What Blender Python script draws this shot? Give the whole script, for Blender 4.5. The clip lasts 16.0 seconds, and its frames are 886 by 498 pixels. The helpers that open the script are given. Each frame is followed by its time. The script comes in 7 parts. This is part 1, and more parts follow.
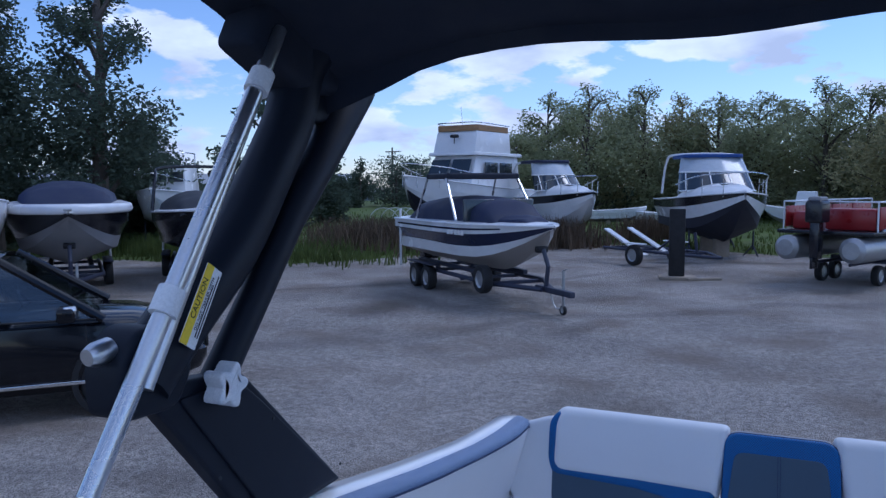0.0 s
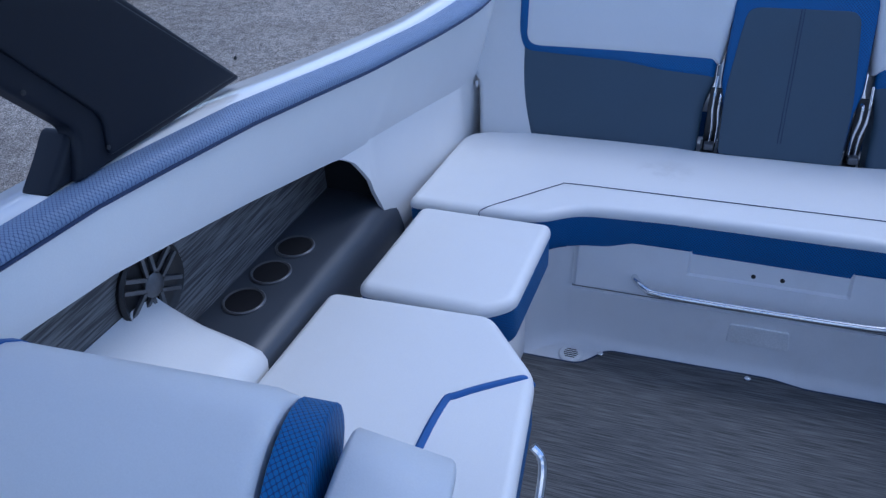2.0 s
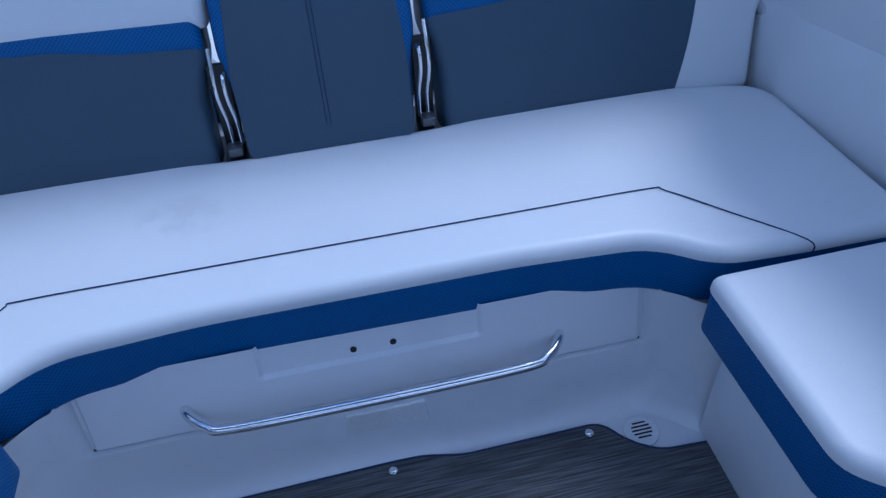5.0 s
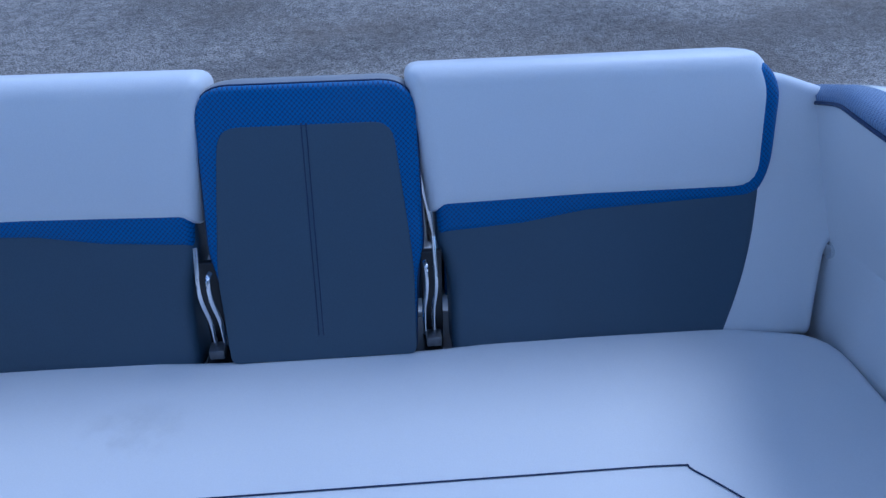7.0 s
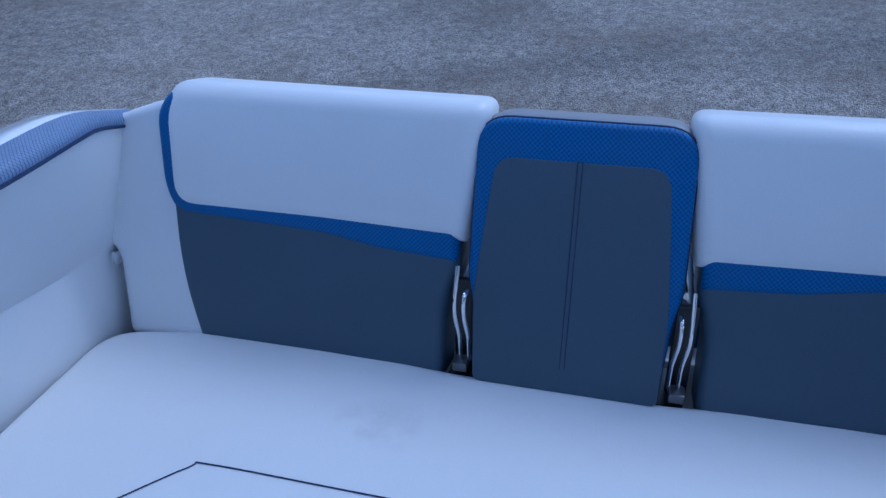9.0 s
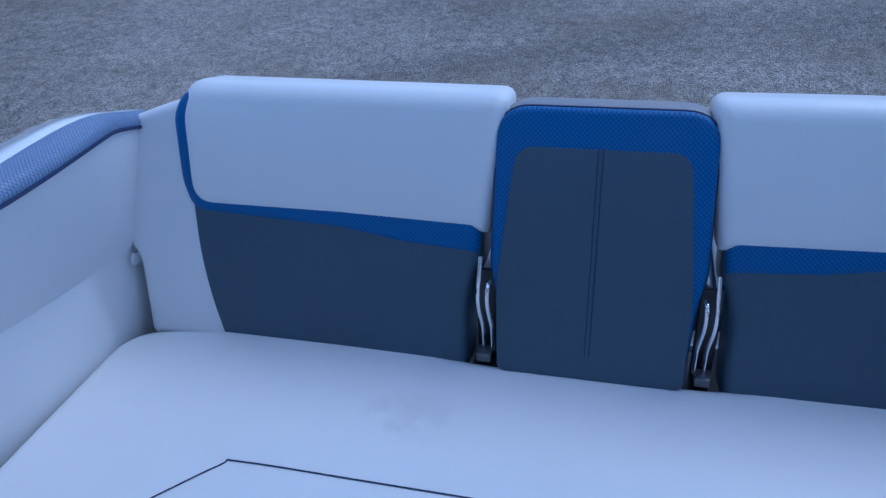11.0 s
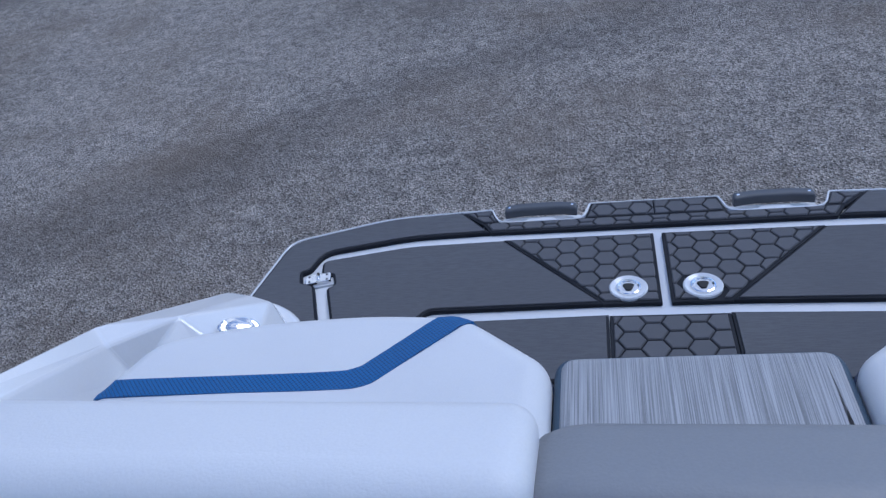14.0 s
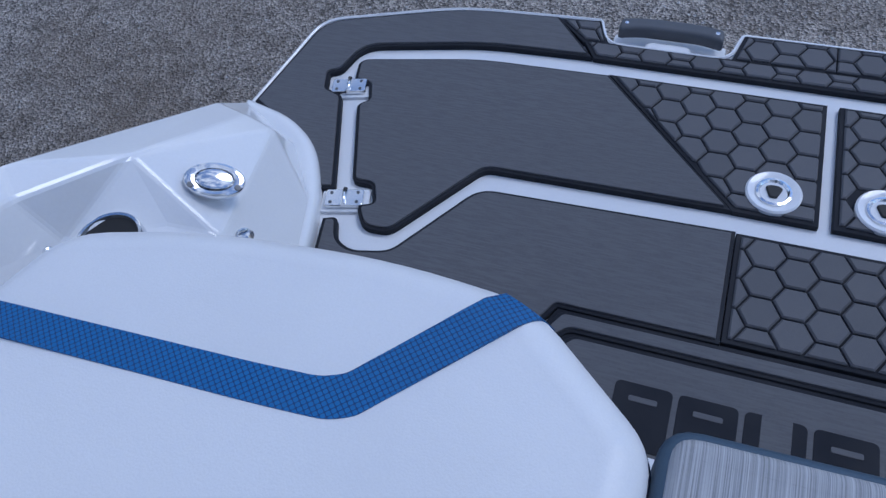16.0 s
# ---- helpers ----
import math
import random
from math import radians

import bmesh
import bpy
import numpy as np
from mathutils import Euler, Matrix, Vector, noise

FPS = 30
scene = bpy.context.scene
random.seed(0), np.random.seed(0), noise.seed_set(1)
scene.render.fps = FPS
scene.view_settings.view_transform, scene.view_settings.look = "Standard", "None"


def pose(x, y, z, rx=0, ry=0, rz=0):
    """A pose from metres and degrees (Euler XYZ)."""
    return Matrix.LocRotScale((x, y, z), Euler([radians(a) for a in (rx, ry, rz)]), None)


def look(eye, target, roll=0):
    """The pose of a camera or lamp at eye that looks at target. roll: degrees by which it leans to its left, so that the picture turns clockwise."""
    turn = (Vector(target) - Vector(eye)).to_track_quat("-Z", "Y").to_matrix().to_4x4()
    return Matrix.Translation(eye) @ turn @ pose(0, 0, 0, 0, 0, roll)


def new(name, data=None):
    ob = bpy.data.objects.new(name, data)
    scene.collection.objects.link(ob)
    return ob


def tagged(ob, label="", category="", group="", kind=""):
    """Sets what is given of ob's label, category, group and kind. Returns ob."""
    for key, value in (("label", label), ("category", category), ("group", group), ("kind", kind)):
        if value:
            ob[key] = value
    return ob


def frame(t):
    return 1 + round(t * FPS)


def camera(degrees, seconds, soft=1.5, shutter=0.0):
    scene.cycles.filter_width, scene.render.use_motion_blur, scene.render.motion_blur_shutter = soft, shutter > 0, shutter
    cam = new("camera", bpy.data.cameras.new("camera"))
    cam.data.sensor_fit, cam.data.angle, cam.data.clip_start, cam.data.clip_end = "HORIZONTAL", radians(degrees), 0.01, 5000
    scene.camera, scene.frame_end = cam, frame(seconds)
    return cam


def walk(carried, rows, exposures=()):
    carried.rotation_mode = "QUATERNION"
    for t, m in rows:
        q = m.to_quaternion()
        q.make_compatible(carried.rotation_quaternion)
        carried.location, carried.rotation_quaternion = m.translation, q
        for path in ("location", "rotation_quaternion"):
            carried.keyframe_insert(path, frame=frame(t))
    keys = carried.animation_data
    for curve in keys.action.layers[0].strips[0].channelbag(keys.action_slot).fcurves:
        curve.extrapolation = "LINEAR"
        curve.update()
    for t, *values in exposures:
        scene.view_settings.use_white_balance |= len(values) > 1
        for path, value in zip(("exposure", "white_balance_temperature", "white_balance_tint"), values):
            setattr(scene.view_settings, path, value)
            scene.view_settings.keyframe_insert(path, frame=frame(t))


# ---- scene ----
cam = camera(61.7, 16.0, soft=1.4)

# The runabout stands on its trailer bow up; its own frame has the cockpit sole at z = 0.
BOAT = pose(0, 0, 1.15, -3.0, 0, 0)
PATH = [
    (0.0, (-0.115, 0.098, 1.583), (-0.876, 1.946, 1.512), 0.86),
    (0.5, (-0.114, 0.129, 1.554), (-0.997, 1.899, 1.262), 0.64),
    (1.0, (-0.141, 0.217, 1.513), (-0.965, 1.959, 0.979), -0.88),
    (1.5, (-0.191, 0.427, 1.475), (-0.859, 2.110, 0.626), -2.85),
    (2.0, (-0.210, 0.566, 1.415), (-0.821, 2.126, 0.323), -3.21),
    (2.5, (-0.143, 0.766, 1.385), (-0.831, 2.202, 0.175), -3.25),
    (3.0, (-0.138, 0.912, 1.364), (-0.763, 2.321, 0.088), -3.56),
    (3.5, (-0.194, 1.119, 1.324), (-0.553, 2.62, 0.053), -4.6),
    (4, (-0.194, 1.238, 1.325), (-0.266, 2.771, 0.043), -4.1),
    (4.5, (-0.155, 1.311, 1.298), (-0.007, 2.819, -0.008), -3.3),
    (5, (-0.029, 1.444, 1.262), (0.25, 2.884, -0.098), -2.9),
    (7.5, (0.144, 1.695, 1.316), (0.133, 3.399, 0.268), 0.1),
    (8, (0.092, 1.723, 1.364), (-0.099, 3.373, 0.25), -0.2),
    (8.5, (0.076, 1.709, 1.363), (-0.278, 3.344, 0.267), -1.4),
    (9, (0.079, 1.691, 1.352), (-0.386, 3.314, 0.28), -2.4),
    (11.5, (0.041, 1.682, 1.356), (-0.413, 3.278, 0.239), -4.9),
    (12, (0.056, 1.733, 1.357), (-0.36, 3.279, 0.158), -6.1),
    (12.5, (0.027, 1.845, 1.323), (-0.314, 3.424, 0.144), -8.1),
    (13, (-0.043, 2.112, 1.323), (-0.359, 3.717, 0.172), -10.2),
    (13.5, (-0.036, 2.376, 1.302), (-0.423, 3.998, 0.197), -10.7),
    (14, (-0.102, 2.543, 1.282), (-0.534, 4.148, 0.144), -11.3),
    (14.5, (-0.183, 2.704, 1.244), (-0.566, 4.232, 0.011), -6.5),
    (15, (-0.202, 2.938, 1.169), (-0.76, 4.204, -0.275), -3.9),
    (15.5, (-0.176, 3.101, 1.15), (-0.72, 4.235, -0.405), -8.4),
    (16, (-0.233, 3.098, 1.141), (-0.759, 4.129, -0.49), -10.2),
]
EXPOSURES = [(0.0, 0.64, 5100, 16), (1.0, 1.0, 5050, 12), (2.0, 1.12, 5150, 12), (3.5, 1.1, 5100, 12), (4.5, 1.0, 4850, 10), (5.1, 1.1, 4900, 10), (7.5, 0.9, 4700, 10), (8.5, 0.88, 4750, 10), (11.5, 0.86, 4740, 10), (12.0, 0.70, 4680, 10), (12.5, 0.62, 4650, 10), (13.0, 1.02, 5050, 10), (13.5, 1.04, 5400, 12), (14.0, 0.86, 5480, 12), (14.5, 0.8, 5480, 12), (14.9, 0.70, 5460, 12), (16.0, 0.70, 5440, 12)]
walk(cam, [(t, BOAT @ look(e, g, r)) for t, e, g, r in PATH], EXPOSURES)

# ---- light: a broken afternoon sky, the lot in soft cloud shade ----
SUN_EL, SUN_AZ = 54.0, 46.0
world = bpy.data.worlds.new("sky")
scene.world = world
world.use_nodes = True
wn, wl = world.node_tree.nodes, world.node_tree.links
wn.clear()
w_out = wn.new("ShaderNodeOutputWorld")
w_bg = wn.new("ShaderNodeBackground")
w_sky = wn.new("ShaderNodeTexSky")
w_sky.sky_type = "NISHITA"
w_sky.sun_disc = False
w_sky.sun_elevation, w_sky.sun_rotation = radians(SUN_EL), radians(SUN_AZ)
w_sky.ozone_density = 2.5
w_sky.dust_density = 0.25
w_co = wn.new("ShaderNodeTexCoord")
w_map = wn.new("ShaderNodeMapping")
w_map.inputs["Scale"].default_value = (1.0, 1.0, 2.6)
w_map.inputs["Location"].default_value = (0.35, 0.1, 0.0)
w_noise = wn.new("ShaderNodeTexNoise")
w_noise.inputs["Scale"].default_value = 4.4
w_noise.inputs["Detail"].default_value = 9.0
w_noise.inputs["Roughness"].default_value = 0.56
w_ramp = wn.new("ShaderNodeValToRGB")
w_ramp.color_ramp.elements[0].position, w_ramp.color_ramp.elements[1].position = 0.51, 0.55
w_shade = wn.new("ShaderNodeTexNoise")
w_shade.inputs["Scale"].default_value = 7.0
w_shade.inputs["Detail"].default_value = 6.0
w_cloud = wn.new("ShaderNodeValToRGB")
w_cloud.color_ramp.elements[0].position, w_cloud.color_ramp.elements[1].position = 0.35, 0.62
w_cloud.color_ramp.elements[0].color = (3.3, 3.6, 4.3, 1)
w_cloud.color_ramp.elements[1].color = (5.8, 6.0, 6.4, 1)
w_mix = wn.new("ShaderNodeMix")
w_mix.data_type = "RGBA"
wl.new(w_co.outputs["Generated"], w_map.inputs["Vector"])
wl.new(w_map.outputs["Vector"], w_noise.inputs["Vector"])
wl.new(w_map.outputs["Vector"], w_shade.inputs["Vector"])
wl.new(w_noise.outputs["Fac"], w_ramp.inputs["Fac"])
wl.new(w_shade.outputs["Fac"], w_cloud.inputs["Fac"])
wl.new(w_ramp.outputs["Color"], w_mix.inputs["Factor"])
w_deep = wn.new("ShaderNodeMix")
w_deep.data_type, w_deep.blend_type = "RGBA", "MULTIPLY"
w_deep.inputs["Factor"].default_value = 1.0
w_deep.inputs["B"].default_value = (0.82, 0.81, 0.85, 1)
wl.new(w_sky.outputs["Color"], w_deep.inputs["A"])
wl.new(w_deep.outputs["Result"], w_mix.inputs["A"])
wl.new(w_cloud.outputs["Color"], w_mix.inputs["B"])
wl.new(w_mix.outputs["Result"], w_bg.inputs["Color"])
w_bg.inputs["Strength"].default_value = 0.10
wl.new(w_bg.outputs["Background"], w_out.inputs["Surface"])

sun_data = bpy.data.lights.new("sun", "SUN")
sun_data.energy, sun_data.angle, sun_data.color = 0.6, radians(25), (1.0, 0.96, 0.91)
sun = new("sun", sun_data)
sun.matrix_world = pose(0, 0, 40, 90 - SUN_EL, 0, 180 - SUN_AZ)


# ---- materials ----
def material(name, base, rough=0.5, metal=0.0, vary=0.12, scale=6.0, fine=220.0, bump=0.0, coat=0.0, spec=0.5, dirt=None, dirt_scale=2.0, piece=0.0, stretch=(1, 1, 1)):
    m = bpy.data.materials.new(name)
    m.use_nodes = True
    n, l = m.node_tree.nodes, m.node_tree.links
    b = n["Principled BSDF"]
    co = n.new("ShaderNodeTexCoord")
    mp = n.new("ShaderNodeMapping")
    mp.inputs["Scale"].default_value = stretch
    l.new(co.outputs["Object"], mp.inputs["Vector"])
    big = n.new("ShaderNodeTexNoise")
    big.inputs["Scale"].default_value, big.inputs["Detail"].default_value = scale, 5.0
    small = n.new("ShaderNodeTexNoise")
    small.inputs["Scale"].default_value, small.inputs["Detail"].default_value = fine, 3.0
    for t in (big, small):
        l.new(mp.outputs["Vector"], t.inputs["Vector"])
    add = n.new("ShaderNodeMath")
    add.operation = "ADD"
    l.new(big.outputs["Fac"], add.inputs[0])
    l.new(small.outputs["Fac"], add.inputs[1])
    ramp = n.new("ShaderNodeMapRange")
    ramp.inputs["From Min"].default_value, ramp.inputs["From Max"].default_value = 0.7, 1.3
    ramp.inputs["To Min"].default_value, ramp.inputs["To Max"].default_value = 1 - vary, 1 + vary
    l.new(add.outputs[0], ramp.inputs["Value"])
    value = ramp.outputs["Result"]
    if piece:
        info = n.new("ShaderNodeObjectInfo")
        pm = n.new("ShaderNodeMapRange")
        pm.inputs["To Min"].default_value, pm.inputs["To Max"].default_value = 1 - piece, 1 + piece
        l.new(info.outputs["Random"], pm.inputs["Value"])
        mul = n.new("ShaderNodeMath")
        mul.operation = "MULTIPLY"
        l.new(value, mul.inputs[0])
        l.new(pm.outputs["Result"], mul.inputs[1])
        value = mul.outputs[0]
    hsv = n.new("ShaderNodeHueSaturation")
    hsv.inputs["Color"].default_value = (*base, 1)
    l.new(value, hsv.inputs["Value"])
    colour = hsv.outputs["Color"]
    if dirt:
        dn = n.new("ShaderNodeTexNoise")
        dn.inputs["Scale"].default_value, dn.inputs["Detail"].default_value = dirt_scale, 8.0
        dn.inputs["Roughness"].default_value = 0.65
        l.new(co.outputs["Object"], dn.inputs["Vector"])
        dr = n.new("ShaderNodeMapRange")
        dr.inputs["From Min"].default_value, dr.inputs["From Max"].default_value = 0.5, 0.75
        dr.inputs["To Max"].default_value = dirt[3]
        l.new(dn.outputs["Fac"], dr.inputs["Value"])
        mx = n.new("ShaderNodeMix")
        mx.data_type = "RGBA"
        l.new(dr.outputs["Result"], mx.inputs["Factor"])
        l.new(colour, mx.inputs["A"])
        mx.inputs["B"].default_value = (*dirt[:3], 1)
        colour = mx.outputs["Result"]
    l.new(colour, b.inputs["Base Color"])
    rr = n.new("ShaderNodeMapRange")
    rr.inputs["From Min"].default_value, rr.inputs["From Max"].default_value = 0.3, 0.7
    rr.inputs["To Min"].default_value, rr.inputs["To Max"].default_value = max(0.02, rough * 0.85), min(1, rough * 1.15)
    l.new(big.outputs["Fac"], rr.inputs["Value"])
    l.new(rr.outputs["Result"], b.inputs["Roughness"])
    b.inputs["Metallic"].default_value = metal
    b.inputs["Specular IOR Level"].default_value = spec
    b.inputs["Coat Weight"].default_value = coat
    b.inputs["Coat Roughness"].default_value = 0.06
    if bump:
        bp = n.new("ShaderNodeBump")
        bp.inputs["Strength"].default_value, bp.inputs["Distance"].default_value = bump, 0.002
        l.new(small.outputs["Fac"], bp.inputs["Height"])
        l.new(bp.outputs["Normal"], b.inputs["Normal"])
    return m


def woven(name, base, dark, pitch, rough=0.6, axes="xy"):
    """A vinyl with a pressed diamond grid."""
    m = material(name, base, rough, vary=0.08, scale=5)
    n, l = m.node_tree.nodes, m.node_tree.links
    b = n["Principled BSDF"]
    co = n.new("ShaderNodeTexCoord")
    sx = n.new("ShaderNodeSeparateXYZ")
    l.new(co.outputs["Object"], sx.inputs["Vector"])
    names = {"x": "X", "y": "Y", "z": "Z"}
    waves = []
    for sign in (1, -1):
        p = n.new("ShaderNodeMath")
        p.operation = "MULTIPLY_ADD"
        l.new(sx.outputs[names[axes[0]]], p.inputs[0])
        p.inputs[1].default_value = sign
        l.new(sx.outputs[names[axes[1]]], p.inputs[2])
        q = n.new("ShaderNodeMath")
        q.operation = "MULTIPLY"
        l.new(p.outputs[0], q.inputs[0])
        q.inputs[1].default_value = 2 * math.pi / pitch
        s = n.new("ShaderNodeMath")
        s.operation = "SINE"
        l.new(q.outputs[0], s.inputs[0])
        waves.append(s)
    mul = n.new("ShaderNodeMath")
    mul.operation = "MULTIPLY"
    l.new(waves[0].outputs[0], mul.inputs[0])
    l.new(waves[1].outputs[0], mul.inputs[1])
    rm = n.new("ShaderNodeMapRange")
    rm.inputs["From Min"].default_value, rm.inputs["From Max"].default_value = 0.02, 0.35
    ab = n.new("ShaderNodeMath")
    ab.operation = "ABSOLUTE"
    l.new(mul.outputs[0], ab.inputs[0])
    l.new(ab.outputs[0], rm.inputs["Value"])
    mx = n.new("ShaderNodeMix")
    mx.data_type = "RGBA"
    l.new(rm.outputs["Result"], mx.inputs["Factor"])
    mx.inputs["A"].default_value = (*dark, 1)
    old = b.inputs["Base Color"].links[0].from_socket
    l.new(old, mx.inputs["B"])
    l.new(mx.outputs["Result"], b.inputs["Base Color"])
    bp = n.new("ShaderNodeBump")
    bp.inputs["Strength"].default_value, bp.inputs["Distance"].default_value = 0.6, 0.001
    l.new(rm.outputs["Result"], bp.inputs["Height"])
    l.new(bp.outputs["Normal"], b.inputs["Normal"])
    return m


def streaked(name, a, c, stretch, scale=40.0, rough=0.8, contrast=(0.4, 0.62), bump=0.5):
    """Fine streaks of two tones, as woven marine flooring has."""
    m = material(name, a, rough, vary=0.1, scale=3)
    n, l = m.node_tree.nodes, m.node_tree.links
    b = n["Principled BSDF"]
    co = n.new("ShaderNodeTexCoord")
    mp = n.new("ShaderNodeMapping")
    mp.inputs["Scale"].default_value = stretch
    tx = n.new("ShaderNodeTexNoise")
    tx.inputs["Scale"].default_value, tx.inputs["Detail"].default_value = scale, 4.0
    l.new(co.outputs["Object"], mp.inputs["Vector"])
    l.new(mp.outputs["Vector"], tx.inputs["Vector"])
    rp = n.new("ShaderNodeMapRange")
    rp.inputs["From Min"].default_value, rp.inputs["From Max"].default_value = contrast
    l.new(tx.outputs["Fac"], rp.inputs["Value"])
    mx = n.new("ShaderNodeMix")
    mx.data_type = "RGBA"
    l.new(rp.outputs["Result"], mx.inputs["Factor"])
    old = b.inputs["Base Color"].links[0].from_socket
    l.new(old, mx.inputs["A"])
    mx.inputs["B"].default_value = (*c, 1)
    l.new(mx.outputs["Result"], b.inputs["Base Color"])
    bp = n.new("ShaderNodeBump")
    bp.inputs["Strength"].default_value, bp.inputs["Distance"].default_value = bump, 0.001
    l.new(tx.outputs["Fac"], bp.inputs["Height"])
    l.new(bp.outputs["Normal"], b.inputs["Normal"])
    return m


VINYL = material("white_vinyl", (0.71, 0.72, 0.73), 0.42, vary=0.03, scale=4, fine=420, bump=0.12, dirt=(0.55, 0.54, 0.52, 0.10), dirt_scale=5)
SEAT_VINYL = material("white_seat_vinyl", (0.71, 0.72, 0.73), 0.42, vary=0.03, scale=4, fine=420, bump=0.12, dirt=(0.5, 0.49, 0.47, 0.16), dirt_scale=4)
GREY_VINYL = material("grey_vinyl", (0.25, 0.26, 0.275), 0.5, vary=0.05, fine=420, bump=0.12)
CHARCOAL = material("charcoal_vinyl", (0.046, 0.080, 0.120), 0.5, vary=0.08, fine=380, bump=0.2)
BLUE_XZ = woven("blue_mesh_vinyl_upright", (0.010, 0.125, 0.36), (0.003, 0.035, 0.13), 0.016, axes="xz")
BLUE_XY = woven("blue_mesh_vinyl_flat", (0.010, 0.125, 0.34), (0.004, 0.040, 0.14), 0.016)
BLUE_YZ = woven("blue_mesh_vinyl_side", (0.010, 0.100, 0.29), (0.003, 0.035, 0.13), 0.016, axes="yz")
BLUE = material("blue_vinyl", (0.012, 0.085, 0.30), 0.5, vary=0.06, fine=380, bump=0.15)
COAMING = woven("blue_textured_coaming", (0.19, 0.26, 0.40), (0.07, 0.11, 0.22), 0.014, rough=0.45)
PIPING = material("navy_piping", (0.01, 0.025, 0.08), 0.5)
GEL = material("white_gelcoat", (0.74, 0.75, 0.76), 0.14, vary=0.02, scale=3, coat=0.4, dirt=(0.55, 0.55, 0.54, 0.10), dirt_scale=4)
GEL_MATT = material("white_moulded_liner", (0.74, 0.75, 0.77), 0.38, vary=0.04, scale=3, fine=500, bump=0.15, dirt=(0.42, 0.41, 0.40, 0.22), dirt_scale=6)
FLOOR_MAT = streaked("grey_woven_floor", (0.036, 0.038, 0.042), (0.125, 0.130, 0.138), (1.7, 55.0, 3.0), scale=6.0, contrast=(0.36, 0.66))
SPEAKER_WALL = streaked("grey_woven_side_lining", (0.06, 0.062, 0.066), (0.20, 0.205, 0.21), (3.0, 1.3, 34.0), scale=6.0)
EVA = streaked("dark_grey_foam_deck", (0.090, 0.091, 0.099), (0.106, 0.108, 0.116), (6.0, 60.0, 6.0), scale=5.0, bump=0.2)
EVA_HEX = material("dark_grey_foam_tile", (0.098, 0.099, 0.107), 0.75, vary=0.1, fine=600, bump=0.3, piece=0.08)
EVA_BLACK = material("black_foam_base", (0.005, 0.007, 0.013), 0.8, vary=0.1)
STRIPED = streaked("grey_striped_fabric", (0.22, 0.23, 0.24), (0.47, 0.48, 0.50), (170.0, 1.4, 1.0), scale=4.0, contrast=(0.36, 0.66))
CHROME = material("polished_steel", (0.78, 0.79, 0.80), 0.12, metal=1.0, vary=0.03)
ALU = material("bright_aluminium", (0.62, 0.64, 0.66), 0.28, metal=1.0, vary=0.06)
TOWER = material("satin_black_powder_coat", (0.007, 0.010, 0.018), 0.5, vary=0.08, fine=500, bump=0.1, spec=0.25)
BLACK_PLASTIC = material("black_plastic", (0.014, 0.015, 0.017), 0.4, vary=0.08)
TRAY = material("charcoal_tray_plastic", (0.045, 0.053, 0.068), 0.34, vary=0.08, fine=500, bump=0.1)
GUNMETAL = material("gunmetal_grille", (0.13, 0.135, 0.145), 0.35, metal=0.5)
CANVAS = material("navy_canvas", (0.010, 0.014, 0.026), 0.85, vary=0.15, fine=300, bump=0.3)
DARK_CANVAS = material("dark_grey_canvas", (0.03, 0.033, 0.04), 0.85, vary=0.2, scale=2)
WHITE_PLASTIC = material("white_plastic", (0.72, 0.73, 0.74), 0.35)
TINTED = material("tinted_acrylic", (0.01, 0.013, 0.02), 0.08, vary=0.02, coat=0.5)
YELLOW = material("yellow_sticker", (0.85, 0.62, 0.02), 0.5)
STICKER = material("white_sticker", (0.8, 0.8, 0.78), 0.5)
INK = material("black_ink", (0.01, 0.01, 0.01), 0.6)
CUP_DARK = material("black_cup", (0.008, 0.008, 0.010), 0.5)
RUBBER = material("black_rubber", (0.015, 0.015, 0.016), 0.8)


# ---- building helpers ----
XF = Matrix()


def part(name, bm, mat, parent=None, label="", smooth=True, angle=35):
    bm.transform(XF)
    if XF.determinant() < 0:
        bmesh.ops.reverse_faces(bm, faces=bm.faces)
    me = bpy.data.meshes.new(name)
    bm.to_mesh(me)
    bm.free()
    me.materials.append(mat)
    if smooth:
        me.shade_smooth()
        me.set_sharp_from_angle(angle=radians(angle))
        for poly in me.polygons:
            if poly.loop_total > 8:
                poly.use_smooth = False
    ob = new(name, me)
    ob.parent = parent
    if label:
        ob["label"] = label
    return ob


def thing(name, label, category, group="", kind=""):
    return tagged(new(name), label, category, group, kind)


def loft(bm, rows, closed=False, caps=False):
    vs = [[bm.verts.new(p) for p in r] for r in rows]
    for a, b in zip(vs, vs[1:]):
        k = len(a)
        for i in range(k if closed else k - 1):
            j = (i + 1) % k
            q = [a[i], a[j], b[j], b[i]]
            if len(set(q)) == 4:
                bm.faces.new(q)
    if caps and closed:
        bm.faces.new(vs[0][::-1])
        bm.faces.new(vs[-1])
    return vs


def tidy(bm):
    bmesh.ops.remove_doubles(bm, verts=bm.verts, dist=1e-5)
    bmesh.ops.recalc_face_normals(bm, faces=bm.faces)
    return bm


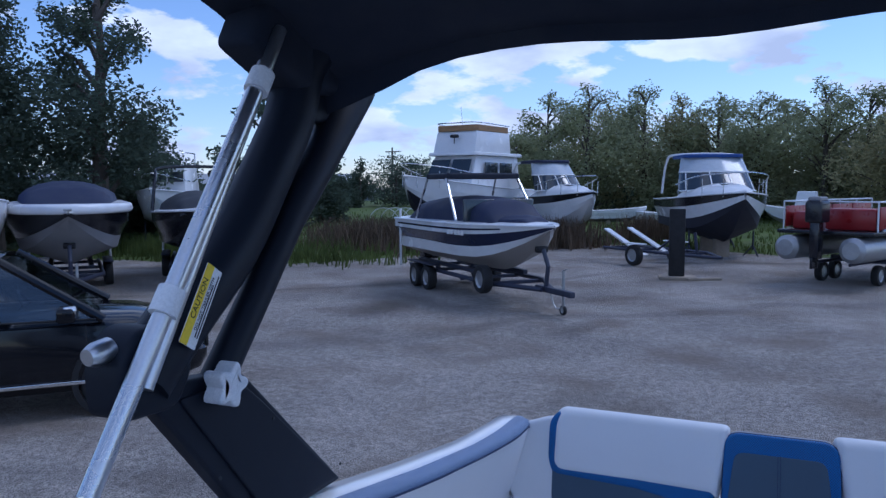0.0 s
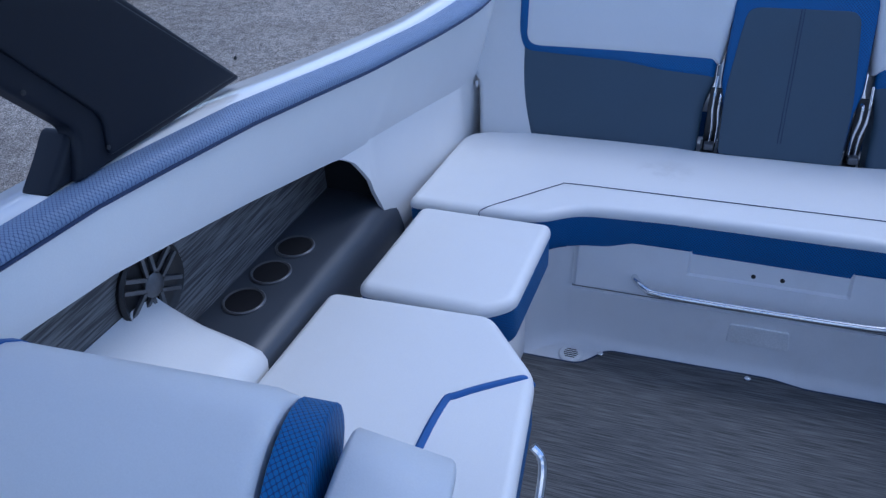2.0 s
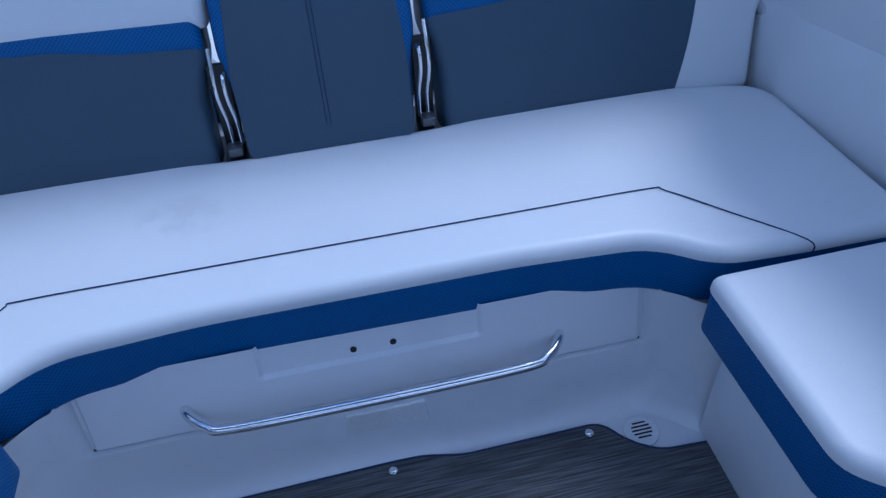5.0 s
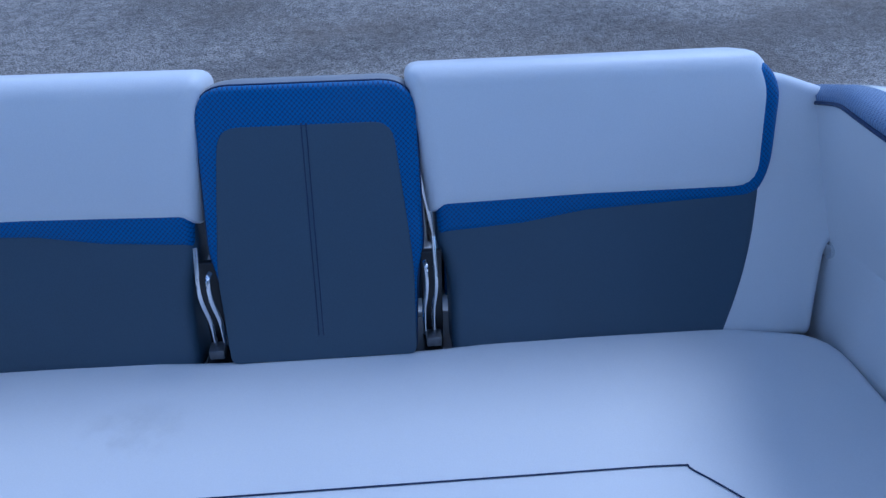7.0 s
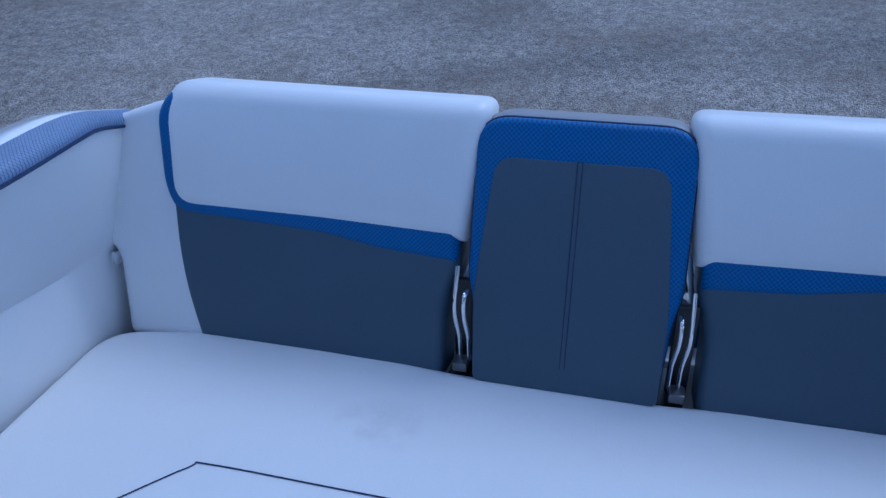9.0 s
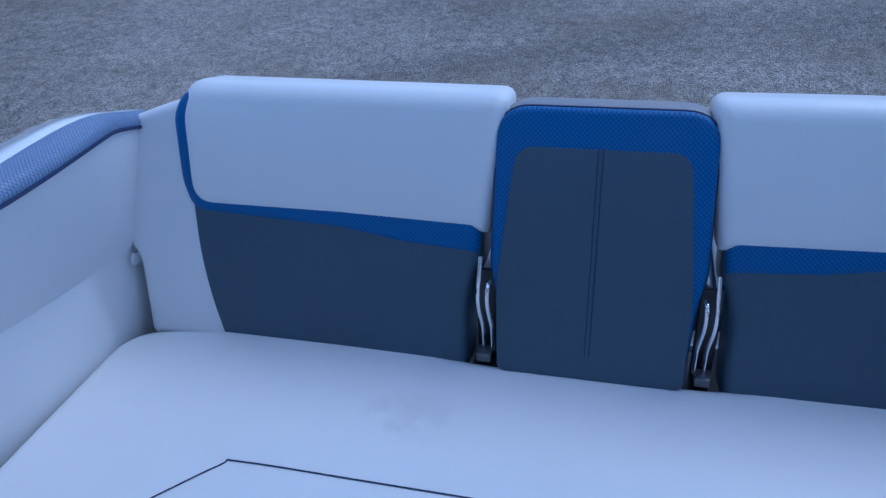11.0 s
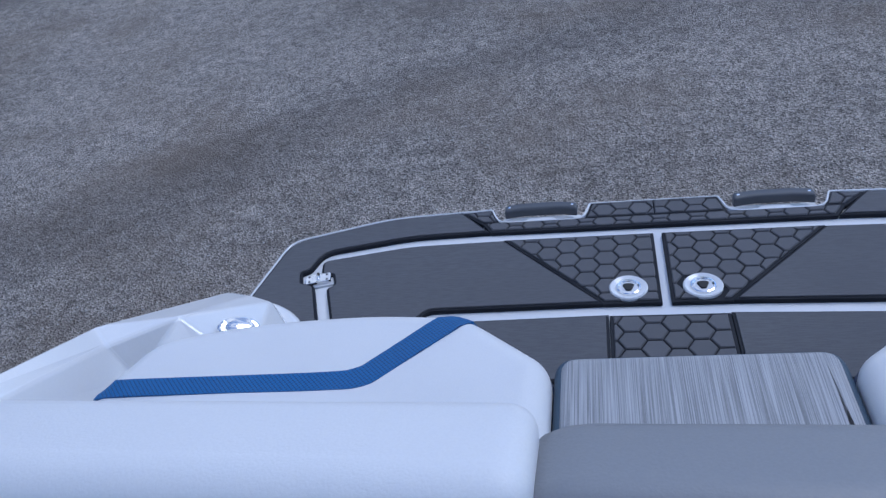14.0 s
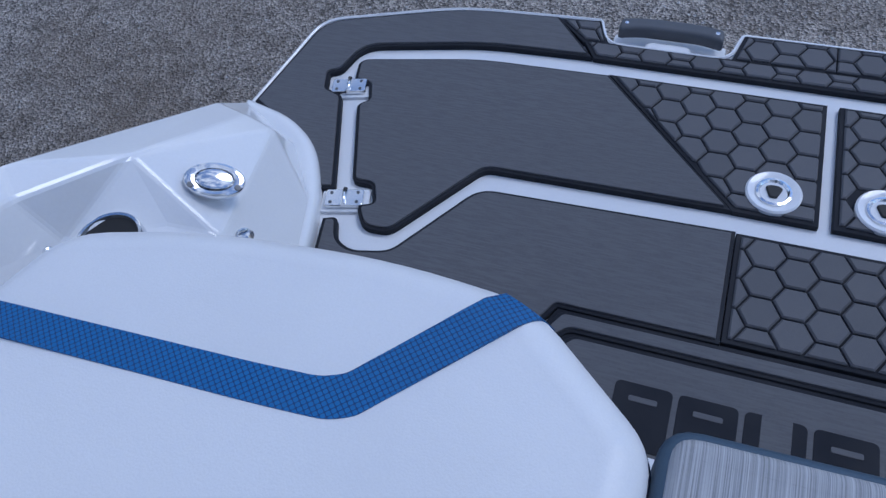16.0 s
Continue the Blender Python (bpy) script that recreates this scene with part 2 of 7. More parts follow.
def rounded(points, seg=5):
    """A closed outline from rows of x, y and corner radius."""
    out, n = [], len(points)
    for i in range(n):
        p = Vector(points[i][:2])
        r = points[i][2] if len(points[i]) > 2 else 0
        if r <= 0:
            out.append(p)
            continue
        a, b = Vector(points[i - 1][:2]) - p, Vector(points[(i + 1) % n][:2]) - p
        r = min(r, 0.49 * a.length, 0.49 * b.length)
        p0, p1 = p + a.normalized() * r, p + b.normalized() * r
        for k in range(seg + 1):
            t = k / seg
            out.append(p0 * (1 - t) ** 2 + p * 2 * t * (1 - t) + p1 * t * t)
    area = sum(out[i - 1].x * out[i].y - out[i].x * out[i - 1].y for i in range(len(out)))
    return out if area > 0 else out[::-1]


def inset(outline, d):
    n, res = len(outline), []
    for i in range(n):
        a, b, c = outline[i - 1], outline[i], outline[(i + 1) % n]
        e, f = (b - a), (c - b)
        n1, n2 = Vector((-e.y, e.x)).normalized(), Vector((-f.y, f.x)).normalized()
        m = n1 + n2
        m = m.normalized() if m.length > 1e-6 else n1
        res.append(b + m * d / max(0.5, m.dot(n1)))
    # corners tighter than the inset close up to one point
    for _ in range(4):
        bad = [(res[(i + 1) % n] - res[i]).dot(outline[(i + 1) % n] - outline[i]) < -1e-12 for i in range(n)]
        if not any(bad) or all(bad):
            break
        start = next(i for i in range(n) if not bad[i])
        run = []
        for k in range(1, n + 1):
            i = (start + k) % n
            if bad[i]:
                run.append(i)
            elif run:
                ids = run + [i]
                mean = sum((res[j] for j in ids), Vector((0, 0))) / len(ids)
                for j in ids:
                    res[j] = mean.copy()
                run = []
    return res


def outline_at(points, d):
    """The rounded outline drawn in by d: corners keep their centres."""
    n = len(points)
    pts = [Vector(p[:2]) for p in points]
    rad = [p[2] if len(p) > 2 else 0 for p in points]
    if sum(pts[i - 1].x * pts[i].y - pts[i].x * pts[i - 1].y for i in range(n)) < 0:
        pts, rad = pts[::-1], rad[::-1]
    out = []
    for i in range(n):
        e, f = (pts[i] - pts[i - 1]).normalized(), (pts[(i + 1) % n] - pts[i]).normalized()
        n1, n2 = Vector((-e.y, e.x)), Vector((-f.y, f.x))
        q = pts[i] + (n1 + n2) * (d / max(0.15, 1 + n1.dot(n2)))
        turn = e.x * f.y - e.y * f.x
        r = 0 if rad[i] <= 0 else max(rad[i] - d, 0.0008) if turn > 0 else rad[i] + d
        out.append((q.x, q.y, r))
    return rounded(out)


def cushion(points, z0, z1, r=0.02, crown=0.0, seg=4, low=0.0, raw=False):
    """A padded slab with rounded upper edges; low rounds the lower edges too."""
    o = points if raw else outline_at(points, 0.0)

    def drawn(d):
        return inset(points, d) if raw else outline_at(points, d)

    bm, rows = bmesh.new(), []
    if low:
        for k in range(seg):
            a = math.pi / 2 * k / seg
            rows.append([(p.x, p.y, z0 + low * (1 - math.sin(a))) for p in drawn(low * (1 - math.cos(a)))][::1])
        rows = [[(p.x, p.y, z0) for p in drawn(low)]] + rows[::-1]
    else:
        rows.append([(p.x, p.y, z0) for p in o])
    for k in range(seg + 1):
        a = math.pi / 2 * k / seg
        rows.append([(p.x, p.y, z1 - r + r * math.sin(a)) for p in drawn(r * (1 - math.cos(a)))])
    if r > 0.003:
        for more in (0.0035, 0.008):
            rows.append([(p.x, p.y, z1) for p in drawn(r + more)])
    if crown:
        base = drawn(r)
        c = sum(base, Vector((0, 0))) / len(base)
        for f in (0.85, 0.6, 0.3):
            rows.append([((p.x - c.x) * f + c.x, (p.y - c.y) * f + c.y, z1 + crown * (1 - f * f)) for p in base])
    loft(bm, rows, closed=True, caps=True)
    bmesh.ops.remove_doubles(bm, verts=bm.verts, dist=2e-5)
    return bm


def slab(points, z0, z1, r=0.0):
    return cushion(points, z0, z1, r, seg=2) if r else cushion(points, z0, z1, 0.0005, seg=1)


def box(a, b, bevel=0.0):
    bm = bmesh.new()
    bmesh.ops.create_cube(bm, size=1)
    for v in bm.verts:
        v.co = Vector([(a[i] + b[i]) / 2 + (b[i] - a[i]) * v.co[i] for i in range(3)])
    if bevel:
        bmesh.ops.bevel(bm, geom=bm.edges[:], offset=bevel, segments=2, affect="EDGES", profile=0.5)
    return bm


def tube(path, radius, sides=10, closed=False, flat=1.0):
    """A round bar along a path; radius may be one number or one for each point."""
    pts = [Vector(p) for p in path]
    n, rows, up = len(pts), [], None
    for i, p in enumerate(pts):
        d = (pts[min(i + 1, n - 1)] - pts[max(i - 1, 0)]).normalized()
        if up is None:
            up = d.orthogonal().normalized()
        up = (up - d * up.dot(d)).normalized()
        side = d.cross(up)
        r = radius[i] if isinstance(radius, (list, tuple)) else radius
        rows.append([p + up * r * math.cos(2 * math.pi * k / sides) + side * r * flat * math.sin(2 * math.pi * k / sides) for k in range(sides)])
    bm = bmesh.new()
    loft(bm, rows, closed=True, caps=True)
    return tidy(bm)


def curve_path(points, steps=6):
    """A smooth path through points."""
    pts = [Vector(p) for p in points]
    out = []
    for i in range(len(pts) - 1):
        p0, p1, p2, p3 = pts[max(i - 1, 0)], pts[i], pts[i + 1], pts[min(i + 2, len(pts) - 1)]
        for k in range(steps):
            t = k / steps
            out.append(0.5 * (2 * p1 + (p2 - p0) * t + (2 * p0 - 5 * p1 + 4 * p2 - p3) * t * t + (3 * p1 - p0 - 3 * p2 + p3) * t ** 3))
    return out + [pts[-1]]


def lathe(profile, sides=24, centre=(0, 0, 0)):
    """A turned shape about z from rows of radius and height."""
    bm = bmesh.new()
    rows = [[(centre[0] + r * math.cos(2 * math.pi * k / sides), centre[1] + r * math.sin(2 * math.pi * k / sides), centre[2] + z) for k in range(sides)] for r, z in profile]
    loft(bm, rows, closed=True)
    for r in (0, -1):
        vs = [v for v in bm.verts if abs(v.co.z - centre[2] - profile[r][1]) < 1e-6 and abs((v.co.xy - Vector(centre[:2])).length - profile[r][0]) < 1e-5]
        if profile[r][0] > 1e-6 and len(vs) == sides:
            vs.sort(key=lambda v: math.atan2(v.co.y - centre[1], v.co.x - centre[0]))
            try:
                bm.faces.new(vs)
            except ValueError:
                pass
    return tidy(bm)


def merge(*bms):
    out = bmesh.new()
    for b in bms:
        me = bpy.data.meshes.new("piece")
        b.to_mesh(me)
        b.free()
        out.from_mesh(me)
        bpy.data.meshes.remove(me)
    return out


def moved(bm, m):
    bm.transform(m)
    return bm


def table(rows, y):
    """Straight-line reading of a table of rows (y, values...)."""
    if y <= rows[0][0]:
        return rows[0][1:]
    for a, b in zip(rows, rows[1:]):
        if y <= b[0]:
            t = (y - a[0]) / (b[0] - a[0])
            return [u + (v - u) * t for u, v in zip(a[1:], b[1:])]
    return rows[-1][1:]


def frame_of(x, y, z, lean=0.0):
    """Local u, v, w: across, up along a leaning back, and out towards the bow."""
    a = radians(lean)
    m = Matrix(((1, 0, 0, x), (0, math.sin(a), -math.cos(a), y), (0, math.cos(a), math.sin(a), z), (0, 0, 0, 1)))
    return m


MIRROR = Matrix.Diagonal((-1, 1, 1, 1))


# ---- the ground ----
GRAVEL = material("worn_gravel_lot", (0.40, 0.362, 0.322), 0.95, vary=0.35, scale=0.35, fine=9.0, bump=0.0, spec=0.2)


def detail_gravel(m):
    n, l = m.node_tree.nodes, m.node_tree.links
    b = n["Principled BSDF"]
    co = n.new("ShaderNodeTexCoord")
    old = b.inputs["Base Color"].links[0].from_socket
    # stones of two sizes
    v = n.new("ShaderNodeTexVoronoi")
    v.inputs["Scale"].default_value = 105.0
    l.new(co.outputs["Object"], v.inputs["Vector"])
    sep = n.new("ShaderNodeSeparateColor")
    l.new(v.outputs["Color"], sep.inputs["Color"])
    r = n.new("ShaderNodeMapRange")
    r.inputs["From Min"].default_value, r.inputs["From Max"].default_value = 0.0, 1.0
    r.inputs["To Min"].default_value, r.inputs["To Max"].default_value = 0.34, 1.64
    l.new(sep.outputs["Red"], r.inputs["Value"])
    h = n.new("ShaderNodeHueSaturation")
    l.new(old, h.inputs["Color"])
    l.new(r.outputs["Result"], h.inputs["Value"])
    # few pale stones
    v2 = n.new("ShaderNodeTexVoronoi")
    v2.inputs["Scale"].default_value = 31.0
    l.new(co.outputs["Object"], v2.inputs["Vector"])
    lt = n.new("ShaderNodeMath")
    lt.operation = "LESS_THAN"
    lt.inputs[1].default_value = 0.21
    l.new(v2.outputs["Distance"], lt.inputs[0])
    s2 = n.new("ShaderNodeSeparateColor")
    l.new(v2.outputs["Color"], s2.inputs["Color"])
    gt = n.new("ShaderNodeMath")
    gt.operation = "GREATER_THAN"
    gt.inputs[1].default_value = 0.83
    l.new(s2.outputs["Green"], gt.inputs[0])
    both = n.new("ShaderNodeMath")
    both.operation = "MULTIPLY"
    l.new(lt.outputs[0], both.inputs[0])
    l.new(gt.outputs[0], both.inputs[1])
    mx = n.new("ShaderNodeMix")
    mx.data_type = "RGBA"
    l.new(both.outputs[0], mx.inputs["Factor"])
    l.new(h.outputs["Color"], mx.inputs["A"])
    mx.inputs["B"].default_value = (0.60, 0.59, 0.57, 1)
    # brown earth showing through
    e = n.new("ShaderNodeTexNoise")
    e.inputs["Scale"].default_value, e.inputs["Detail"].default_value = 0.55, 7.0
    l.new(co.outputs["Object"], e.inputs["Vector"])
    er = n.new("ShaderNodeMapRange")
    er.inputs["From Min"].default_value, er.inputs["From Max"].default_value = 0.47, 0.68
    er.inputs["To Max"].default_value = 0.7
    l.new(e.outputs["Fac"], er.inputs["Value"])
    m2 = n.new("ShaderNodeMix")
    m2.data_type = "RGBA"
    l.new(er.outputs["Result"], m2.inputs["Factor"])
    l.new(mx.outputs["Result"], m2.inputs["A"])
    m2.inputs["B"].default_value = (0.235, 0.19, 0.148, 1)
    # dark damp stains and thin ruts
    st1 = n.new("ShaderNodeTexNoise")
    st1.inputs["Scale"].default_value, st1.inputs["Detail"].default_value = 0.22, 6.0
    st1.inputs["Distortion"].default_value = 0.6
    l.new(co.outputs["Object"], st1.inputs["Vector"])
    sr1 = n.new("ShaderNodeMapRange")
    sr1.inputs["From Min"].default_value, sr1.inputs["From Max"].default_value = 0.56, 0.70
    sr1.inputs["To Max"].default_value = 0.6
    l.new(st1.outputs["Fac"], sr1.inputs["Value"])
    ru = n.new("ShaderNodeTexWave")
    ru.inputs["Scale"].default_value, ru.inputs["Distortion"].default_value, ru.inputs["Detail"].default_value = 0.045, 12.0, 4.0
    ru.inputs["Detail Scale"].default_value = 0.7
    rm1 = n.new("ShaderNodeMapping")
    rm1.inputs["Rotation"].default_value = (0, 0, 1.1)
    l.new(co.outputs["Object"], rm1.inputs["Vector"])
    l.new(rm1.outputs["Vector"], ru.inputs["Vector"])
    rr1 = n.new("ShaderNodeMapRange")
    rr1.inputs["From Min"].default_value, rr1.inputs["From Max"].default_value = 0.035, 0.0
    rr1.inputs["To Max"].default_value = 0.3
    l.new(ru.outputs["Fac"], rr1.inputs["Value"])
    mxm = n.new("ShaderNodeMath")
    mxm.operation = "MAXIMUM"
    l.new(sr1.outputs["Result"], mxm.inputs[0])
    l.new(rr1.outputs["Result"], mxm.inputs[1])
    m3 = n.new("ShaderNodeMix")
    m3.data_type = "RGBA"
    l.new(mxm.outputs[0], m3.inputs["Factor"])
    l.new(m2.outputs["Result"], m3.inputs["A"])
    m3.inputs["B"].default_value = (0.075, 0.070, 0.068, 1)
    l.new(m3.outputs["Result"], b.inputs["Base Color"])
    bp = n.new("ShaderNodeBump")
    bp.inputs["Strength"].default_value, bp.inputs["Distance"].default_value = 1.0, 0.02
    l.new(v.outputs["Distance"], bp.inputs["Height"])
    l.new(bp.outputs["Normal"], b.inputs["Normal"])


detail_gravel(GRAVEL)
gb = bmesh.new()
loft(gb, [[(x, y, 0) for x in (-900, -60, -20, 0, 20, 60, 900)] for y in (-900, -40, 0, 20, 40, 120, 1500)])
XF = Matrix()
ground = tagged(part("ground", tidy(gb), GRAVEL), "dark worn gravel lot with pale stones and earth patches", "ground", kind="structure")

# ---- the wake boat that the camera stands in ----
XF = BOAT
boat = thing("wake_boat", "white and blue wake boat with black tower on its trailer", "boat")

# y, coaming inner edge x, strip outer x, cap outer x, top z, lower wall x
SIDE = [(-1.6, 0.995, 1.05, 1.16, 0.93, 1.05), (0.5, 1.036, 1.085, 1.19, 0.93, 1.06), (0.94, 1.036, 1.085, 1.185, 0.93, 1.05), (1.27, 1.016, 1.07, 1.165, 0.93, 1.04),
        (1.6, 0.957, 1.015, 1.12, 0.926, 1.02), (1.95, 0.894, 0.950, 1.05, 0.902, 1.0), (2.28, 0.846, 0.900, 0.985, 0.888, 0.965), (2.45, 0.815, 0.880, 0.96, 0.892, 0.945), (2.57, 0.815, 0.885, 0.955, 0.890, 0.93), (2.68, 0.830, 0.890, 0.96, 0.882, 0.92), (2.76, 0.865, 0.895, 0.96, 0.860, 0.92), (2.86, 0.87, 0.90, 0.97, 0.815, 0.92)]
LOW = [(-1.6, 0.80), (1.2, 0.79), (1.6, 0.725), (1.90, 0.668), (1.95, 0.655), (2.00, 0.62), (2.05, 0.56), (2.10, 0.475), (2.14, 0.39), (2.165, 0.32), (2.7, 0.32)]
YS = [-1.6, -1.0, -0.4, 0.1, 0.5, 0.75, 0.94, 1.1, 1.27, 1.42, 1.6, 1.75, 1.85, 1.91, 1.94, 1.97, 2.0, 2.03, 2.06, 2.09, 2.115, 2.14, 2.155, 2.17, 2.25, 2.35, 2.42, 2.46, 2.5, 2.55, 2.6, 2.64, 2.68, 2.71, 2.74, 2.78, 2.86]


def smooth_table(rows, y):
    a, b, c = table(rows, y - 0.05), table(rows, y), table(rows, y + 0.05)
    return [(p + 2 * q + r) / 4 for p, q, r in zip(a, b, c)]


for side in (-1, 1):
    XF = BOAT if side < 0 else BOAT @ MIRROR
    panel, strip, cap, outer = [], [], [], []
    for y in YS:
        xi, xs, xo, zt, xl = smooth_table(SIDE, y)
        zl = table(LOW, y)[0]
        xw = xl if zl < 0.5 else xl - 0.01
        mid = max(zl + 0.004, 0.66 - 0.11 * max(0.0, y - 1.95))
        panel.append([(-xi - 0.003, y, zt - 0.022)] + [(-(xi + (xw - xi) * f), y, zt - 0.022 + (mid - zt + 0.022) * f) for f in (0.25, 0.5, 0.75, 0.96)] + [(-xw - 0.003, y, mid - 0.002), (-xw - 0.003, y, zl + 0.001), (-xw - 0.006, y, zl), (-xw - 0.014, y, zl), (-xw - 0.02, y, zl + 0.03)])
        strip.append([(-xi - 0.002, y, zt - 0.026), (-xi + 0.001, y, zt - 0.014), (-xi - 0.010, y, zt - 0.001), (-(xi + xs) / 2, y, zt + 0.004), (-xs + 0.014, y, zt + 0.005), (-xs + 0.010, y, zt - 0.01)])
        cap.append([(-xs + 0.016, y, zt + 0.0), (-xs + 0.006, y, zt + 0.005), (-xo + 0.025, y, zt + 0.002), (-xo, y, zt - 0.022), (-xo - 0.02, y, zt - 0.07)])
        xh = 1.22 - 0.02 * max(0, y - 1.5)
        outer.append([(-xo - 0.02, y, zt - 0.07), (-(xo * 0.4 + xh * 0.6), y, 0.66), (-xh, y, 0.40), (-xh - 0.03, y, 0.37), (-xh - 0.03, y, 0.33), (-xh + 0.01, y, 0.30), (-xh + 0.10, y, -0.10), (-xh + 0.22, y, -0.32), (0, y, -0.62)])
    b = bmesh.new()
    loft(b, panel)
    part("coaming_panel", tidy(b), VINYL, boat, "white padded side panel", angle=28)
    b = bmesh.new()
    loft(b, strip)
    part("coaming_strip", tidy(b), COAMING, boat, "blue textured gunwale strip", angle=60)
    part("piping", tube([(-smooth_table(SIDE, y)[0] - 0.001, y, smooth_table(SIDE, y)[3] - 0.027) for y in YS], 0.0035, 6), PIPING, boat, "navy piping")
    b = bmesh.new()
    loft(b, cap)
    part("gunwale", tidy(b), GEL, boat, "glossy white gunwale cap", angle=50)
    b = bmesh.new()
    loft(b, outer)
    part("hull_side", tidy(b), GEL, boat, angle=40)

    # stern quarter: gunwale ridge falling aft, facets round the cleat, rim on the platform
    V = dict(l0=(-1.20, 2.80, 0.38), l1=(-1.17, 3.5, 0.24), l2=(-1.10, 3.95, 0.06), o0=(-0.93, 2.80, 0.80), o1=(-1.05, 3.12, 0.635), o2=(-1.098, 3.52, 0.44), o3=(-1.03, 3.876, 0.236), o4=(-1.075, 3.99, 0.12),
             i0=(-0.88, 2.82, 0.79), i1=(-1.00, 3.12, 0.615), i2=(-1.055, 3.48, 0.425), f=(-0.994, 3.633, 0.365), e=(-0.957, 3.855, 0.24), w0=(-0.84, 2.9, 0.42), w1=(-1.03, 3.483, 0.33),
             c1=(-0.927, 3.57, 0.29), c2=(-0.857, 3.59, 0.26), a=(-0.903, 3.846, 0.225), d0=(-0.925, 3.905, 0.125), d1=(-0.838, 3.79, 0.12), d2=(-0.805, 3.67, 0.12), b1=(-0.84, 3.42, 0.25), b2=(-0.80, 3.42, 0.12))
    b = bmesh.new()
    vs = {k: b.verts.new(p) for k, p in V.items()}
    for face in ("l0 l1 o2 o1 o0", "l1 l2 o4 o3 o2", "o0 o1 i1 i0", "o1 o2 i2 i1", "o2 o3 e f i2", "i0 i1 i2 w1 w0", "i2 f w1", "f c1 w1", "f e a c2 c1", "a d0 d1 d2 c2", "e o3 o4 d0 a", "w1 c1 c2 b1 w0", "c2 d2 b2 b1"):
        b.faces.new([vs[k] for k in face.split()])
    bmesh.ops.recalc_face_normals(b, faces=b.faces)
    bmesh.ops.triangulate(b, faces=[q for q in b.faces if len(q.verts) > 4])
    hard = [q for q in b.edges if len(q.link_faces) == 2 and q.calc_face_angle(0) > 0.2]
    bmesh.ops.bevel(b, geom=hard, offset=0.006, segments=2, affect="EDGES", profile=0.5)
    part("stern_quarter", tidy(b), GEL, boat, "glossy white moulded stern corner", smooth=False)
    rim = [(-1.085, 4.012, 0.01), (-0.97, 3.984, 0.04), (-0.893, 3.932, 0.05), (-0.838, 3.838, 0.05), (-0.80, 3.704, 0.05), (-0.79, 3.42, 0.0), (-1.05, 3.42, 0.0), (-1.08, 3.90, 0.0)]
    part("corner_ledge", cushion(rim, 0.0, 0.118, 0.022, seg=5), GEL, boat, "white rim below the stern corner")

XF = BOAT
# transom, bottom and bow closing
b = bmesh.new()
loft(b, [[(-1.19, 2.7, 0.33), (-1.09, 2.7, -0.10), (-0.97, 2.7, -0.32), (0, 2.7, -0.62), (0.97, 2.7, -0.32), (1.09, 2.7, -0.10), (1.19, 2.7, 0.33)],
         [(-1.10, 3.72, 0.04), (-1.04, 3.72, -0.12), (-0.95, 3.60, -0.30), (0, 3.58, -0.55), (0.95, 3.60, -0.30), (1.04, 3.72, -0.12), (1.10, 3.72, 0.04)],
         [(-1.02, 3.74, 0.03), (-0.9, 3.74, 0.0), (-0.5, 3.74, 0.0), (0, 3.74, 0.0), (0.5, 3.74, 0.0), (0.9, 3.74, 0.0), (1.02, 3.74, 0.03)]])
part("transom", tidy(b), GEL, boat)
b = bmesh.new()
loft(b, [[(-1.22, -1.6, 0.86), (-1.25, -1.6, 0.35), (-1.0, -1.6, -0.32), (0, -1.6, -0.62), (1.0, -1.6, -0.32), (1.25, -1.6, 0.35), (1.22, -1.6, 0.86)],
         [(-0.95, -3.0, 0.95), (-0.9, -3.0, 0.4), (-0.6, -3.0, -0.1), (0, -3.0, -0.5), (0.6, -3.0, -0.1), (0.9, -3.0, 0.4), (0.95, -3.0, 0.95)],
         [(-0.4, -3.7, 1.0), (-0.35, -3.7, 0.6), (-0.2, -3.7, 0.3), (0, -3.7, 0.1), (0.2, -3.7, 0.3), (0.35, -3.7, 0.6), (0.4, -3.7, 1.0)]])
loft(b, [[(-0.4, -3.7, 1.0), (-0.35, -3.7, 0.6), (-0.2, -3.7, 0.3), (0, -3.7, 0.1), (0.2, -3.7, 0.3), (0.35, -3.7, 0.6), (0.4, -3.7, 1.0)],
         [(-0.02, -3.95, 1.02), (-0.02, -3.92, 0.7), (-0.01, -3.86, 0.45), (0, -3.80, 0.3), (0.01, -3.86, 0.45), (0.02, -3.92, 0.7), (0.02, -3.95, 1.02)]])
part("bow", tidy(b), GEL, boat)
part("foredeck", slab([(-1.2, -1.62), (1.2, -1.62), (0.94, -3.0), (0.4, -3.69), (0.03, -3.94), (-0.03, -3.94), (-0.4, -3.69), (-0.94, -3.0)], 0.90, 0.93), GEL, boat)
part("bulkhead", box((-1.08, -1.64, 0.0), (1.08, -1.60, 0.92)), GEL_MATT, boat)

# cockpit sole and the woven floor
part("cockpit_sole", box((-1.15, -1.6, -0.03), (1.15, 2.72, 0.0)), GEL_MATT, boat)
fl = [(-0.66, -1.5, 0.03), (0.66, -1.5, 0.03), (0.70, 2.105, 0.02), (0.50, 2.115, 0.03), (0.445, 2.155, 0.03), (0.415, 2.20, 0.03), (0.14, 2.197, 0.02), (0.10, 2.205, 0.02), (0.06, 2.214, 0.02), (0.0, 2.215, 0.02), (-0.375, 2.207, 0.03), (-0.405, 2.165, 0.03), (-0.44, 2.13, 0.03), (-0.64, 2.128, 0.02)]
part("floor_mat", cushion(fl, 0.0, 0.007, 0.002), FLOOR_MAT, boat, "grey streaked woven vinyl flooring")
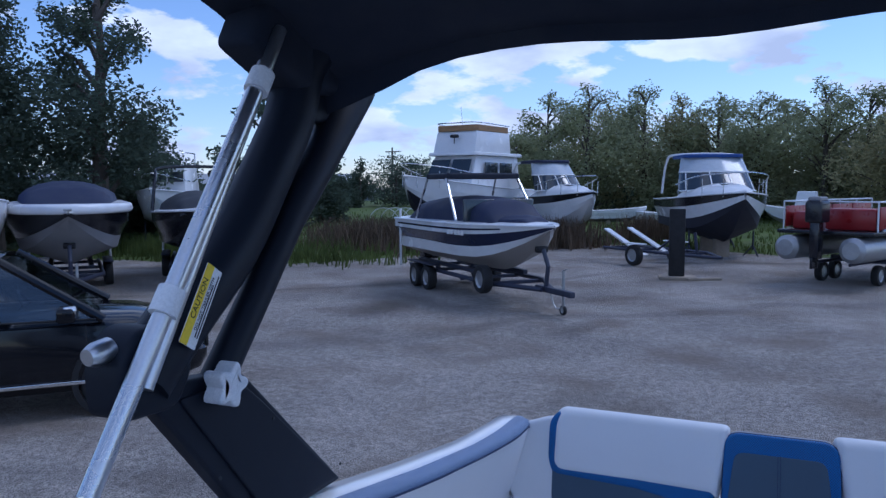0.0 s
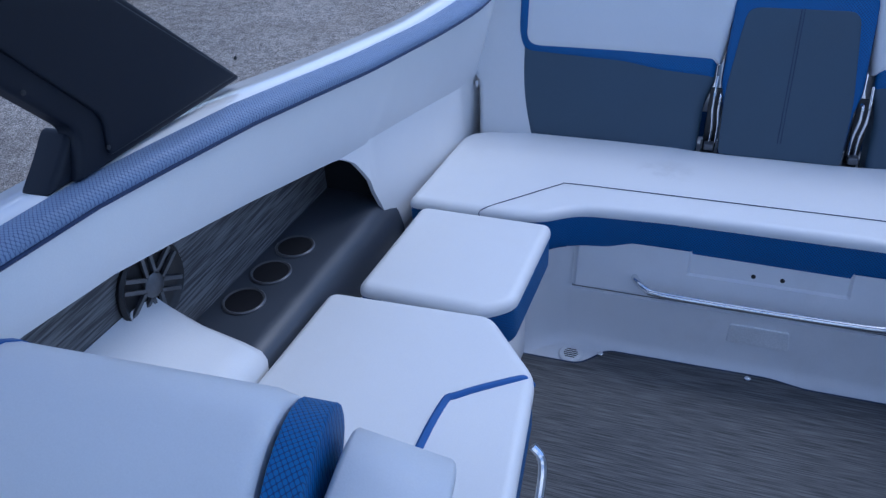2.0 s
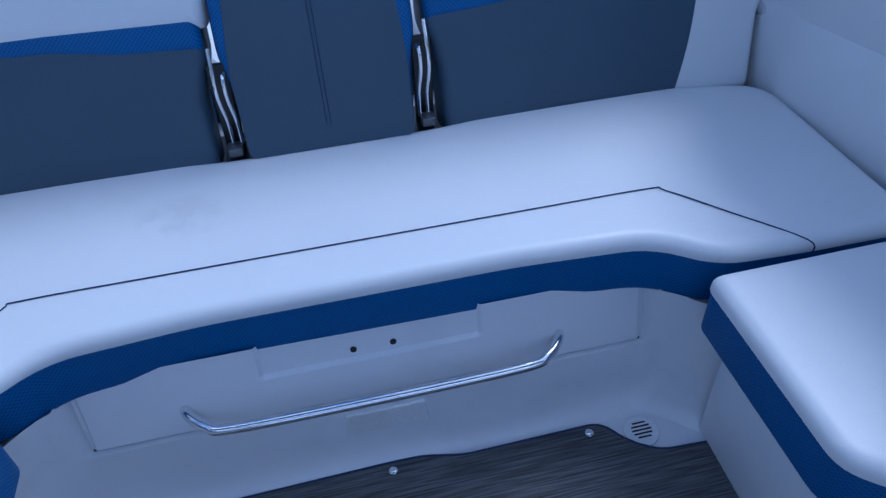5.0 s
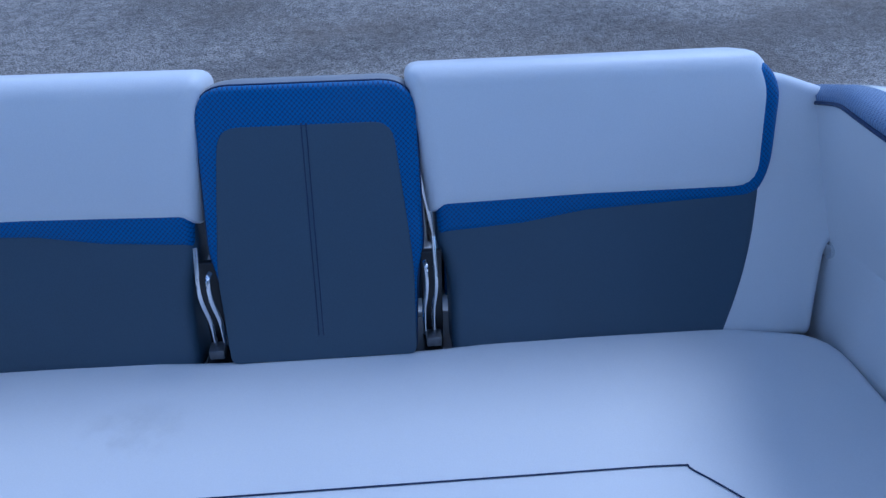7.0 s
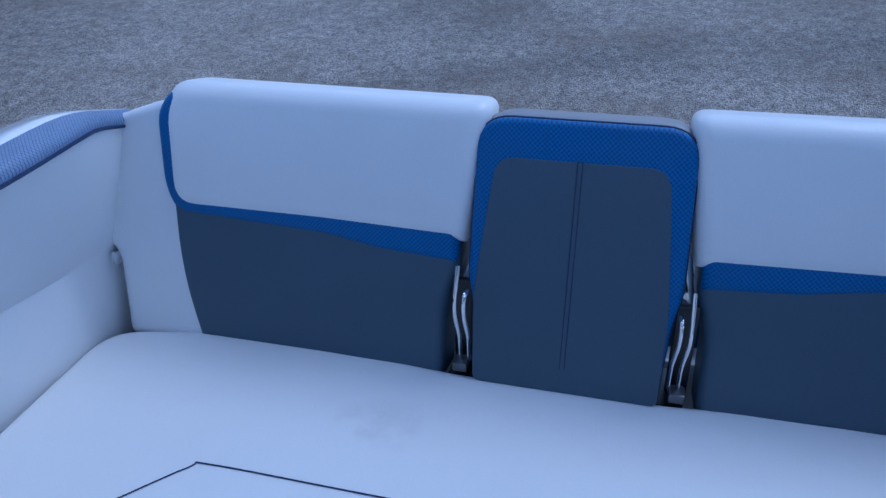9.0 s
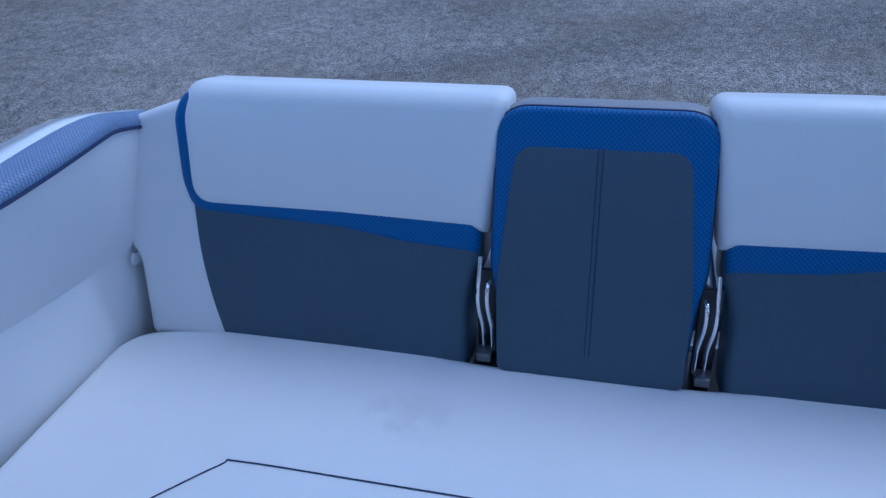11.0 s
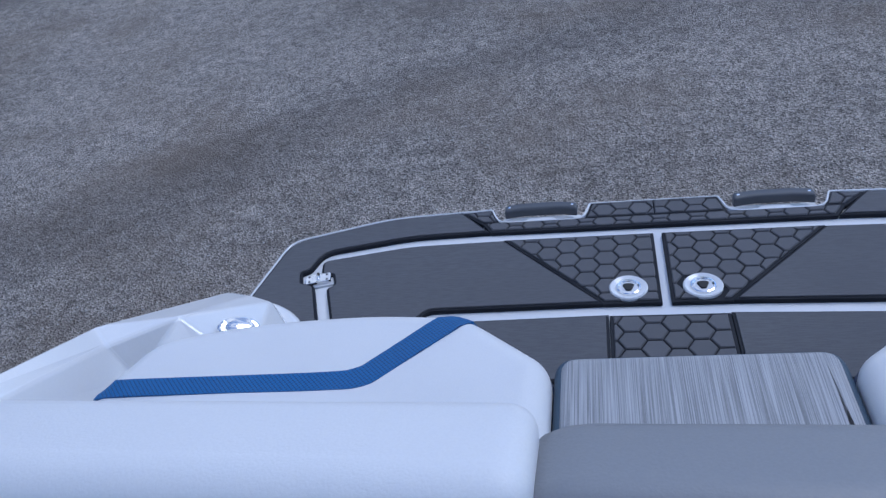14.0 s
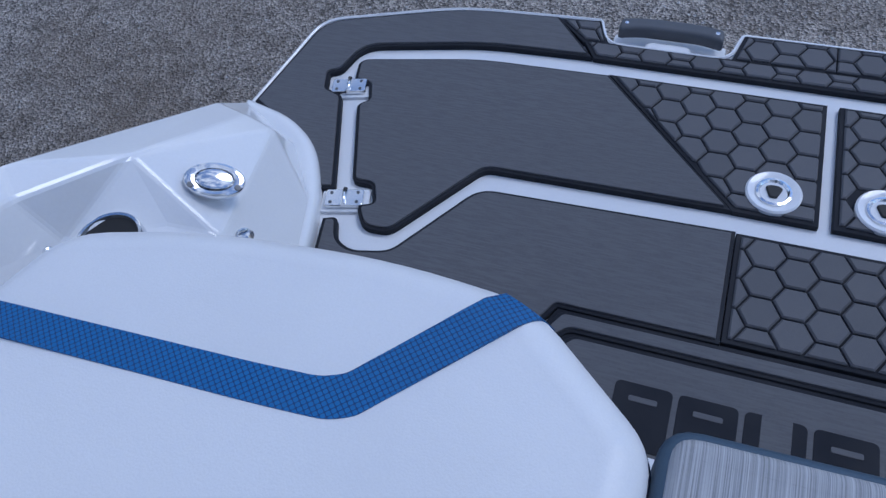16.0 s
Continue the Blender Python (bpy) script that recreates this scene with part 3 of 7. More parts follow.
part("floor_edge", tube([(p.x, p.y, 0.004) for p in inset(rounded(fl), -0.002)], 0.0035, 6), PIPING, boat, "black floor edge binding")
for sx, sy in ((-0.388, 2.185), (0.0, 2.196), (0.385, 2.183)):
    part("snap", lathe([(0.0085, 0.0), (0.0085, 0.004), (0.006, 0.006), (0.0, 0.0065)], 12, (sx, sy, 0.007)), CHROME, boat, "small steel snap fastener")

# bench base: coved moulding, panel, number plate recess
b = bmesh.new()
rows = []
for x in (-1.0, -0.66, -0.63, -0.61, -0.59, -0.57, -0.55, -0.53, -0.511, -0.493, -0.25, 0.0, 0.25, 0.497, 0.515, 0.53, 0.55, 0.57, 0.59, 0.61, 0.63, 0.66, 1.0):
    k = max(0.0, min(1.0, (abs(x) - 0.50) / 0.13))
    fwd = 0.085 * k * k * (3 - 2 * k)
    upper = [(2.254, 0.182), (2.290, 0.31)] if abs(x) < 0.50 else [(2.245, 0.19), (2.247, 0.31)]
    rows.append([(x, y - fwd, z) for y, z in [(2.208, 0.0), (2.222, 0.008), (2.236, 0.035), (2.241, 0.10), (2.244, 0.178)] + upper])
loft(b, rows)
part("bench_base", tidy(b), GEL_MATT, boat, "white moulded bench base", angle=35)
# leaning access panel with a shallow recess that runs up under the cushion
PANEL = frame_of(0, 2.205, 0, 15.0)
b = bmesh.new()
rows = []
for x in (-0.486, -0.484, -0.480, -0.198, -0.194, -0.187, -0.184, 0.184, 0.187, 0.194, 0.198, 0.484, 0.488, 0.490):
    h = {0.486: 0.0, 0.490: 0.0, 0.484: 0.006, 0.488: 0.006}.get(abs(x), 0.010)
    if x == 0.484:
        h = 0.010
    deep = 0.002 if abs(x) < 0.188 else h
    rows.append([(x, 0.191, 0.0), (x, 0.192, h * 0.7), (x, 0.196, h), (x, 0.266, h), (x, 0.269, h), (x, 0.275, deep), (x, 0.279, deep), (x, 0.335, deep)])
loft(b, rows)
part("access_panel", moved(tidy(b), PANEL), GEL_MATT, boat, "white bench access panel with a shallow recess", angle=30)
# thin black bar draws the shadow line under the panel's lower edge
part("panel_shadow_strip", moved(box((-0.489, 0.1878, -0.002), (0.493, 0.1915, 0.0015)), PANEL), BLACK_PLASTIC, boat, "dark strip drawn as the shadow gap below the panel")
part("blank_plate", moved(cushion([(-0.070, 0.090, 0.008), (0.085, 0.090, 0.008), (0.078, 0.148, 0.008), (-0.066, 0.148, 0.008)], 0.0, 0.007, 0.003), frame_of(0, 2.240, 0, 2.0)), WHITE_PLASTIC, boat, "white moulded step plate")
for hx in (-0.032, 0.037):
    part("screw_hole", moved(lathe([(0.006, 0.0), (0.006, 0.001), (0.0, 0.001)], 10), PANEL @ Matrix.Translation((hx, 0.290, 0.0022))), INK, boat)
grab = curve_path([(-0.324, 2.262, 0.236), (-0.318, 2.245, 0.235), (-0.29, 2.218, 0.232), (-0.245, 2.206, 0.229), (0.0, 2.204, 0.228), (0.25, 2.206, 0.229), (0.298, 2.218, 0.232), (0.327, 2.245, 0.235), (0.333, 2.262, 0.236)], 6)
part("grab_rail", tube(grab, 0.0095, 12), CHROME, boat, "bent polished steel toe rail")
for dx, dy in ((-0.468, 2.169), (0.487, 2.167)):
    part("drain", lathe([(0.034, 0.0), (0.034, 0.004), (0.030, 0.007), (0.024, 0.0055), (0.0, 0.0055)], 24, (dx, dy, 0.001)), WHITE_PLASTIC, boat, "white round drain grate")
    for k in range(5):
        w = 0.02 * math.cos((k - 2) * 0.42)
        part("slot", box((dx - w, dy - 0.016 + k * 0.008 - 0.0017, 0.0062), (dx + w, dy - 0.016 + k * 0.008 + 0.0017, 0.0072)), INK, boat)

# seat boxes under the side seats
for s in (-1, 1):
    XF = BOAT if s < 0 else BOAT @ MIRROR
    part("side_seat_box", merge(box((-1.0, 0.6, 0.0), (-0.62, 2.16, 0.304), 0.01), box((-0.62, 1.80, 0.0), (-0.595, 2.15, 0.304), 0.01)), GEL_MATT, boat, "white moulded seat box")
XF = BOAT

# cup tray, lining and speaker in the side pocket
b = bmesh.new()
rows = []
for y in (1.0, 1.48, 1.55, 1.7, 1.85, 2.0, 2.10, 2.16, 2.19):
    d = 0.0 if y < 2.1 else (y - 2.1) * 0.35
    rows.append([(-1.24, y, 0.50), (-1.20, y, 0.452), (-1.17, y, 0.445), (-1.02, y, 0.445 - d * 0.2), (-0.995, y, 0.438 - d * 0.5), (-0.972, y, 0.415 - d), (-0.960, y, 0.375 - d), (-0.955, y, 0.30)])
loft(b, rows)
part("cup_tray", tidy(b), TRAY, boat, "black moulded cup holder tray", angle=60)
part("pocket_end", box((-1.17, 2.16, 0.30), (-1.00, 2.2, 0.66)), BLACK_PLASTIC, boat)
b = bmesh.new()
loft(b, [[(-1.20, y, 0.44), (-1.17, y, 0.44), (-1.17, y, 0.70), (-min(1.165, smooth_table(SIDE, y)[2] - 0.002), y, 0.83), (-min(1.17, smooth_table(SIDE, y)[2] - 0.010), y, 0.83), (-1.19, y, 0.70)] for y in (0.9, 1.3, 1.6, 1.8, 1.95, 2.08, 2.16)], closed=True, caps=True)
part("pocket_lining", tidy(b), SPEAKER_WALL, boat, "grey streaked pocket lining")
for cy in (1.633, 1.748, 1.862):
    c = (-1.105, cy, 0.445)
    ring = part("cup_holder", lathe([(0.0475, -0.004), (0.049, 0.003), (0.046, 0.006), (0.042, 0.004), (0.041, -0.01)], 28, c), GUNMETAL, boat, "stainless steel cup holder")
    part("cup_well", lathe([(0.0415, 0.0035), (0.040, -0.008), (0.038, -0.085), (0.0, -0.085)], 28, c), CUP_DARK, ring)
spk = Matrix.Translation((-1.168, 1.455, 0.605)) @ Matrix.Rotation(radians(90), 4, "Y")
sp = part("speaker", moved(lathe([(0.088, 0.0), (0.090, 0.008), (0.084, 0.014), (0.078, 0.008), (0.07, 0.004), (0.0, 0.004)], 32), spk), BLACK_PLASTIC, boat, "black round marine speaker")
for k in range(6):
    a = k * math.pi / 3
    for o in (-0.011, 0.011):
        part("spoke", moved(box((0.018, o - 0.004, 0.006), (0.080, o + 0.004, 0.013)), spk @ Matrix.Rotation(a, 4, "Z")), GUNMETAL, sp)
part("cone", moved(lathe([(0.026, 0.004), (0.026, 0.012), (0.016, 0.018), (0.0, 0.02)], 20), spk), GUNMETAL, sp)

# windshield wing on the gunwale
XF = BOAT @ Matrix.Translation((-0.045, 0, 0))
b = bmesh.new()
loft(b, [[(-1.055, 1.10, 0.965), (-1.055, 1.07, 1.0), (-1.05, 0.72, 1.145), (-1.06, 0.1, 1.28), (-1.02, -0.6, 1.36)], [(-1.06, 1.105, 0.945), (-1.10, 0.95, 0.945), (-1.12, 0.72, 0.945), (-1.14, 0.1, 0.945), (-1.08, -0.6, 0.945)]])
bmesh.ops.solidify(b, geom=b.faces[:], thickness=0.008)
ws = part("windshield", tidy(b), TINTED, boat, "black tinted windscreen wing", angle=60)
part("top_rail", tube([(-1.055, 1.105, 0.982), (-1.058, 1.07, 1.003), (-1.055, 0.72, 1.148), (-1.065, 0.1, 1.283), (-1.025, -0.6, 1.363)], 0.008, 8), TOWER, ws, "black aluminium top rail")
part("base_rail", tube([(-1.085, 1.14, 0.945), (-1.095, 0.95, 0.945), (-1.115, 0.72, 0.945), (-1.135, 0.1, 0.945), (-1.07, -0.6, 0.945)], 0.014, 8), TOWER, ws, "black aluminium base rail")
part("hinge_block", box((-1.11, 0.90, 0.935), (-1.065, 0.985, 0.962), 0.006), TOWER, ws)

XF = BOAT
# tower: foot plate, hinge block, legs, canopy, telescopic bimini poles
tower = part("tower_leg", merge(*[tube(p, r, 12) for p, r in [(curve_path([(-1.07, 1.06, 1.30), (-1.07, 1.15, 1.39), (-1.075, 1.315, 1.53), (-1.075, 1.42, 1.67), (-1.07, 1.50, 1.80), (-1.05, 1.56, 1.97), (-0.9, 1.68, 2.06), (0, 1.72, 2.09), (0.9, 1.68, 2.06), (1.05, 1.56, 1.97), (1.07, 1.47, 1.80), (1.075, 1.40, 1.66), (1.075, 1.31, 1.53), (1.07, 1.15, 1.39), (1.07, 1.06, 1.30)], 4), 0.058), ([(-1.05, 1.235, 1.27), (-1.05, 1.36, 1.43), (-1.05, 1.475, 1.585), (-1.05, 1.52, 1.64), (-1.05, 1.63, 1.76), (-1.055, 1.77, 1.92)], [0.034, 0.034, 0.037, 0.042, 0.046, 0.056])]]), TOWER, boat, "black folding wakeboard tower leg")
M_PLATE = Matrix(((0, 0, 1, -1.075), (1, 0, 0, 0), (0, 1, 0, 0), (0, 0, 0, 1)))
plate = part("foot_plate", moved(cushion([(1.27, 0.935, 0.01), (1.70, 0.940, 0.012), (1.37, 1.225, 0.01), (1.30, 1.285, 0.03), (1.02, 1.30, 0.02), (1.08, 1.245, 0.02), (1.30, 1.005, 0.02)], 0.0, 0.035, 0.008), M_PLATE), TOWER, boat, "black angled tower foot plate", angle=40)
part("cover", moved(cushion([(1.335, 0.95, 0.01), (1.675, 0.953, 0.01), (1.37, 1.205, 0.01), (1.29, 1.265, 0.03), (1.12, 1.265, 0.02), (1.345, 1.01, 0.02)], 0.035, 0.042, 0.004), M_PLATE), TOWER, plate, angle=40)
part("foot", moved(cushion([(1.225, 0.933, 0.01), (1.315, 0.933, 0.01), (1.335, 0.975, 0.02), (1.30, 1.01, 0.02), (1.27, 0.975, 0.02)], -0.03, 0.020, 0.010), M_PLATE), TOWER, plate, angle=40)
part("hinge_block", moved(cushion([(0.995, 1.25, 0.03), (1.12, 1.25, 0.03), (1.16, 1.32, 0.03), (1.13, 1.395, 0.03), (1.03, 1.405, 0.03), (0.985, 1.35, 0.03)], -0.035, 0.045, 0.015), M_PLATE), TOWER, plate, "black tower hinge block", angle=40)
for sy, sz in ((1.40, 1.165), (1.23, 1.09), (1.68, 0.985), (1.335, 0.965)):
    part("screw", moved(lathe([(0.004, 0.0), (0.004, 0.0015), (0.0, 0.002)], 8), M_PLATE @ Matrix.Translation((sy, sz, 0.042))), BLACK_PLASTIC, plate)
star = [Vector(((0.036 + 0.008 * math.cos(5 * a)) * math.cos(a), (0.036 + 0.008 * math.cos(5 * a)) * math.sin(a))) for a in [2 * math.pi * k / 40 for k in range(40)]]
part("knob", moved(cushion(star, 0.0, 0.04, 0.005, raw=True), M_PLATE @ Matrix.Translation((1.21, 1.276, 0.05))), WHITE_PLASTIC, plate, "white five lobed tower knob")
part("pivot_bolt", moved(lathe([(0.02, 0), (0.02, 0.03), (0.014, 0.045), (0.0, 0.046)], 16), Matrix.Translation((-1.07, 1.0, 1.37)) @ Matrix.Rotation(radians(100), 4, "X")), ALU, plate, "bright hinge bolt")
part("warning_sticker", moved(cushion([(-0.075, -0.022, 0.002), (0.075, -0.022, 0.002), (0.075, 0.022, 0.002), (-0.075, 0.022, 0.002)], 0, 0.0015, 0.0005), Matrix.Translation((-1.004, 1.140, 1.430)) @ M_PLATE.to_3x3().to_4x4() @ Matrix.Rotation(radians(61), 4, "Z")), STICKER, plate, "yellow and white caution sticker")
part("band", moved(cushion([(-0.075, 0.002, 0.002), (0.075, 0.002, 0.002), (0.075, 0.022, 0.002), (-0.075, 0.022, 0.002)], 0.0016, 0.0026, 0.0005), Matrix.Translation((-1.004, 1.140, 1.430)) @ M_PLATE.to_3x3().to_4x4() @ Matrix.Rotation(radians(61), 4, "Z")), YELLOW, plate)


def lettering(text, size, m, mat, parent, name="lettering"):
    cu = bpy.data.curves.new(name, "FONT")
    cu.body, cu.size, cu.align_x, cu.align_y, cu.extrude = text, size, "CENTER", "CENTER", 0.0003
    tmp = bpy.data.objects.new(name, cu)
    scene.collection.objects.link(tmp)
    me = tmp.to_mesh()
    b2 = bmesh.new()
    b2.from_mesh(me)
    tmp.to_mesh_clear()
    bpy.data.objects.remove(tmp)
    b2.transform(m)
    return part(name, b2, mat, parent, smooth=False)


ST = Matrix.Translation((-1.004, 1.140, 1.430)) @ M_PLATE.to_3x3().to_4x4() @ Matrix.Rotation(radians(61), 4, "Z")
lettering("CAUTION", 0.017, ST @ Matrix.Translation((0.01, 0.0125, 0.003)), INK, plate)
lettering("DO NOT TRAILER WITH", 0.0092, ST @ Matrix.Translation((0.006, -0.0042, 0.003)), INK, plate)
for k in range(2):
    part("text_bar", moved(box((-0.055, -0.018 + k * 0.006, 0.0016), (0.065 - 0.02 * (k % 2), -0.0155 + k * 0.006, 0.002)), ST), INK, plate)

canopy_rows = []
for f in range(9):
    t = f / 8
    y = 1.70 - 0.75 * t
    row = []
    for k in range(25):
        u = -1 + 2 * k / 24
        zz = 1.975 + 0.062 * (1 - u * u) - 0.05 * max(0, abs(u) - 0.72) / 0.28 + 0.16 * t - 0.02 * math.cos(2 * math.pi * t)
        if f == 0:
            zz += 0.012 * math.sin(9 * u)
        row.append((u * (1.10 + 0.05 * t), y - 0.10 * abs(u) ** 3, zz))
    canopy_rows.append(row)
low = [(x, y + 0.01, z - 0.035 - 0.05 * max(0, abs(x) - 0.8) / 0.3) for x, y, z in canopy_rows[0]]
b = bmesh.new()
loft(b, [low] + canopy_rows)
bmesh.ops.solidify(b, geom=b.faces[:], thickness=0.012)
canopy = part("bimini_canopy", tidy(b), CANVAS, boat, "navy canvas bimini top", angle=50)
part("web", moved(cushion([(1.46, 1.80, 0.02), (1.58, 1.805, 0.03), (1.72, 1.84, 0.02), (1.80, 1.96, 0.02), (1.50, 1.96, 0.02)], -0.022, 0.03, 0.01), M_PLATE), TOWER, tower, "black web plate joining the tower legs", angle=40)
part("corner_boot", moved(cushion([(1.30, 1.93, 0.02), (1.50, 1.86, 0.04), (1.78, 1.90, 0.05), (1.78, 2.06, 0.05), (1.50, 2.12, 0.06), (1.34, 2.01, 0.03)], -0.03, 0.06, 0.025), M_PLATE), CANVAS, boat, "navy canvas corner boot", angle=50)
for s in (-1, 1):
    XF = BOAT if s < 0 else BOAT @ MIRROR
    pole = part("bimini_pole", tube([(-1.0, 0.892, 1.170), (-1.0, 1.32, 1.888)], 0.0165, 14), ALU, boat, "bright aluminium telescopic bimini pole")
    part("inner_pole", tube([(-1.0, 1.005, 1.31), (-1.005, 1.375, 1.97)], 0.0135, 14), ALU, pole)
    for py, pz in ((1.055, 1.445), (1.30, 1.85)):
        part("clamp", tube([(-1.0, py - 0.012, pz - 0.02), (-1.0, py + 0.012, pz + 0.02)], 0.024, 14), WHITE_PLASTIC, pole, "grey pole clamp")
    part("ball_end", lathe([(0.0, -0.018), (0.012, -0.012), (0.014, 0.0), (0.010, 0.012), (0.007, 0.03)], 14, (-1.0, 0.882, 1.150)), CHROME, pole)
    part("pole_foot", merge(lathe([(0.013, 0.0), (0.013, 0.006), (0.008, 0.012), (0.007, 0.05)], 14, (-1.0, 0.882, 1.096)), box((-1.105, 0.878, 1.088), (-0.990, 0.886, 1.096), 0.002)), CHROME, pole)
XF = BOAT

# ---- seat cushions ----
bench = thing("bench_cushion", "white vinyl rear bench cushion with blue front band", "seat cushion")
seat_o = [(-0.945, 2.19, 0.03), (-0.735, 2.192, 0.0), (-0.575, 2.20, 0.05), (-0.49, 2.268, 0.06), (-0.26, 2.285, 0.05), (0.26, 2.283, 0.05), (0.49, 2.268, 0.06), (0.575, 2.20, 0.05), (0.735, 2.192, 0.0), (0.945, 2.19, 0.03), (0.925, 2.67, 0.08), (0.70, 2.715, 0.05), (0.36, 2.722, 0.05), (0.22, 2.698, 0.05), (-0.22, 2.698, 0.05), (-0.36, 2.722, 0.05), (-0.70, 2.715, 0.05), (-0.925, 2.67, 0.08)]
STAINED = material("white_seat_vinyl_smudged", (0.71, 0.72, 0.73), 0.42, vary=0.03, scale=4, fine=420, bump=0.12, dirt=(0.5, 0.49, 0.47, 0.16), dirt_scale=4)


def smudge(m, centre, size):
    """One faint scuff mark at a spot."""
    n, l = m.node_tree.nodes, m.node_tree.links
    b1 = n["Principled BSDF"]
    co1 = n.new("ShaderNodeTexCoord")
    mp1 = n.new("ShaderNodeMapping")
    mp1.vector_type = "TEXTURE"
    mp1.inputs["Location"].default_value = centre
    mp1.inputs["Scale"].default_value = size
    l.new(co1.outputs["Object"], mp1.inputs["Vector"])
    gr = n.new("ShaderNodeVectorMath")
    gr.operation = "LENGTH"
    l.new(mp1.outputs["Vector"], gr.inputs[0])
    ns = n.new("ShaderNodeTexNoise")
    ns.inputs["Scale"].default_value, ns.inputs["Detail"].default_value = 26.0, 5.0
    l.new(co1.outputs["Object"], ns.inputs["Vector"])
    rg1 = n.new("ShaderNodeMapRange")
    rg1.inputs["From Min"].default_value, rg1.inputs["From Max"].default_value = 1.0, 0.5
    l.new(gr.outputs["Value"], rg1.inputs["Value"])
    nr = n.new("ShaderNodeMapRange")
    nr.inputs["From Min"].default_value, nr.inputs["From Max"].default_value = 0.4, 0.7
    nr.inputs["To Max"].default_value = 0.26
    l.new(ns.outputs["Fac"], nr.inputs["Value"])
    mu = n.new("ShaderNodeMath")
    mu.operation = "MULTIPLY"
    l.new(rg1.outputs["Result"], mu.inputs[0])
    l.new(nr.outputs["Result"], mu.inputs[1])
    mx1 = n.new("ShaderNodeMix")
    mx1.data_type = "RGBA"
    l.new(mu.outputs[0], mx1.inputs["Factor"])
    l.new(b1.inputs["Base Color"].links[0].from_socket, mx1.inputs["A"])
    mx1.inputs["B"].default_value = (0.42, 0.42, 0.42, 1)
    l.new(mx1.outputs["Result"], b1.inputs["Base Color"])


smudge(STAINED, BOAT @ Vector((-0.287, 2.535, 0.424)), (0.10, 0.07, 0.3))
part("top", cushion(seat_o, 0.398, 0.424, 0.024, seg=6), STAINED, bench, angle=60)
so = inset(rounded(seat_o), 0.003)
part("front_band", cushion(so, 0.302, 0.402, 0.002, raw=True, low=0.008), BLUE_XZ, bench, "blue mesh vinyl band")
seam = curve_path([(-0.735, 2.186, 0.402), (-0.728, 2.199, 0.422), (-0.64, 2.29, 0.4255), (-0.56, 2.375, 0.4255), (-0.53, 2.388, 0.4255), (-0.3, 2.389, 0.4255), (0, 2.389, 0.4255), (0.3, 2.389, 0.4255), (0.53, 2.388, 0.4255), (0.56, 2.375, 0.4255), (0.64, 2.29, 0.4255), (0.728, 2.199, 0.422), (0.735, 2.186, 0.402)], 5)
part("seam", tube(seam, 0.0013, 6), PIPING, bench, "navy seam piping")

for s in (-1, 1):
    XF = BOAT if s < 0 else BOAT @ MIRROR
    js = thing("jump_seat_cushion", "white square seat cushion with blue sides beside the bench", "seat cushion", "side seat cushions")
    o = [(-0.905, 1.778, 0.03), (-0.60, 1.774, 0.03), (-0.54, 1.825, 0.03), (-0.533, 2.165, 0.025), (-0.892, 2.168, 0.03)]
    part("top", cushion(o, 0.399, 0.428, 0.022, seg=6), SEAT_VINYL, js, angle=60)
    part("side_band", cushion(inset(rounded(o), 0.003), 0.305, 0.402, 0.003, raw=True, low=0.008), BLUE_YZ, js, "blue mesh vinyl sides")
XF = BOAT
ch = thing("chaise_cushion", "white angled lounge seat cushion with navy seam", "seat cushion", "side seat cushions")
o = [(-0.975, 0.55, 0.03), (-0.36, 0.55, 0.03), (-0.405, 1.30, 0.05), (-0.442, 1.61, 0.03), (-0.575, 1.766, 0.03), (-0.955, 1.750, 0.03)]
part("top", cushion(o, 0.399, 0.428, 0.022, seg=6), SEAT_VINYL, ch, angle=60)
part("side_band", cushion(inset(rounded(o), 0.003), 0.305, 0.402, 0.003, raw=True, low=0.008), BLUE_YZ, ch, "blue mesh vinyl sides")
part("seam", tube(curve_path([(-0.448, 1.603, 0.402), (-0.458, 1.597, 0.418), (-0.475, 1.586, 0.4245), (-0.565, 1.515, 0.4265), (-0.588, 1.47, 0.4265), (-0.588, 1.25, 0.4265), (-0.56, 0.6, 0.4265)], 5), 0.0085, 10), BLUE, ch, "blue seam band")
part("lounge_rail", tube(curve_path([(-0.43, 1.545, 0.30), (-0.405, 1.53, 0.27), (-0.40, 1.45, 0.20), (-0.40, 1.35, 0.16), (-0.41, 1.0, 0.15)], 5), 0.009, 10), CHROME, boat, "bent steel rail beside the lounge seat")
part("lounge_base", cushion([(-0.97, 0.56, 0.02), (-0.45, 0.56, 0.02), (-0.48, 1.56, 0.05), (-0.60, 1.74, 0.03), (-0.95, 1.74, 0.02)], 0.0, 0.304, 0.01), GEL_MATT, boat, "white moulded lounge base")
sb = thing("side_bolster", "white vinyl side bolster against the hull", "seat cushion")
sbm = bmesh.new()
rows = []
for y, k in ((0.6, 0.0), (0.62, 0.8), (0.66, 1.0), (1.43, 1.0), (1.475, 0.93), (1.495, 0.75), (1.503, 0.0)):
    rows.append([(-0.966 - 0.012 * (1 - k), y, 0.40), (-0.963 - 0.012 * (1 - k), y, 0.40 + 0.04 * k), (-0.976, y, 0.40 + 0.066 * k), (-1.015, y, 0.40 + 0.085 * k), (-1.10, y - 0.005, 0.40 + 0.12 * k), (-1.166, y - 0.02, 0.40 + 0.19 * k), (-1.168, y - 0.02, 0.40)])
loft(sbm, rows)
part("pad", tidy(sbm), VINYL, sb, angle=60)

# companion seat back, a rolled bolster with a blue end band
cs = thing("companion_back_cushion", "white rolled seat backrest with blue mesh end band", "backrest")
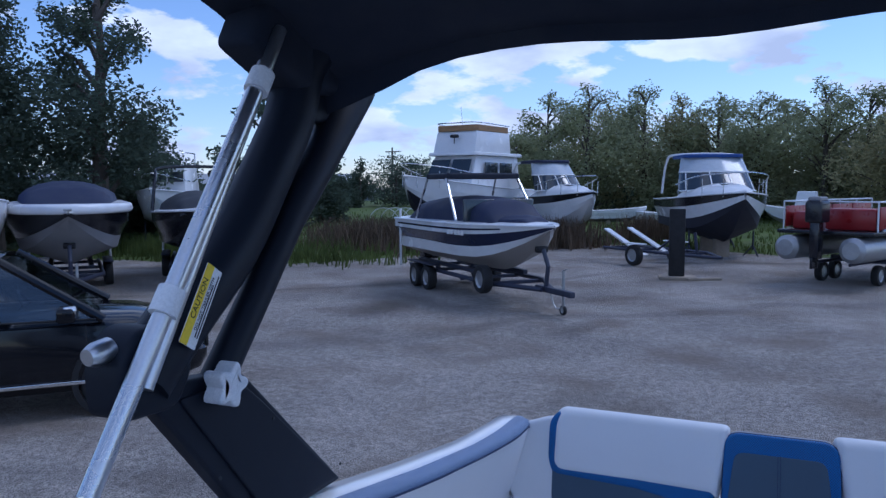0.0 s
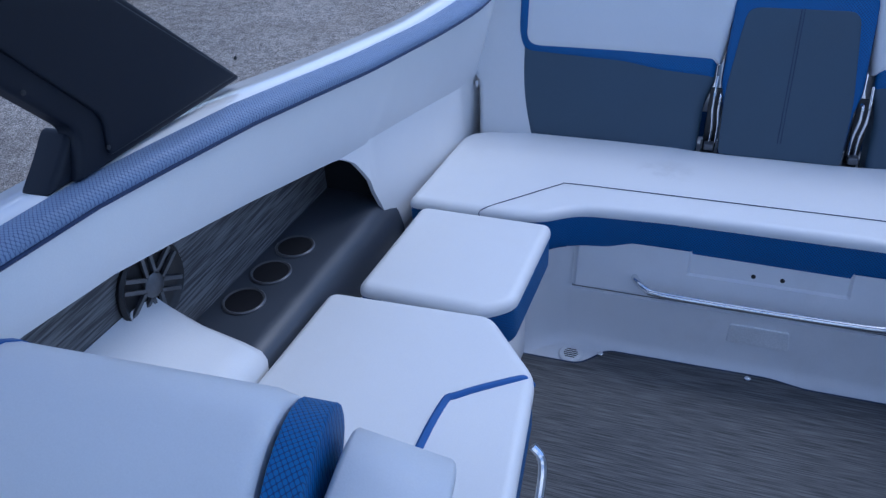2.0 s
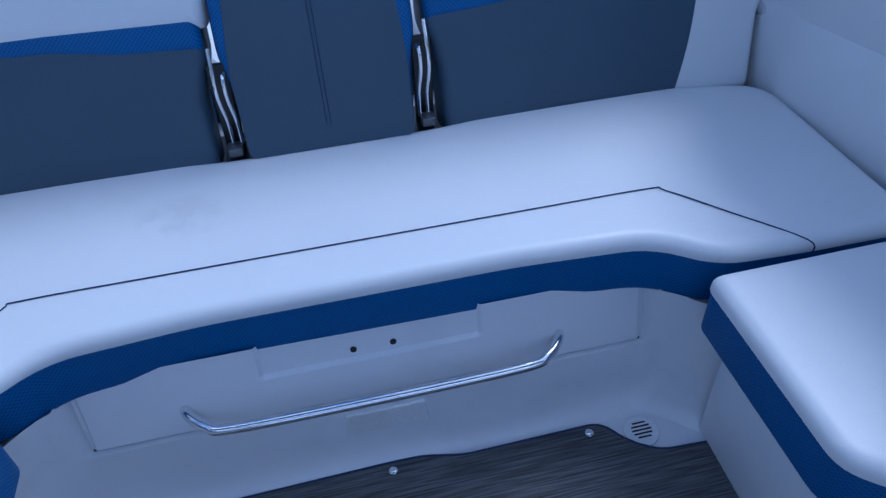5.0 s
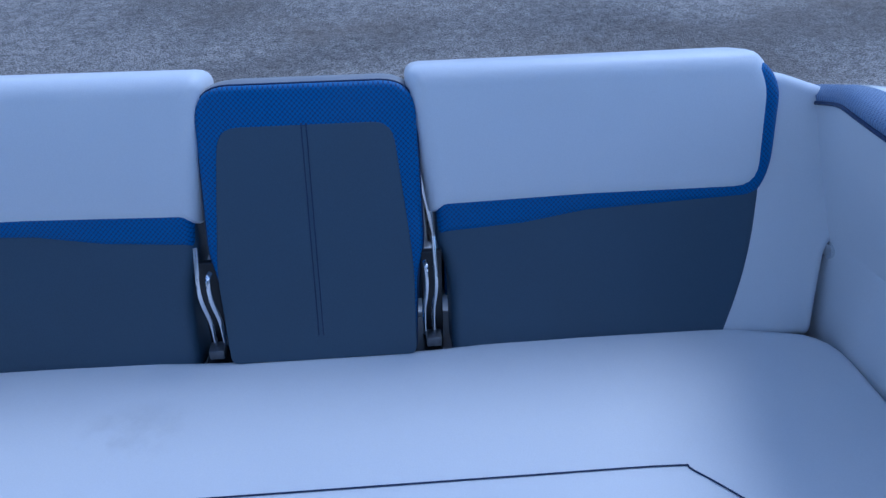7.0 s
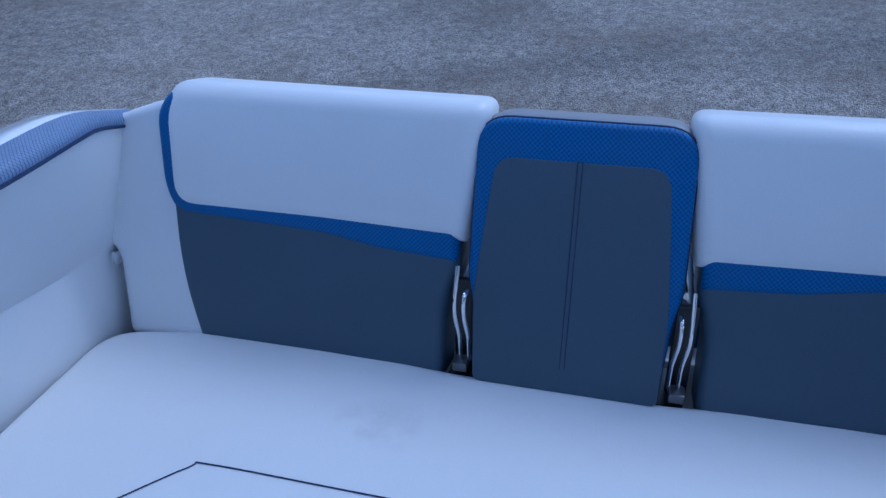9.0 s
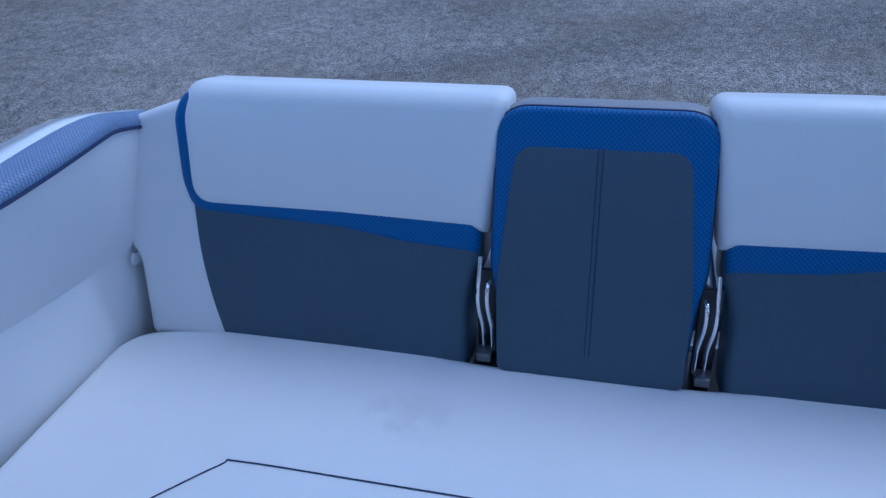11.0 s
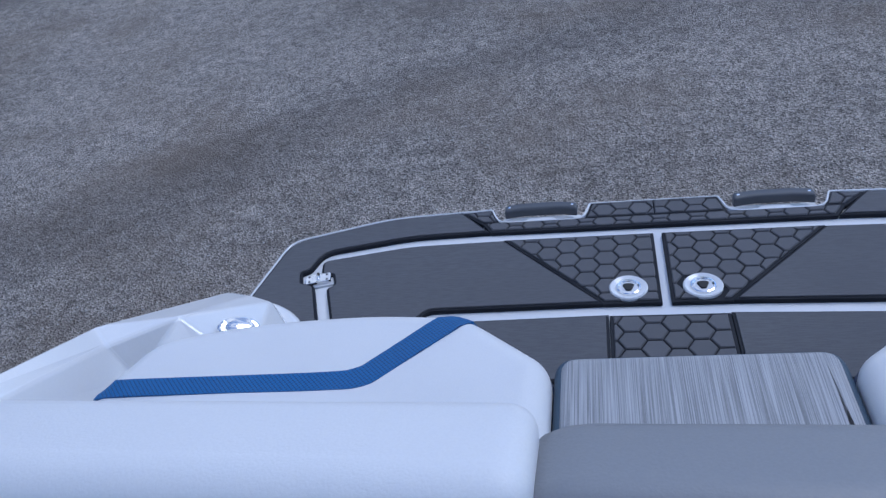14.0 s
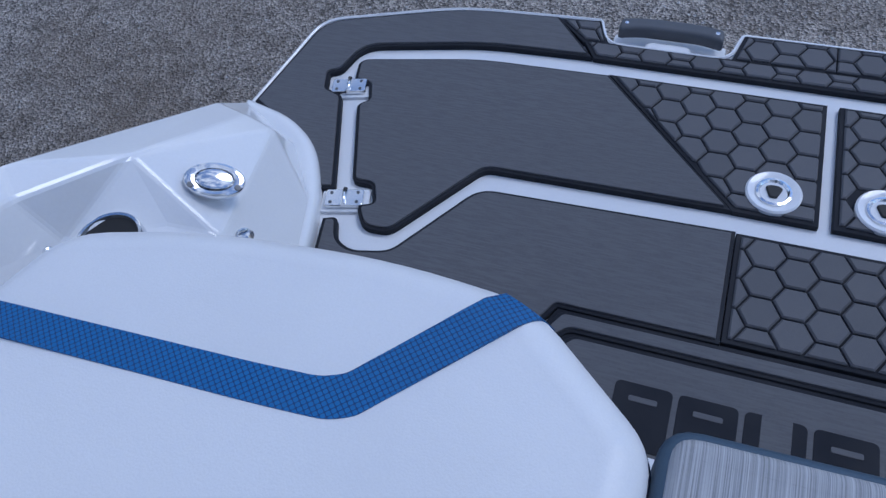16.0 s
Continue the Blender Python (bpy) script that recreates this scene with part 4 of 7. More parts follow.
A, B2 = Vector((-1.06, 0.965, 0.770)), Vector((-0.605, 1.03, 0.730))


def roll(a, c, r, mat, name, label=""):
    d = c - a
    path = [a + d * t for t in (0.0, 0.02, 0.06, 0.5, 0.94, 0.98, 1.0)]
    rr = [r * 0.80, r * 0.93, r, r, r, r * 0.96, r * 0.90]
    return part(name, tube(path, rr, 24, flat=1.0), mat, cs, label, angle=60)


roll(A, B2, 0.105, VINYL, "bolster")
roll(A + (B2 - A) * 0.17, A + (B2 - A) * 0.20, 0.107, BLUE, "piping_band", "blue piping band")
roll(B2, B2 + Vector((0.045, 0.008, -0.006)), 0.1, BLUE_XY, "end_band", "blue mesh vinyl band")
roll(B2 + Vector((0.045, 0.012, -0.03)), B2 + Vector((0.17, 0.03, -0.07)), 0.092, VINYL, "end_pad")
part("backrest_pad", box((-1.0, 0.84, 0.42), (-0.42, 1.00, 0.72), 0.02), VINYL, cs)

# ---- rear backrests ----
for s in (-1, 1):
    XF = BOAT if s < 0 else BOAT @ Matrix.Translation((0.012, 0, 0)) @ MIRROR
    br = thing("bench_back_cushion", "white, blue and charcoal bench backrest pad", "backrest", "bench backrests")
    low_o = [(-0.727, -0.005, 0.01), (-0.42, -0.002, 0.08), (-0.27, -0.022, 0.05), (-0.220, -0.022, 0.02), (-0.218, 0.14, 0.03), (-0.196, 0.20, 0.02), (-0.196, 0.255, 0.0), (-0.775, 0.285, 0.0), (-0.770, 0.18, 0.08), (-0.755, 0.09, 0.08)]
    part("lower_panel", moved(cushion(low_o, -0.10, 0.0, 0.022, seg=6), frame_of(0, 2.688, 0.415, 17.0)), CHARCOAL, br, "charcoal vinyl lower panel", angle=60)
    up_o = [(-0.786, 0.06, 0.03), (-0.765, 0.006, 0.04), (-0.46, -0.008, 0.0), (-0.35, -0.026, 0.0), (-0.200, -0.036, 0.01), (-0.196, 0.06, 0.0), (-0.19, 0.235, 0.035), (-0.752, 0.246, 0.05), (-0.790, 0.20, 0.04)]
    part("blue_border", moved(cushion(up_o, -0.11, 0.004, 0.02, seg=5), frame_of(0, 2.760, 0.655, 15.0)), BLUE_XZ, br, "blue mesh vinyl border", angle=60)
    wh_o = [(-0.776, 0.012, 0.06), (-0.46, 0.012, 0.0), (-0.186, 0.005, 0.006), (-0.172, 0.10, 0.0), (-0.152, 0.256, 0.03), (-0.752, 0.260, 0.05), (-0.778, 0.20, 0.04)]
    part("headrest", moved(cushion(wh_o, -0.124, 0.0, 0.034, seg=7, low=0.03), frame_of(0, 2.752, 0.655, 15.0)), VINYL, br, "white vinyl upper pad", angle=60)
    cp = thing("corner_bolster", "white vinyl corner bolster beside the bench backrest", "backrest", "corner bolsters")
    co = [(-0.70, -0.02, 0.0), (-0.893, -0.02, 0.02), (-0.898, 0.06, 0.03), (-0.905, 0.15, 0.015), (-0.930, 0.185, 0.02), (-0.936, 0.27, 0.05), (-0.932, 0.395, 0.04), (-0.90, 0.430, 0.04), (-0.785, 0.470, 0.03), (-0.70, 0.475, 0.0)]
    part("pad", moved(cushion(co, -0.075, -0.002, 0.018, seg=6), frame_of(0, 2.690, 0.415, 17.0)), VINYL, cp, angle=60)
    part("latch", moved(lathe([(0.013, 0), (0.013, 0.008), (0.0, 0.009)], 14), Matrix.Translation((-0.905, 2.735, 0.555)) @ Matrix.Rotation(radians(-90), 4, "Y")), CHROME, cp, "small chrome latch")
    for k, (bx, top) in enumerate(((-0.194, 0.17), (-0.178, 0.12))):
        pts = [(bx + 0.008, 2.705, 0.445), (bx + 0.008, 2.702, 0.50), (bx + 0.003, 2.694, 0.55), (bx + 0.003, 2.697, 0.59), (bx + 0.005, 2.715, 0.475 + top)]
        part("hinge_bar", tube(curve_path(pts, 4), 0.0042, 8, flat=0.5), CHROME, br, "polished steel hinge bar")
    part("hinge_plate", box((-0.205, 2.735, 0.36), (-0.168, 2.75, 0.60), 0.004), BLACK_PLASTIC, br)
    part("hinge_foot", box((-0.20, 2.69, 0.425), (-0.172, 2.72, 0.445), 0.004), GUNMETAL, br)
XF = BOAT
cb = thing("centre_back_cushion", "charcoal centre backrest pad with blue mesh border", "backrest", "bench backrests")
bo = [(-0.160, 0.0, 0.015), (0.167, 0.0, 0.015), (0.176, 0.15, 0.02), (0.189, 0.20, 0.05), (0.185, 0.488, 0.06), (-0.176, 0.488, 0.06), (-0.180, 0.20, 0.05), (-0.168, 0.15, 0.02)]
part("grey_cover", moved(cushion(bo, -0.12, -0.008, 0.03, seg=6, low=0.03), frame_of(0, 2.677, 0.42, 17.0)), GREY_VINYL, cb, "grey vinyl pad back", angle=60)
bf = inset(rounded([(x, y if y < 0.4 else 0.483, r) for x, y, r in bo], 8), 0.003)
part("blue_border", moved(cushion(bf, -0.014, 0.0, 0.009, raw=True, seg=4), frame_of(0, 2.677, 0.42, 17.0)), BLUE_XZ, cb, "blue mesh vinyl border", angle=60)
dk = [(-0.159, 0.004, 0.015), (0.166, 0.004, 0.015), (0.168, 0.17, 0.04), (0.150, 0.35, 0.08), (0.142, 0.415, 0.035), (-0.138, 0.415, 0.035), (-0.147, 0.35, 0.08), (-0.166, 0.17, 0.04)]
part("centre_panel", moved(cushion(dk, -0.012, 0.0018, 0.0015, seg=2), frame_of(0, 2.677, 0.42, 17.0)), CHARCOAL, cb, "charcoal vinyl centre panel", angle=60)
part("piping", moved(tube([(p.x, p.y, -0.013) for p in inset(bf, -0.001)], 0.0018, 6), frame_of(0, 2.677, 0.42, 17.0)), PIPING, cb, "navy piping")
for sx in (-0.004, 0.004):
    part("stitch_seam", moved(tube([(sx, 0.05, 0.0016), (sx, 0.2, 0.0016), (sx, 0.418, 0.0016)], 0.0012, 5), frame_of(0, 2.677, 0.42, 17.0)), PIPING, cb)
for s in (-1, 1):
    XF = BOAT if s < 0 else BOAT @ MIRROR
    part("corner_liner", box((-0.93, 2.79, 0.28), (-0.78, 2.86, 0.74), 0.02), GEL_MATT, boat)
XF = BOAT
part("bench_gap_plate", box((-0.21, 2.70, 0.36), (0.21, 2.80, 0.41)), BLACK_PLASTIC, boat)

# ---- stern: sun pads, walk-through cushion, deck under them ----
part("stern_deck", merge(box((-0.93, 2.88, 0.05), (0.95, 3.34, 0.36), 0.01), box((-0.80, 3.30, 0.0), (0.84, 3.42, 0.30), 0.01)), GEL, boat)
SUN_SIDE = Matrix.Translation((0.04, 0, 0)) @ MIRROR
for s in (-1, 1):
    XF = BOAT if s < 0 else BOAT @ SUN_SIDE
    sp2 = thing("sun_pad", "white stern sun pad with a bent blue mesh stripe", "cushion", "stern sun pads")
    o = [(-0.192, 2.93, 0.01), (-0.190, 3.362, 0.035), (-0.335, 3.487, 0.05), (-0.50, 3.502, 0.10), (-0.73, 3.484, 0.10), (-0.90, 3.436, 0.06), (-0.945, 3.30, 0.06), (-0.90, 2.93, 0.01)]
    ro = rounded(o, 5)
    slope = Matrix(((1, 0, 0, 0), (0, 1, 0, 0), (0, -0.05, 1, 0.165), (0, 0, 0, 1)))
    TOP, RND = 0.496, 0.042
    part("pad", moved(cushion(o, 0.43, TOP, RND, crown=0.004, seg=8), slope), VINYL, sp2, angle=60)
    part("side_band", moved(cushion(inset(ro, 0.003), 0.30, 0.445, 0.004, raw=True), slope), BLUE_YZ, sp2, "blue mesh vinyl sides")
    part("piping", moved(tube([(p.x, p.y, 0.442) for p in inset(ro + ro[:1], -0.001)[:-1]], 0.003, 6), slope), PIPING, sp2, "navy piping")
    fore = curve_path([(-0.945, 3.275, 0), (-0.70, 3.283, 0), (-0.53, 3.289, 0), (-0.470, 3.298, 0), (-0.430, 3.336, 0), (-0.296, 3.490, 0)], 8)
    aft = curve_path([(-0.955, 3.314, 0), (-0.70, 3.323, 0), (-0.55, 3.329, 0), (-0.495, 3.337, 0), (-0.460, 3.370, 0), (-0.342, 3.509, 0)], 8)
    b = bmesh.new()
    rows = []
    for f0, a0 in zip(fore, aft):
        line = []
        for v in range(-1, 10):
            q = f0.lerp(a0, min(max(v / 8, 0), 1)).xy
            inside = sum((p.y > q.y) != (r.y > q.y) and q.x < (r.x - p.x) * (q.y - p.y) / (r.y - p.y) + p.x for p, r in zip(ro, ro[1:] + ro[:1])) % 2
            near = min((p + (r - p) * max(0, min(1, (q - p).dot(r - p) / max((r - p).length_squared, 1e-9))) for p, r in zip(ro, ro[1:] + ro[:1])), key=lambda c: (q - c).length)
            gap = (q - near).length
            d = min(RND, gap) if inside else 0.0
            z = TOP - RND + math.sqrt(max(0.0, RND ** 2 - (RND - d) ** 2)) + 0.002 * (d >= RND)
            if not inside and gap > 1e-6:
                q = near + (q - near).normalized() * 0.006
                z -= min(gap, 0.02)
            line.append((q.x, q.y, z + (0.0026 + 0.006 * min(1.0, 1.6 * (1 - d / RND)) if 0 <= v <= 8 else -0.003)))
        rows.append(line)
    loft(b, rows)
    part("stripe", moved(tidy(b), slope), BLUE_XY, sp2, "blue mesh vinyl stripe")
XF = BOAT
wc = thing("walkthrough_cushion", "grey striped fabric cushion between the sun pads", "cushion")
o = [(-0.188, 2.93, 0.01), (0.228, 2.93, 0.01), (0.226, 3.402, 0.035), (-0.186, 3.392, 0.035)]
part("top", cushion(inset(rounded(o), 0.008), 0.44, 0.474, 0.016, raw=True, seg=6), STRIPED, wc, angle=60)
part("side", cushion(inset(rounded(o), -0.002), 0.30, 0.464, 0.014, raw=True), CHARCOAL, wc, "dark vinyl sides")
part("stitching", tube([(p.x, p.y, 0.4705) for p in inset(rounded(o), 0.014)], 0.0016, 5), PIPING, wc)

# ---- swim platform ----
PZ, XC = 0.088, 0.036
HANDLE = material("grey_handle_plastic", (0.075, 0.08, 0.09), 0.45, vary=0.08)


def mirrored(points):
    return [(2 * XC - p[0], *p[1:]) for p in points]


half = [(-1.09, 4.01, 0.02), (-1.045, 4.305, 0.05), (-0.74, 4.408, 0.08), (-0.43, 4.424, 0.01), (-0.405, 4.352, 0.03), (-0.165, 4.352, 0.03), (-0.145, 4.430, 0.01)]
platform = part("swim_platform", cushion([(-1.06, 3.42, 0.0)] + half + mirrored(half)[::-1] + [(2 * XC + 1.06, 3.42, 0.0)], PZ - 0.09, PZ - 0.013, 0.005, seg=3), GEL, boat, "white swim platform with dark foam decking")

rim_line = rounded(half + mirrored(half)[::-1])
part("edge_trim", tube([(p.x, p.y, PZ - 0.004) for p in inset(rim_line, 0.003)], 0.0042, 6), GEL, platform, "thin white platform edge")


def deck_pad(points, name="foam_pad", mat=None):
    base = rounded(points)
    pad = part(name, cushion(inset(base, 0.0035), PZ - 0.003, PZ + 0.004, 0.002, raw=True, seg=2), mat or EVA, platform)
    part("pad_edge", cushion(inset(base, -0.0035), PZ - 0.016, PZ - 0.0005, 0.001, raw=True, seg=1), EVA_BLACK, pad)
    return pad


def both(points):
    deck_pad(points)
    deck_pad(mirrored(points))


# the two hatches, the border round them, the lower pads and the step strip
both([(-0.904, 4.190, 0.02), (-0.653, 4.243, 0.05), (-0.384, 4.250, 0.0), (-0.121, 3.969, 0.0), (-0.556, 3.959, 0.02), (-0.680, 3.777, 0.015), (-0.730, 3.774, 0.02), (-0.755, 3.815, 0.01), (-0.728, 3.828, 0.01), (-0.748, 3.872, 0.01), (-0.788, 3.872, 0.01), (-0.857, 4.062, 0.01), (-0.838, 4.078, 0.01), (-0.856, 4.126, 0.01), (-0.890, 4.128, 0.01)])
both([(-1.076, 4.026, 0.0), (-1.033, 4.292, 0.05), (-0.736, 4.394, 0.06), (-0.524, 4.408, 0.0), (-0.434, 4.302, 0.0), (-0.655, 4.294, 0.06), (-0.916, 4.236, 0.05), (-0.936, 4.150, 0.02), (-0.960, 4.140, 0.01), (-0.945, 4.090, 0.01), (-0.905, 4.078, 0.01), (-0.820, 3.845, 0.01), (-0.872, 3.835, 0.01), (-0.92, 3.92, 0.04), (-0.99, 3.975, 0.04)])
both([(-0.793, 3.705, 0.0), (-0.806, 3.772, 0.0), (-0.786, 3.780, 0.01), (-0.768, 3.733, 0.02), (-0.731, 3.717, 0.02), (-0.662, 3.734, 0.02), (-0.549, 3.906, 0.03), (-0.106, 3.920, 0.0), (-0.106, 3.706, 0.0), (-0.358, 3.706, 0.005), (-0.40, 3.63, 0.0), (-0.78, 3.63, 0.0)])
part("step_groove", cushion([(-0.396, 3.612, 0.0), (-0.354, 3.703, 0.0), (0.426, 3.703, 0.0), (0.468, 3.612, 0.0)], PZ - 0.016, PZ - 0.004, 0.001), EVA_BLACK, platform, "black groove round the step strip")
deck_pad([(-0.385, 3.625, 0.0), (-0.345, 3.695, 0.01), (0.417, 3.695, 0.01), (0.457, 3.625, 0.0), (0.44, 3.625, 0.0), (0.40, 3.667, 0.01), (-0.328, 3.667, 0.01), (-0.368, 3.625, 0.0)], "step_strip")
deck_pad([(-0.76, 3.43, 0.0), (-0.76, 3.615, 0.0), (-0.352, 3.615, 0.0), (-0.318, 3.656, 0.01), (0.390, 3.656, 0.01), (0.424, 3.615, 0.0), (0.83, 3.615, 0.0), (0.83, 3.43, 0.0)])


def clip(poly, region):
    """The part of a convex outline inside a convex region (counter-clockwise)."""
    out = poly
    for i in range(len(region)):
        a, c = Vector(region[i - 1]), Vector(region[i])
        nrm = Vector((-(c - a).y, (c - a).x))
        src, out = out, []
        for j in range(len(src)):
            p, q = src[j - 1], src[j]
            dp, dq = (p - a).dot(nrm), (q - a).dot(nrm)
            if (dp < 0) != (dq < 0):
                out.append(p + (q - p) * (dp / (dp - dq)))
            if dq >= 0:
                out.append(q)
        if len(out) < 3:
            return []
    return out


HEX_R = 0.0335


def hexes(region, hole=None):
    part("hex_base", cushion(inset([Vector(p) for p in region], -0.007), PZ - 0.012, PZ - 0.001, 0.001, raw=True, seg=1), EVA_BLACK, platform)
    inner = inset([Vector(p) for p in region], 0.0015)
    h = HEX_R * math.sqrt(3)
    xs, ys = [p[0] for p in region], [p[1] for p in region]
    for i in range(int((min(xs) - 0.1) // (1.5 * HEX_R)), int((max(xs) + 0.1) // (1.5 * HEX_R)) + 1):
        for j in range(int((min(ys) - 0.1) // h), int((max(ys) + 0.1) // h) + 1):
            c = Vector((XC + 0.012 + i * 1.5 * HEX_R, (j + 0.5 * (i % 2)) * h))
            poly = [c + Vector((math.cos(k * math.pi / 3), math.sin(k * math.pi / 3))) * (HEX_R - 0.0021) for k in range(6)]
            got = clip(poly, [tuple(p) for p in inner])
            if len(got) < 3:
                continue
            if hole and min((Vector(hc) - c).length for hc in hole) < 0.030:
                continue
            ar = 0.5 * abs(sum(got[k - 1].x * got[k].y - got[k].x * got[k - 1].y for k in range(len(got))))
            if ar < 6e-5:
                continue
            clean = [p for k, p in enumerate(got) if (p - got[k - 1]).length > 1e-4]
            if len(clean) >= 3:
                part("hex_tile", cushion(clean, PZ - 0.005, PZ + 0.0042, 0.0026, raw=True, seg=1), EVA_HEX, platform, smooth=False)


LATCHES = [(-0.052, 4.018), (0.124, 4.018)]
upper = [(-0.110, 3.972), (0.018, 3.972), (0.018, 4.251), (-0.370, 4.251)]
hexes(upper, LATCHES)
hexes(mirrored(upper)[::-1], LATCHES)
hexes([(-0.094, 3.714), (0.166, 3.714), (0.166, 3.914), (-0.094, 3.914)])
hexes([(-0.420, 4.304), (0.492, 4.304), (0.516, 4.343), (-0.444, 4.343)])
for edge_strip in ([(-0.452, 4.349), (-0.412, 4.349), (-0.434, 4.410), (-0.508, 4.402)], [(-0.150, 4.349), (XC, 4.349), (XC, 4.420), (-0.134, 4.418)]):
    hexes(edge_strip)
    hexes(mirrored(edge_strip)[::-1])
for lx, ly in LATCHES:
    lt = part("flush_latch", lathe([(0.047, 0.0), (0.047, 0.014), (0.044, 0.017), (0.034, 0.015), (0.031, 0.013)], 40, (lx, ly, PZ - 0.008)), GEL, platform, "round white and steel flush latch")
    part("latch_dish", lathe([(0.031, 0.012), (0.030, 0.016), (0.026, 0.017), (0.021, 0.011), (0.0, 0.009)], 40, (lx, ly, PZ - 0.008)), CHROME, lt, "polished steel dish")
    part("latch_pull", cushion([(lx - 0.015, ly + 0.010, 0.006), (lx - 0.006, ly - 0.013, 0.003), (lx + 0.006, ly - 0.013, 0.003), (lx + 0.015, ly + 0.010, 0.006), (lx + 0.006, ly + 0.014, 0.003), (lx - 0.006, ly + 0.014, 0.003)], PZ + 0.001, PZ + 0.009, 0.002), INK, lt, "black keyhole pull")
for s in (-1, 1):
    for hx, hy in ((-0.897, 4.108), (-0.788, 3.826)):
        x = hx if s < 0 else 2 * XC - hx
        base = Matrix.Translation((x, hy, PZ + 0.001)) @ Matrix.Rotation(radians(14 * (1 if s < 0 else -1)), 4, "Z")
        part("hinge_seat", moved(cushion([(-0.046, -0.027, 0.008), (0.046, -0.027, 0.008), (0.046, 0.027, 0.008), (-0.046, 0.027, 0.008)], -0.018, -0.007, 0.002, seg=2), base), GEL, platform)
        hg = part("hinge", moved(cushion([(-0.036, -0.019, 0.005), (0.036, -0.019, 0.005), (0.036, 0.019, 0.005), (-0.036, 0.019, 0.005)], -0.006, 0.003, 0.0012, seg=2), base), CHROME, platform, "polished steel hinge")
        part("hinge_pin", moved(tube([(0, -0.020, 0.0045), (0, 0.020, 0.0045)], 0.0042, 10), base), CHROME, hg)
        for ax in (-0.025, 0.025):
            for ay in (-0.011, 0.011):
                part("screw", moved(lathe([(0.0036, 0.003), (0.0033, 0.0042), (0.0, 0.0046)], 8), base @ Matrix.Translation((ax, ay, 0))), GUNMETAL, hg)
for hx in (-0.285, 2 * XC + 0.285):
    hd = part("grab_handle", cushion([(hx - 0.106, 4.384, 0.008), (hx - 0.06, 4.396, 0.04), (hx + 0.06, 4.396, 0.04), (hx + 0.106, 4.384, 0.008), (hx + 0.106, 4.422, 0.012), (hx + 0.05, 4.432, 0.05), (hx - 0.05, 4.432, 0.05), (hx - 0.106, 4.422, 0.012)], PZ - 0.014, PZ + 0.012, 0.008), HANDLE, platform, "dark grey curved grab handle")
    part("handle_well", box((hx - 0.118, 4.330, PZ - 0.08), (hx + 0.118, 4.425, PZ - 0.034), 0.008), GEL, hd)
    part("handle_foot", cushion([(hx - 0.056, 4.336, 0.01), (hx + 0.056, 4.336, 0.01), (hx + 0.046, 4.386, 0.018), (hx - 0.046, 4.386, 0.018)], PZ - 0.05, PZ - 0.010, 0.010), GEL, hd)
    for ax in (-0.092, 0.092):
        part("screw", lathe([(0.005, 0.0), (0.0045, 0.002), (0.0, 0.0025)], 10, (hx + ax, 4.405, PZ + 0.011)), CHROME, hd)
# the maker's mark is cut into the foam as plain blocks
for k in range(6):
    x = -0.240 + k * 0.0925
    mk = part("mark", slab([(x, 3.50, 0.006), (x + 0.084, 3.50, 0.006), (x + 0.084, 3.602, 0.010), (x, 3.602, 0.010)], PZ + 0.001, PZ + 0.0052), EVA_BLACK, platform, "black block of the cut-out mark")
    y0, y1 = (3.55, 3.6025) if k == 2 else (3.572, 3.581)
    part("mark_slot", slab([(x + 0.022, y0, 0.003), (x + 0.064, y0, 0.003), (x + 0.064, y1, 0.003), (x + 0.022, y1, 0.003)], PZ + 0.002, PZ + 0.0062), EVA, mk)

# stern fittings
for s in (-1, 1):
    XF = BOAT if s < 0 else BOAT @ MIRROR
    seat = Matrix.Translation((-0.888, 3.660, 0.3045)) @ Matrix.Rotation(radians(26), 4, "Y") @ Matrix.Rotation(radians(10), 4, "X") @ Matrix.Rotation(radians(24), 4, "Z")
    cl = part("pop_up_cleat", moved(lathe([(1.0, -0.01), (1.0, 0.001), (0.97, 0.004), (0.86, 0.006), (0.66, 0.004), (0.63, -0.002), (0.60, 0.004), (0.56, 0.009), (0.40, 0.011), (0.0, 0.012)], 40), seat @ Matrix.Diagonal((0.046, 0.0285, 0.8, 1))), CHROME, boat, "oval polished pop-up cleat")
    for ax in (-0.035, 0.035):
        part("screw", moved(lathe([(0.005, 0.0), (0.0045, 0.001), (0.0, 0.0012)], 10), seat @ Matrix.Translation((ax, -0.012, 0.006))), GUNMETAL, cl)
    part("snap_stud", moved(lathe([(0.007, 0), (0.007, 0.007), (0.005, 0.010), (0.0, 0.011)], 12), Matrix.Translation((-0.99, 3.437, 0.385)) @ Matrix.Rotation(radians(50), 4, "Y")), CHROME, boat)
    cup = part("cup_ring", lathe([(0.051, -0.03), (0.051, 0.001), (0.049, 0.004), (0.045, 0.003), (0.043, -0.003)], 36, (-0.968, 3.503, 0.329)), CHROME, boat, "round polished cup holder ring")
    part("cup_well", lathe([(0.0435, 0.0), (0.041, -0.001), (0.0, -0.001)], 30, (-0.968, 3.503, 0.327)), INK, cup, "dark inside of the holder")
    part("rope_hook", lathe([(0.012, 0), (0.012, 0.012), (0.016, 0.018), (0.012, 0.026), (0.0, 0.028)], 14, (-0.838, 3.615, 0.215)), CHROME, boat)
    part("text_bar", box((-0.812, 3.60, 0.1185), (-0.803, 3.665, 0.1215)), INK, boat, "dark printed mark")
XF = Matrix()

